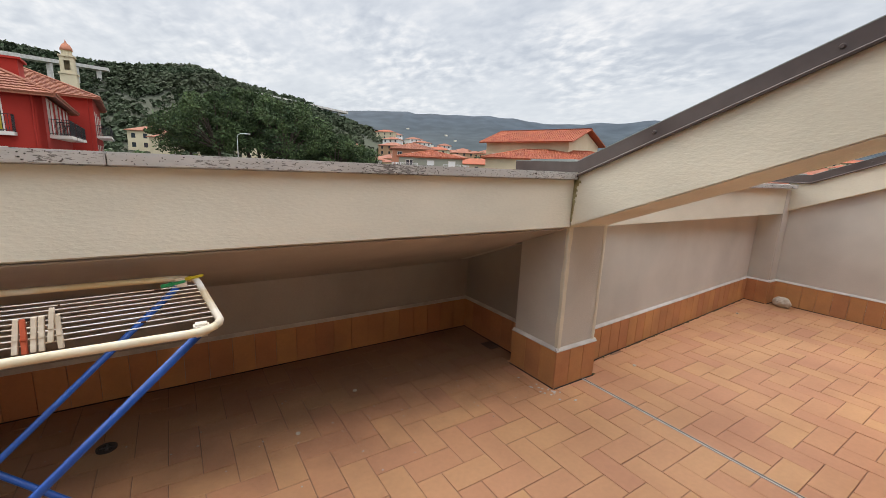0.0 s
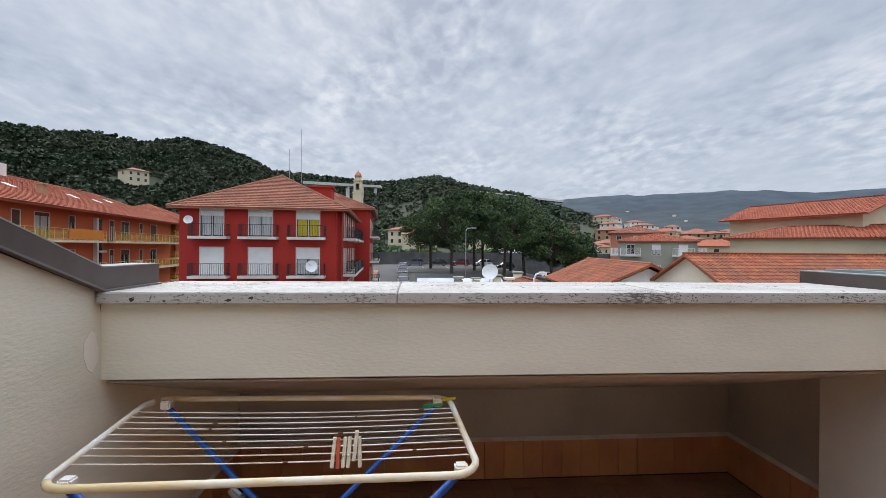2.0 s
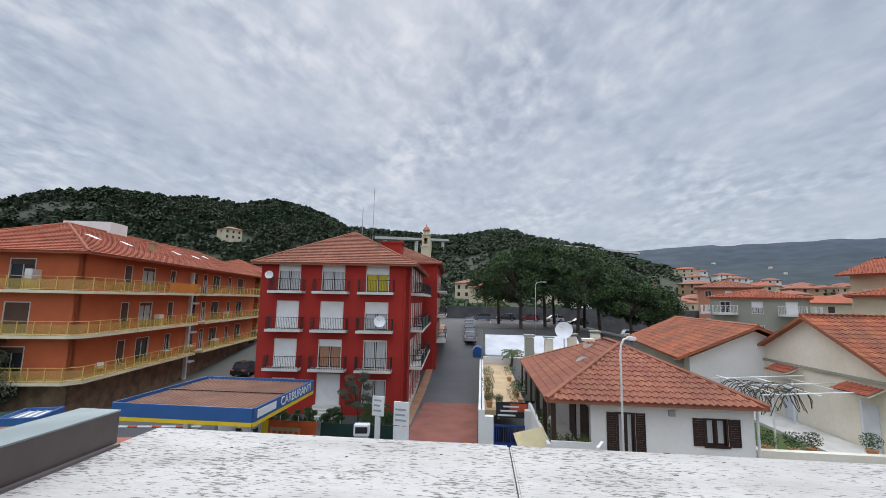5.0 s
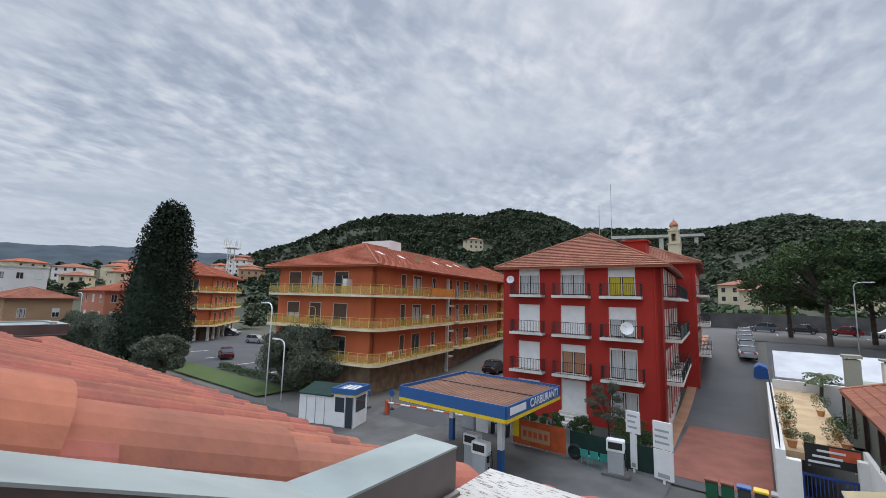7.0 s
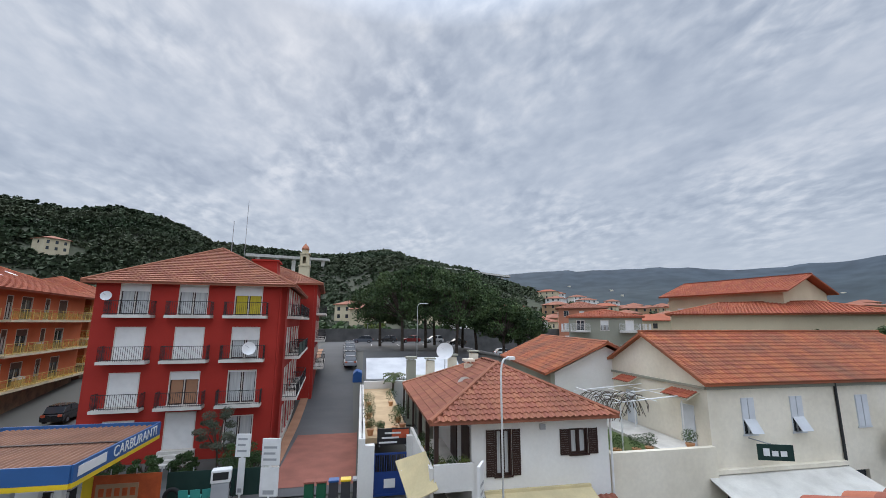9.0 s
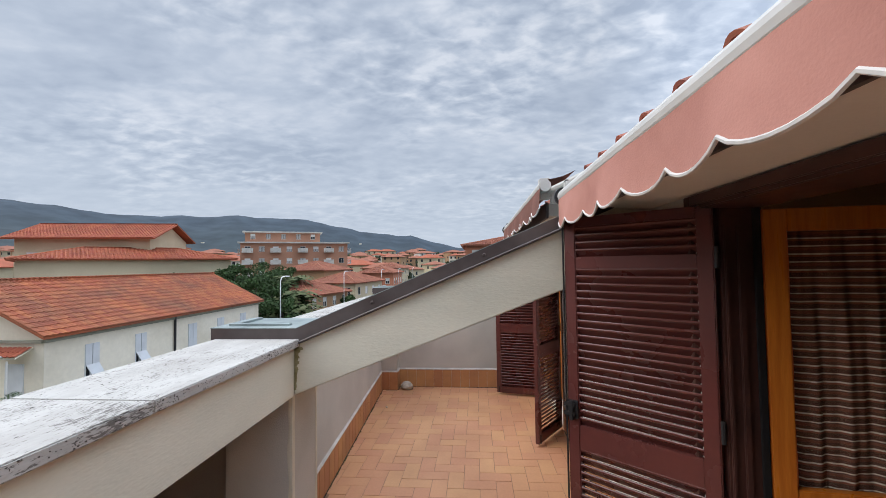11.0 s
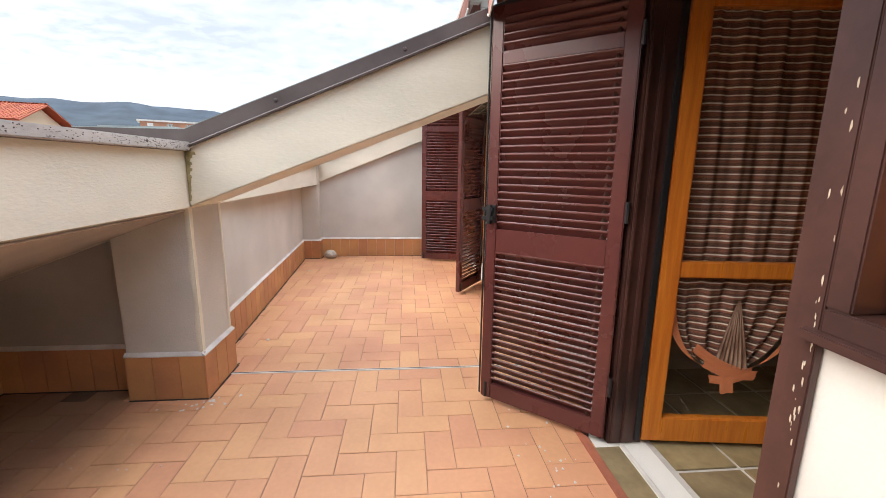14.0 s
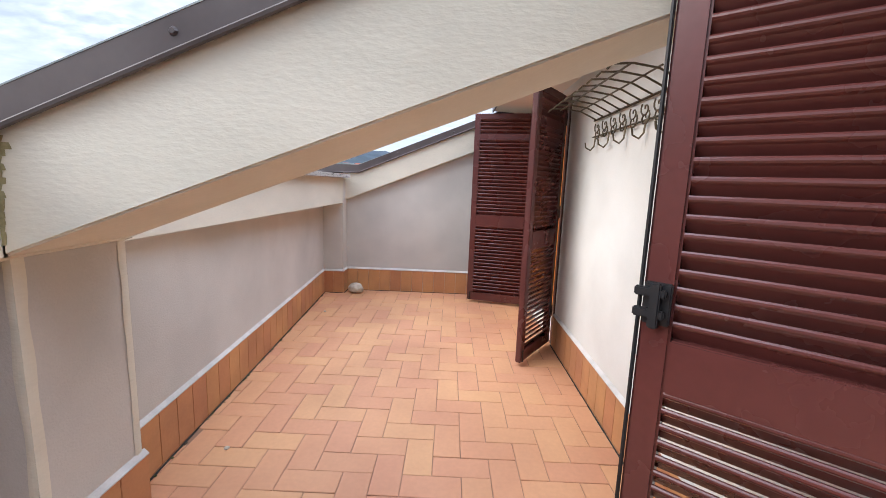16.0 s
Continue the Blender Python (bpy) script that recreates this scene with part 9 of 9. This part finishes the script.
def woods(name, label, count, az0, az1, r0, r1, size, material, keep=None):
    s = Shape()
    k = 0
    for _ in range(count):
        az, r = rnd.uniform(az0, az1), r0 + (r1 - r0) * math.sqrt(rnd.random())
        x, y = r * math.sin(radians(az)), 2 + r * math.cos(radians(az))
        if any(abs(x - p) < 10 and abs(y - q) < 10 for p, q in placed):
            continue
        if abs(az + 7.7) < 1.6 and r < 202 or keep and not keep(x, y, az, r):
            continue
        if noise.noise((x * 0.014, y * 0.014, 3)) < -0.12 and rnd.random() < 0.75:
            continue
        z, q = land(x, y), size * rnd.choice((0.5, 0.7, 0.85, 1.0, 1.35))
        sh = rnd.choice(clumps)
        sx, sz = q * rnd.uniform(0.8, 1.2), q * rnd.uniform(0.65, 1.1)
        base = len(s.v)
        s.v.extend((x + a * sx, y + b * sx, z + sz * 0.45 + c * sz) for a, b, c in sh.v)
        s.f.extend(tuple(base + i for i in f) for f in sh.f)
        k += 1
    tagged(part(name, s, material), label, "woods", kind="stuff")


woods("wooded_hill", "dense dark pine and olive woods covering the near hill", 19000, -66, 22, 150, 445, 2.3, FOREST)
woods("valley_trees", "scattered dark trees between the town houses", 4200, 10, 92, 118, 520, 3.0, FOREST)
woods("slope_trees", "grey-green olive groves on the lower slopes", 3200, -62, 14, 108, 260, 1.9, GROVE, lambda x, y, az, r: y > 101 or x < -40)
woods("street_trees", "scattered trees far down the street", 260, -100, -66, 120, 420, 3.6, FOREST, lambda x, y, az, r: y > 28)
woods("lot_bushes", "bushes behind the car park wall", 160, -12, 24, 102, 128, 2.0, LEAF_GREEN, lambda x, y, az, r: y > 101.5)
tree("broadleaf_tree", "brown leafed bare-ish tree beside the red block", (-13.5, 96, land(-13.5, 96)), 10, 4.2, LEAF_BROWN, 301, 14, 220, 0.2, 0.25, 0.7, 0.25)
tree("shrub", "bright yellow-green shrub behind the car park wall", (2.5, 103.5, land(2.5, 103.5)), 4.2, 2.8, LEAF_LIGHT, 302, 10, 200, 0.2, 0.15, 0.7, 0.2)

# ---- terrace floor tiles and skirting ----
CELL = 0.1305


def cell_pts(x0, x1, y0, y1):
    g = 0.0017
    s = Shape()
    top = [(x0 + g, y0 + g), (x1 - g, y0 + g), (x1 - g, y1 - g), (x0 + g, y1 - g)]
    b = 0.0022
    inner = [(x0 + g + b, y0 + g + b), (x1 - g - b, y0 + g + b), (x1 - g - b, y1 - g - b), (x0 + g + b, y1 - g - b)]
    k = 0
    s.v = [(x, y, -0.010) for x, y in top] + [(x, y, -0.0018) for x, y in top] + [(x, y, 0.0) for x, y in inner]
    for a in (0, 4):
        for i in range(4):
            j = (i + 1) % 4
            s.f.append((a + i, a + j, a + 4 + j, a + 4 + i))
    s.f.append((8, 9, 10, 11))
    return s


tile_x = mesh_of("floor_tile", cell_pts(-CELL, CELL, -CELL / 2, CELL / 2), COTTO)
tile_y = mesh_of("floor_tile", cell_pts(-CELL / 2, CELL / 2, -CELL, CELL), COTTO)
rest = Shape()
rnd = random.Random(77)
count = 0


def inside(x, y):
    """Where a tile's middle lies on the terrace, or just under its walls."""
    if x < -0.78 or x > 6.22 or y < 0.44 or 1.05 < x < 1.80 and y < 0.49 or 4.68 < x < 5.62 and y < 0.49:
        return False
    if x > 2.56 and x < 2.79:
        return y < 2.48
    if x >= 2.79:
        return y < 2.62 + (x - 2.8) * 0.065
    return y < 3.60


for r in range(-3, 30):
    for c in range(-8, 54):
        k = (c + r) % 4
        x, y = -0.70 + c * CELL, 0.46 + r * CELL
        if k == 0:
            cx, cy, me, lx, ly = x + CELL, y + CELL / 2, tile_x, 2 * CELL, CELL
        elif k == 2:
            cx, cy, me, lx, ly = x + CELL / 2, y + CELL, tile_y, CELL, 2 * CELL
        else:
            continue
        if not inside(cx, cy):
            continue
        z = rnd.uniform(-0.0012, 0.0012)
        near = 1.5 < cx < 5.2 and cy < 2.7
        if near and count < 300:
            ob = new("floor_tile", me)
            ob.location, ob.rotation_euler, ob.parent = (cx, cy, z), (rnd.gauss(0, 0.0015), rnd.gauss(0, 0.0015), rnd.gauss(0, 0.003)), floor
            count += 1
        else:
            sh = cell_pts(cx - lx / 2, cx + lx / 2, cy - ly / 2, cy + ly / 2)
            b = len(rest.v)
            rest.v.extend((p, q, w + z) for p, q, w in sh.v)
            rest.f.extend(tuple(b + i for i in f) for f in sh.f)
part("floor_tile_field", rest, COTTO_ISLE, floor, kind="stuff")
part("expansion_joint", Shape().box(2.697, 2.705, 0.5, 2.41, -0.009, 0.0030), DARK_BROWN, floor, "dark open expansion joint")
part("expansion_joint_edge", Shape().box(2.687, 2.697, 0.5, 2.41, -0.009, 0.0034).box(2.705, 2.709, 0.5, 2.41, -0.009, 0.0032), MORTAR_W, floor, "pale sealed joint edge")
rnd = random.Random(88)
res = Shape()
for i in range(150):
    if i < 30:
        x, y, r = rnd.gauss(2.38, 0.05), rnd.gauss(2.42, 0.09), rnd.uniform(0.002, 0.010)
        if x > 2.405 and y > 2.40:
            continue
    elif i < 60:
        x, y, r = rnd.gauss(2.0, 0.25), rnd.uniform(0.55, 0.85), rnd.uniform(0.003, 0.008)
    else:
        x, y, r = rnd.uniform(-0.3, 2.3), rnd.uniform(2.3, 3.45), rnd.uniform(0.0015, 0.005)
    a0 = rnd.uniform(0, 6)
    res.prism([(x + r * rnd.uniform(0.4, 1.5) * math.cos(a0 + k), y + r * rnd.uniform(0.4, 1.1) * math.sin(a0 + k), 0.0024) for k in (0, 0.9, 1.7, 2.6, 3.5, 4.3, 5.3)], (0, 0, -0.003))
tagged(part("mortar_residue", res, MORTAR_W), "pale mortar residue and specks of grit on the tiles", "residue", kind="stuff")

skirt = thing("baseboard", "upright terracotta skirting tiles with a white mortar edge", "baseboard", kind="structure")
SK_H = 0.252


def skirting(x0, y0, x1, y1, nx, ny):
    """A row of upright tiles from one point to the other; nx, ny point away from the wall."""
    d = Vector((x1 - x0, y1 - y0, 0))
    ln = d.length
    d.normalize()
    nor = Vector((nx, ny, 0)).normalized()
    n = max(1, round(ln / 0.131))
    w = ln / n
    g = 0.0015
    me = mesh_of("skirting_tile", Shape().block((g, 0, 0.003), (w - 2 * g, 0, 0), (0, 0.013, 0), (0, 0, SK_H - 0.003)), COTTO_S, bevel=0.0015)
    for i in range(n):
        ob = new("skirting_tile", me)
        p = Vector((x0, y0, 0)) + d * (w * i)
        side = Vector((-d.y, d.x, 0))
        sg = 1 if side.dot(nor) > 0 else -1
        m = Matrix.Identity(4)
        if sg > 0:
            m.col[0], m.col[1] = (*d, 0), (*side, 0)
            m.col[3] = (*p, 1)
        else:
            m.col[0], m.col[1] = (*(-d), 0), (*(-side), 0)
            m.col[3] = (*(p + d * w), 1)
        ob.parent = skirt
        ob.matrix_world = m
    a = Vector((x0, y0, SK_H))
    e = 0.016
    part("mortar_edge", Shape().prism([a - nor * 0.002, a + nor * e, a + nor * e + Vector((0, 0, 0.005)), a - nor * 0.002 + Vector((0, 0, 0.022))], d * ln), MORTAR_W, skirt, "white mortar edge")
    part("dark_foot_line", Shape().prism([a + nor * e - Vector((0, 0, SK_H)), a + nor * (e + 0.007) - Vector((0, 0, SK_H)), a + nor * e + Vector((0, 0, 0.005 - SK_H))], d * ln), DARK_BROWN, skirt, "dark line along the tile foot")


skirting(2.412, 2.428, 2.806, 2.428, 0, -1)
skirting(2.428, 2.415, 2.428, 2.83, -1, 0)
skirting(2.79, 2.428, 2.79, 2.56, 1, 0)
skirting(2.548, 2.84, 2.548, 3.575, -1, 0)
skirting(-0.755, 3.578, 2.548, 3.578, 0, -1)
skirting(-0.758, 0.47, -0.758, 3.575, 1, 0)
skirting(2.81, 2.560, 6.03, 2.757, 0.06, -1)
skirting(6.03, 2.533, 6.03, 2.75, -1, 0)
skirting(6.015, 2.533, 6.20, 2.533, 0, -1)
skirting(6.198, 0.47, 6.198, 2.53, -1, 0)
skirting(1.97, 0.452, 4.69, 0.452, 0, 1)
skirting(-0.75, 0.452, 0.99, 0.452, 0, 1)
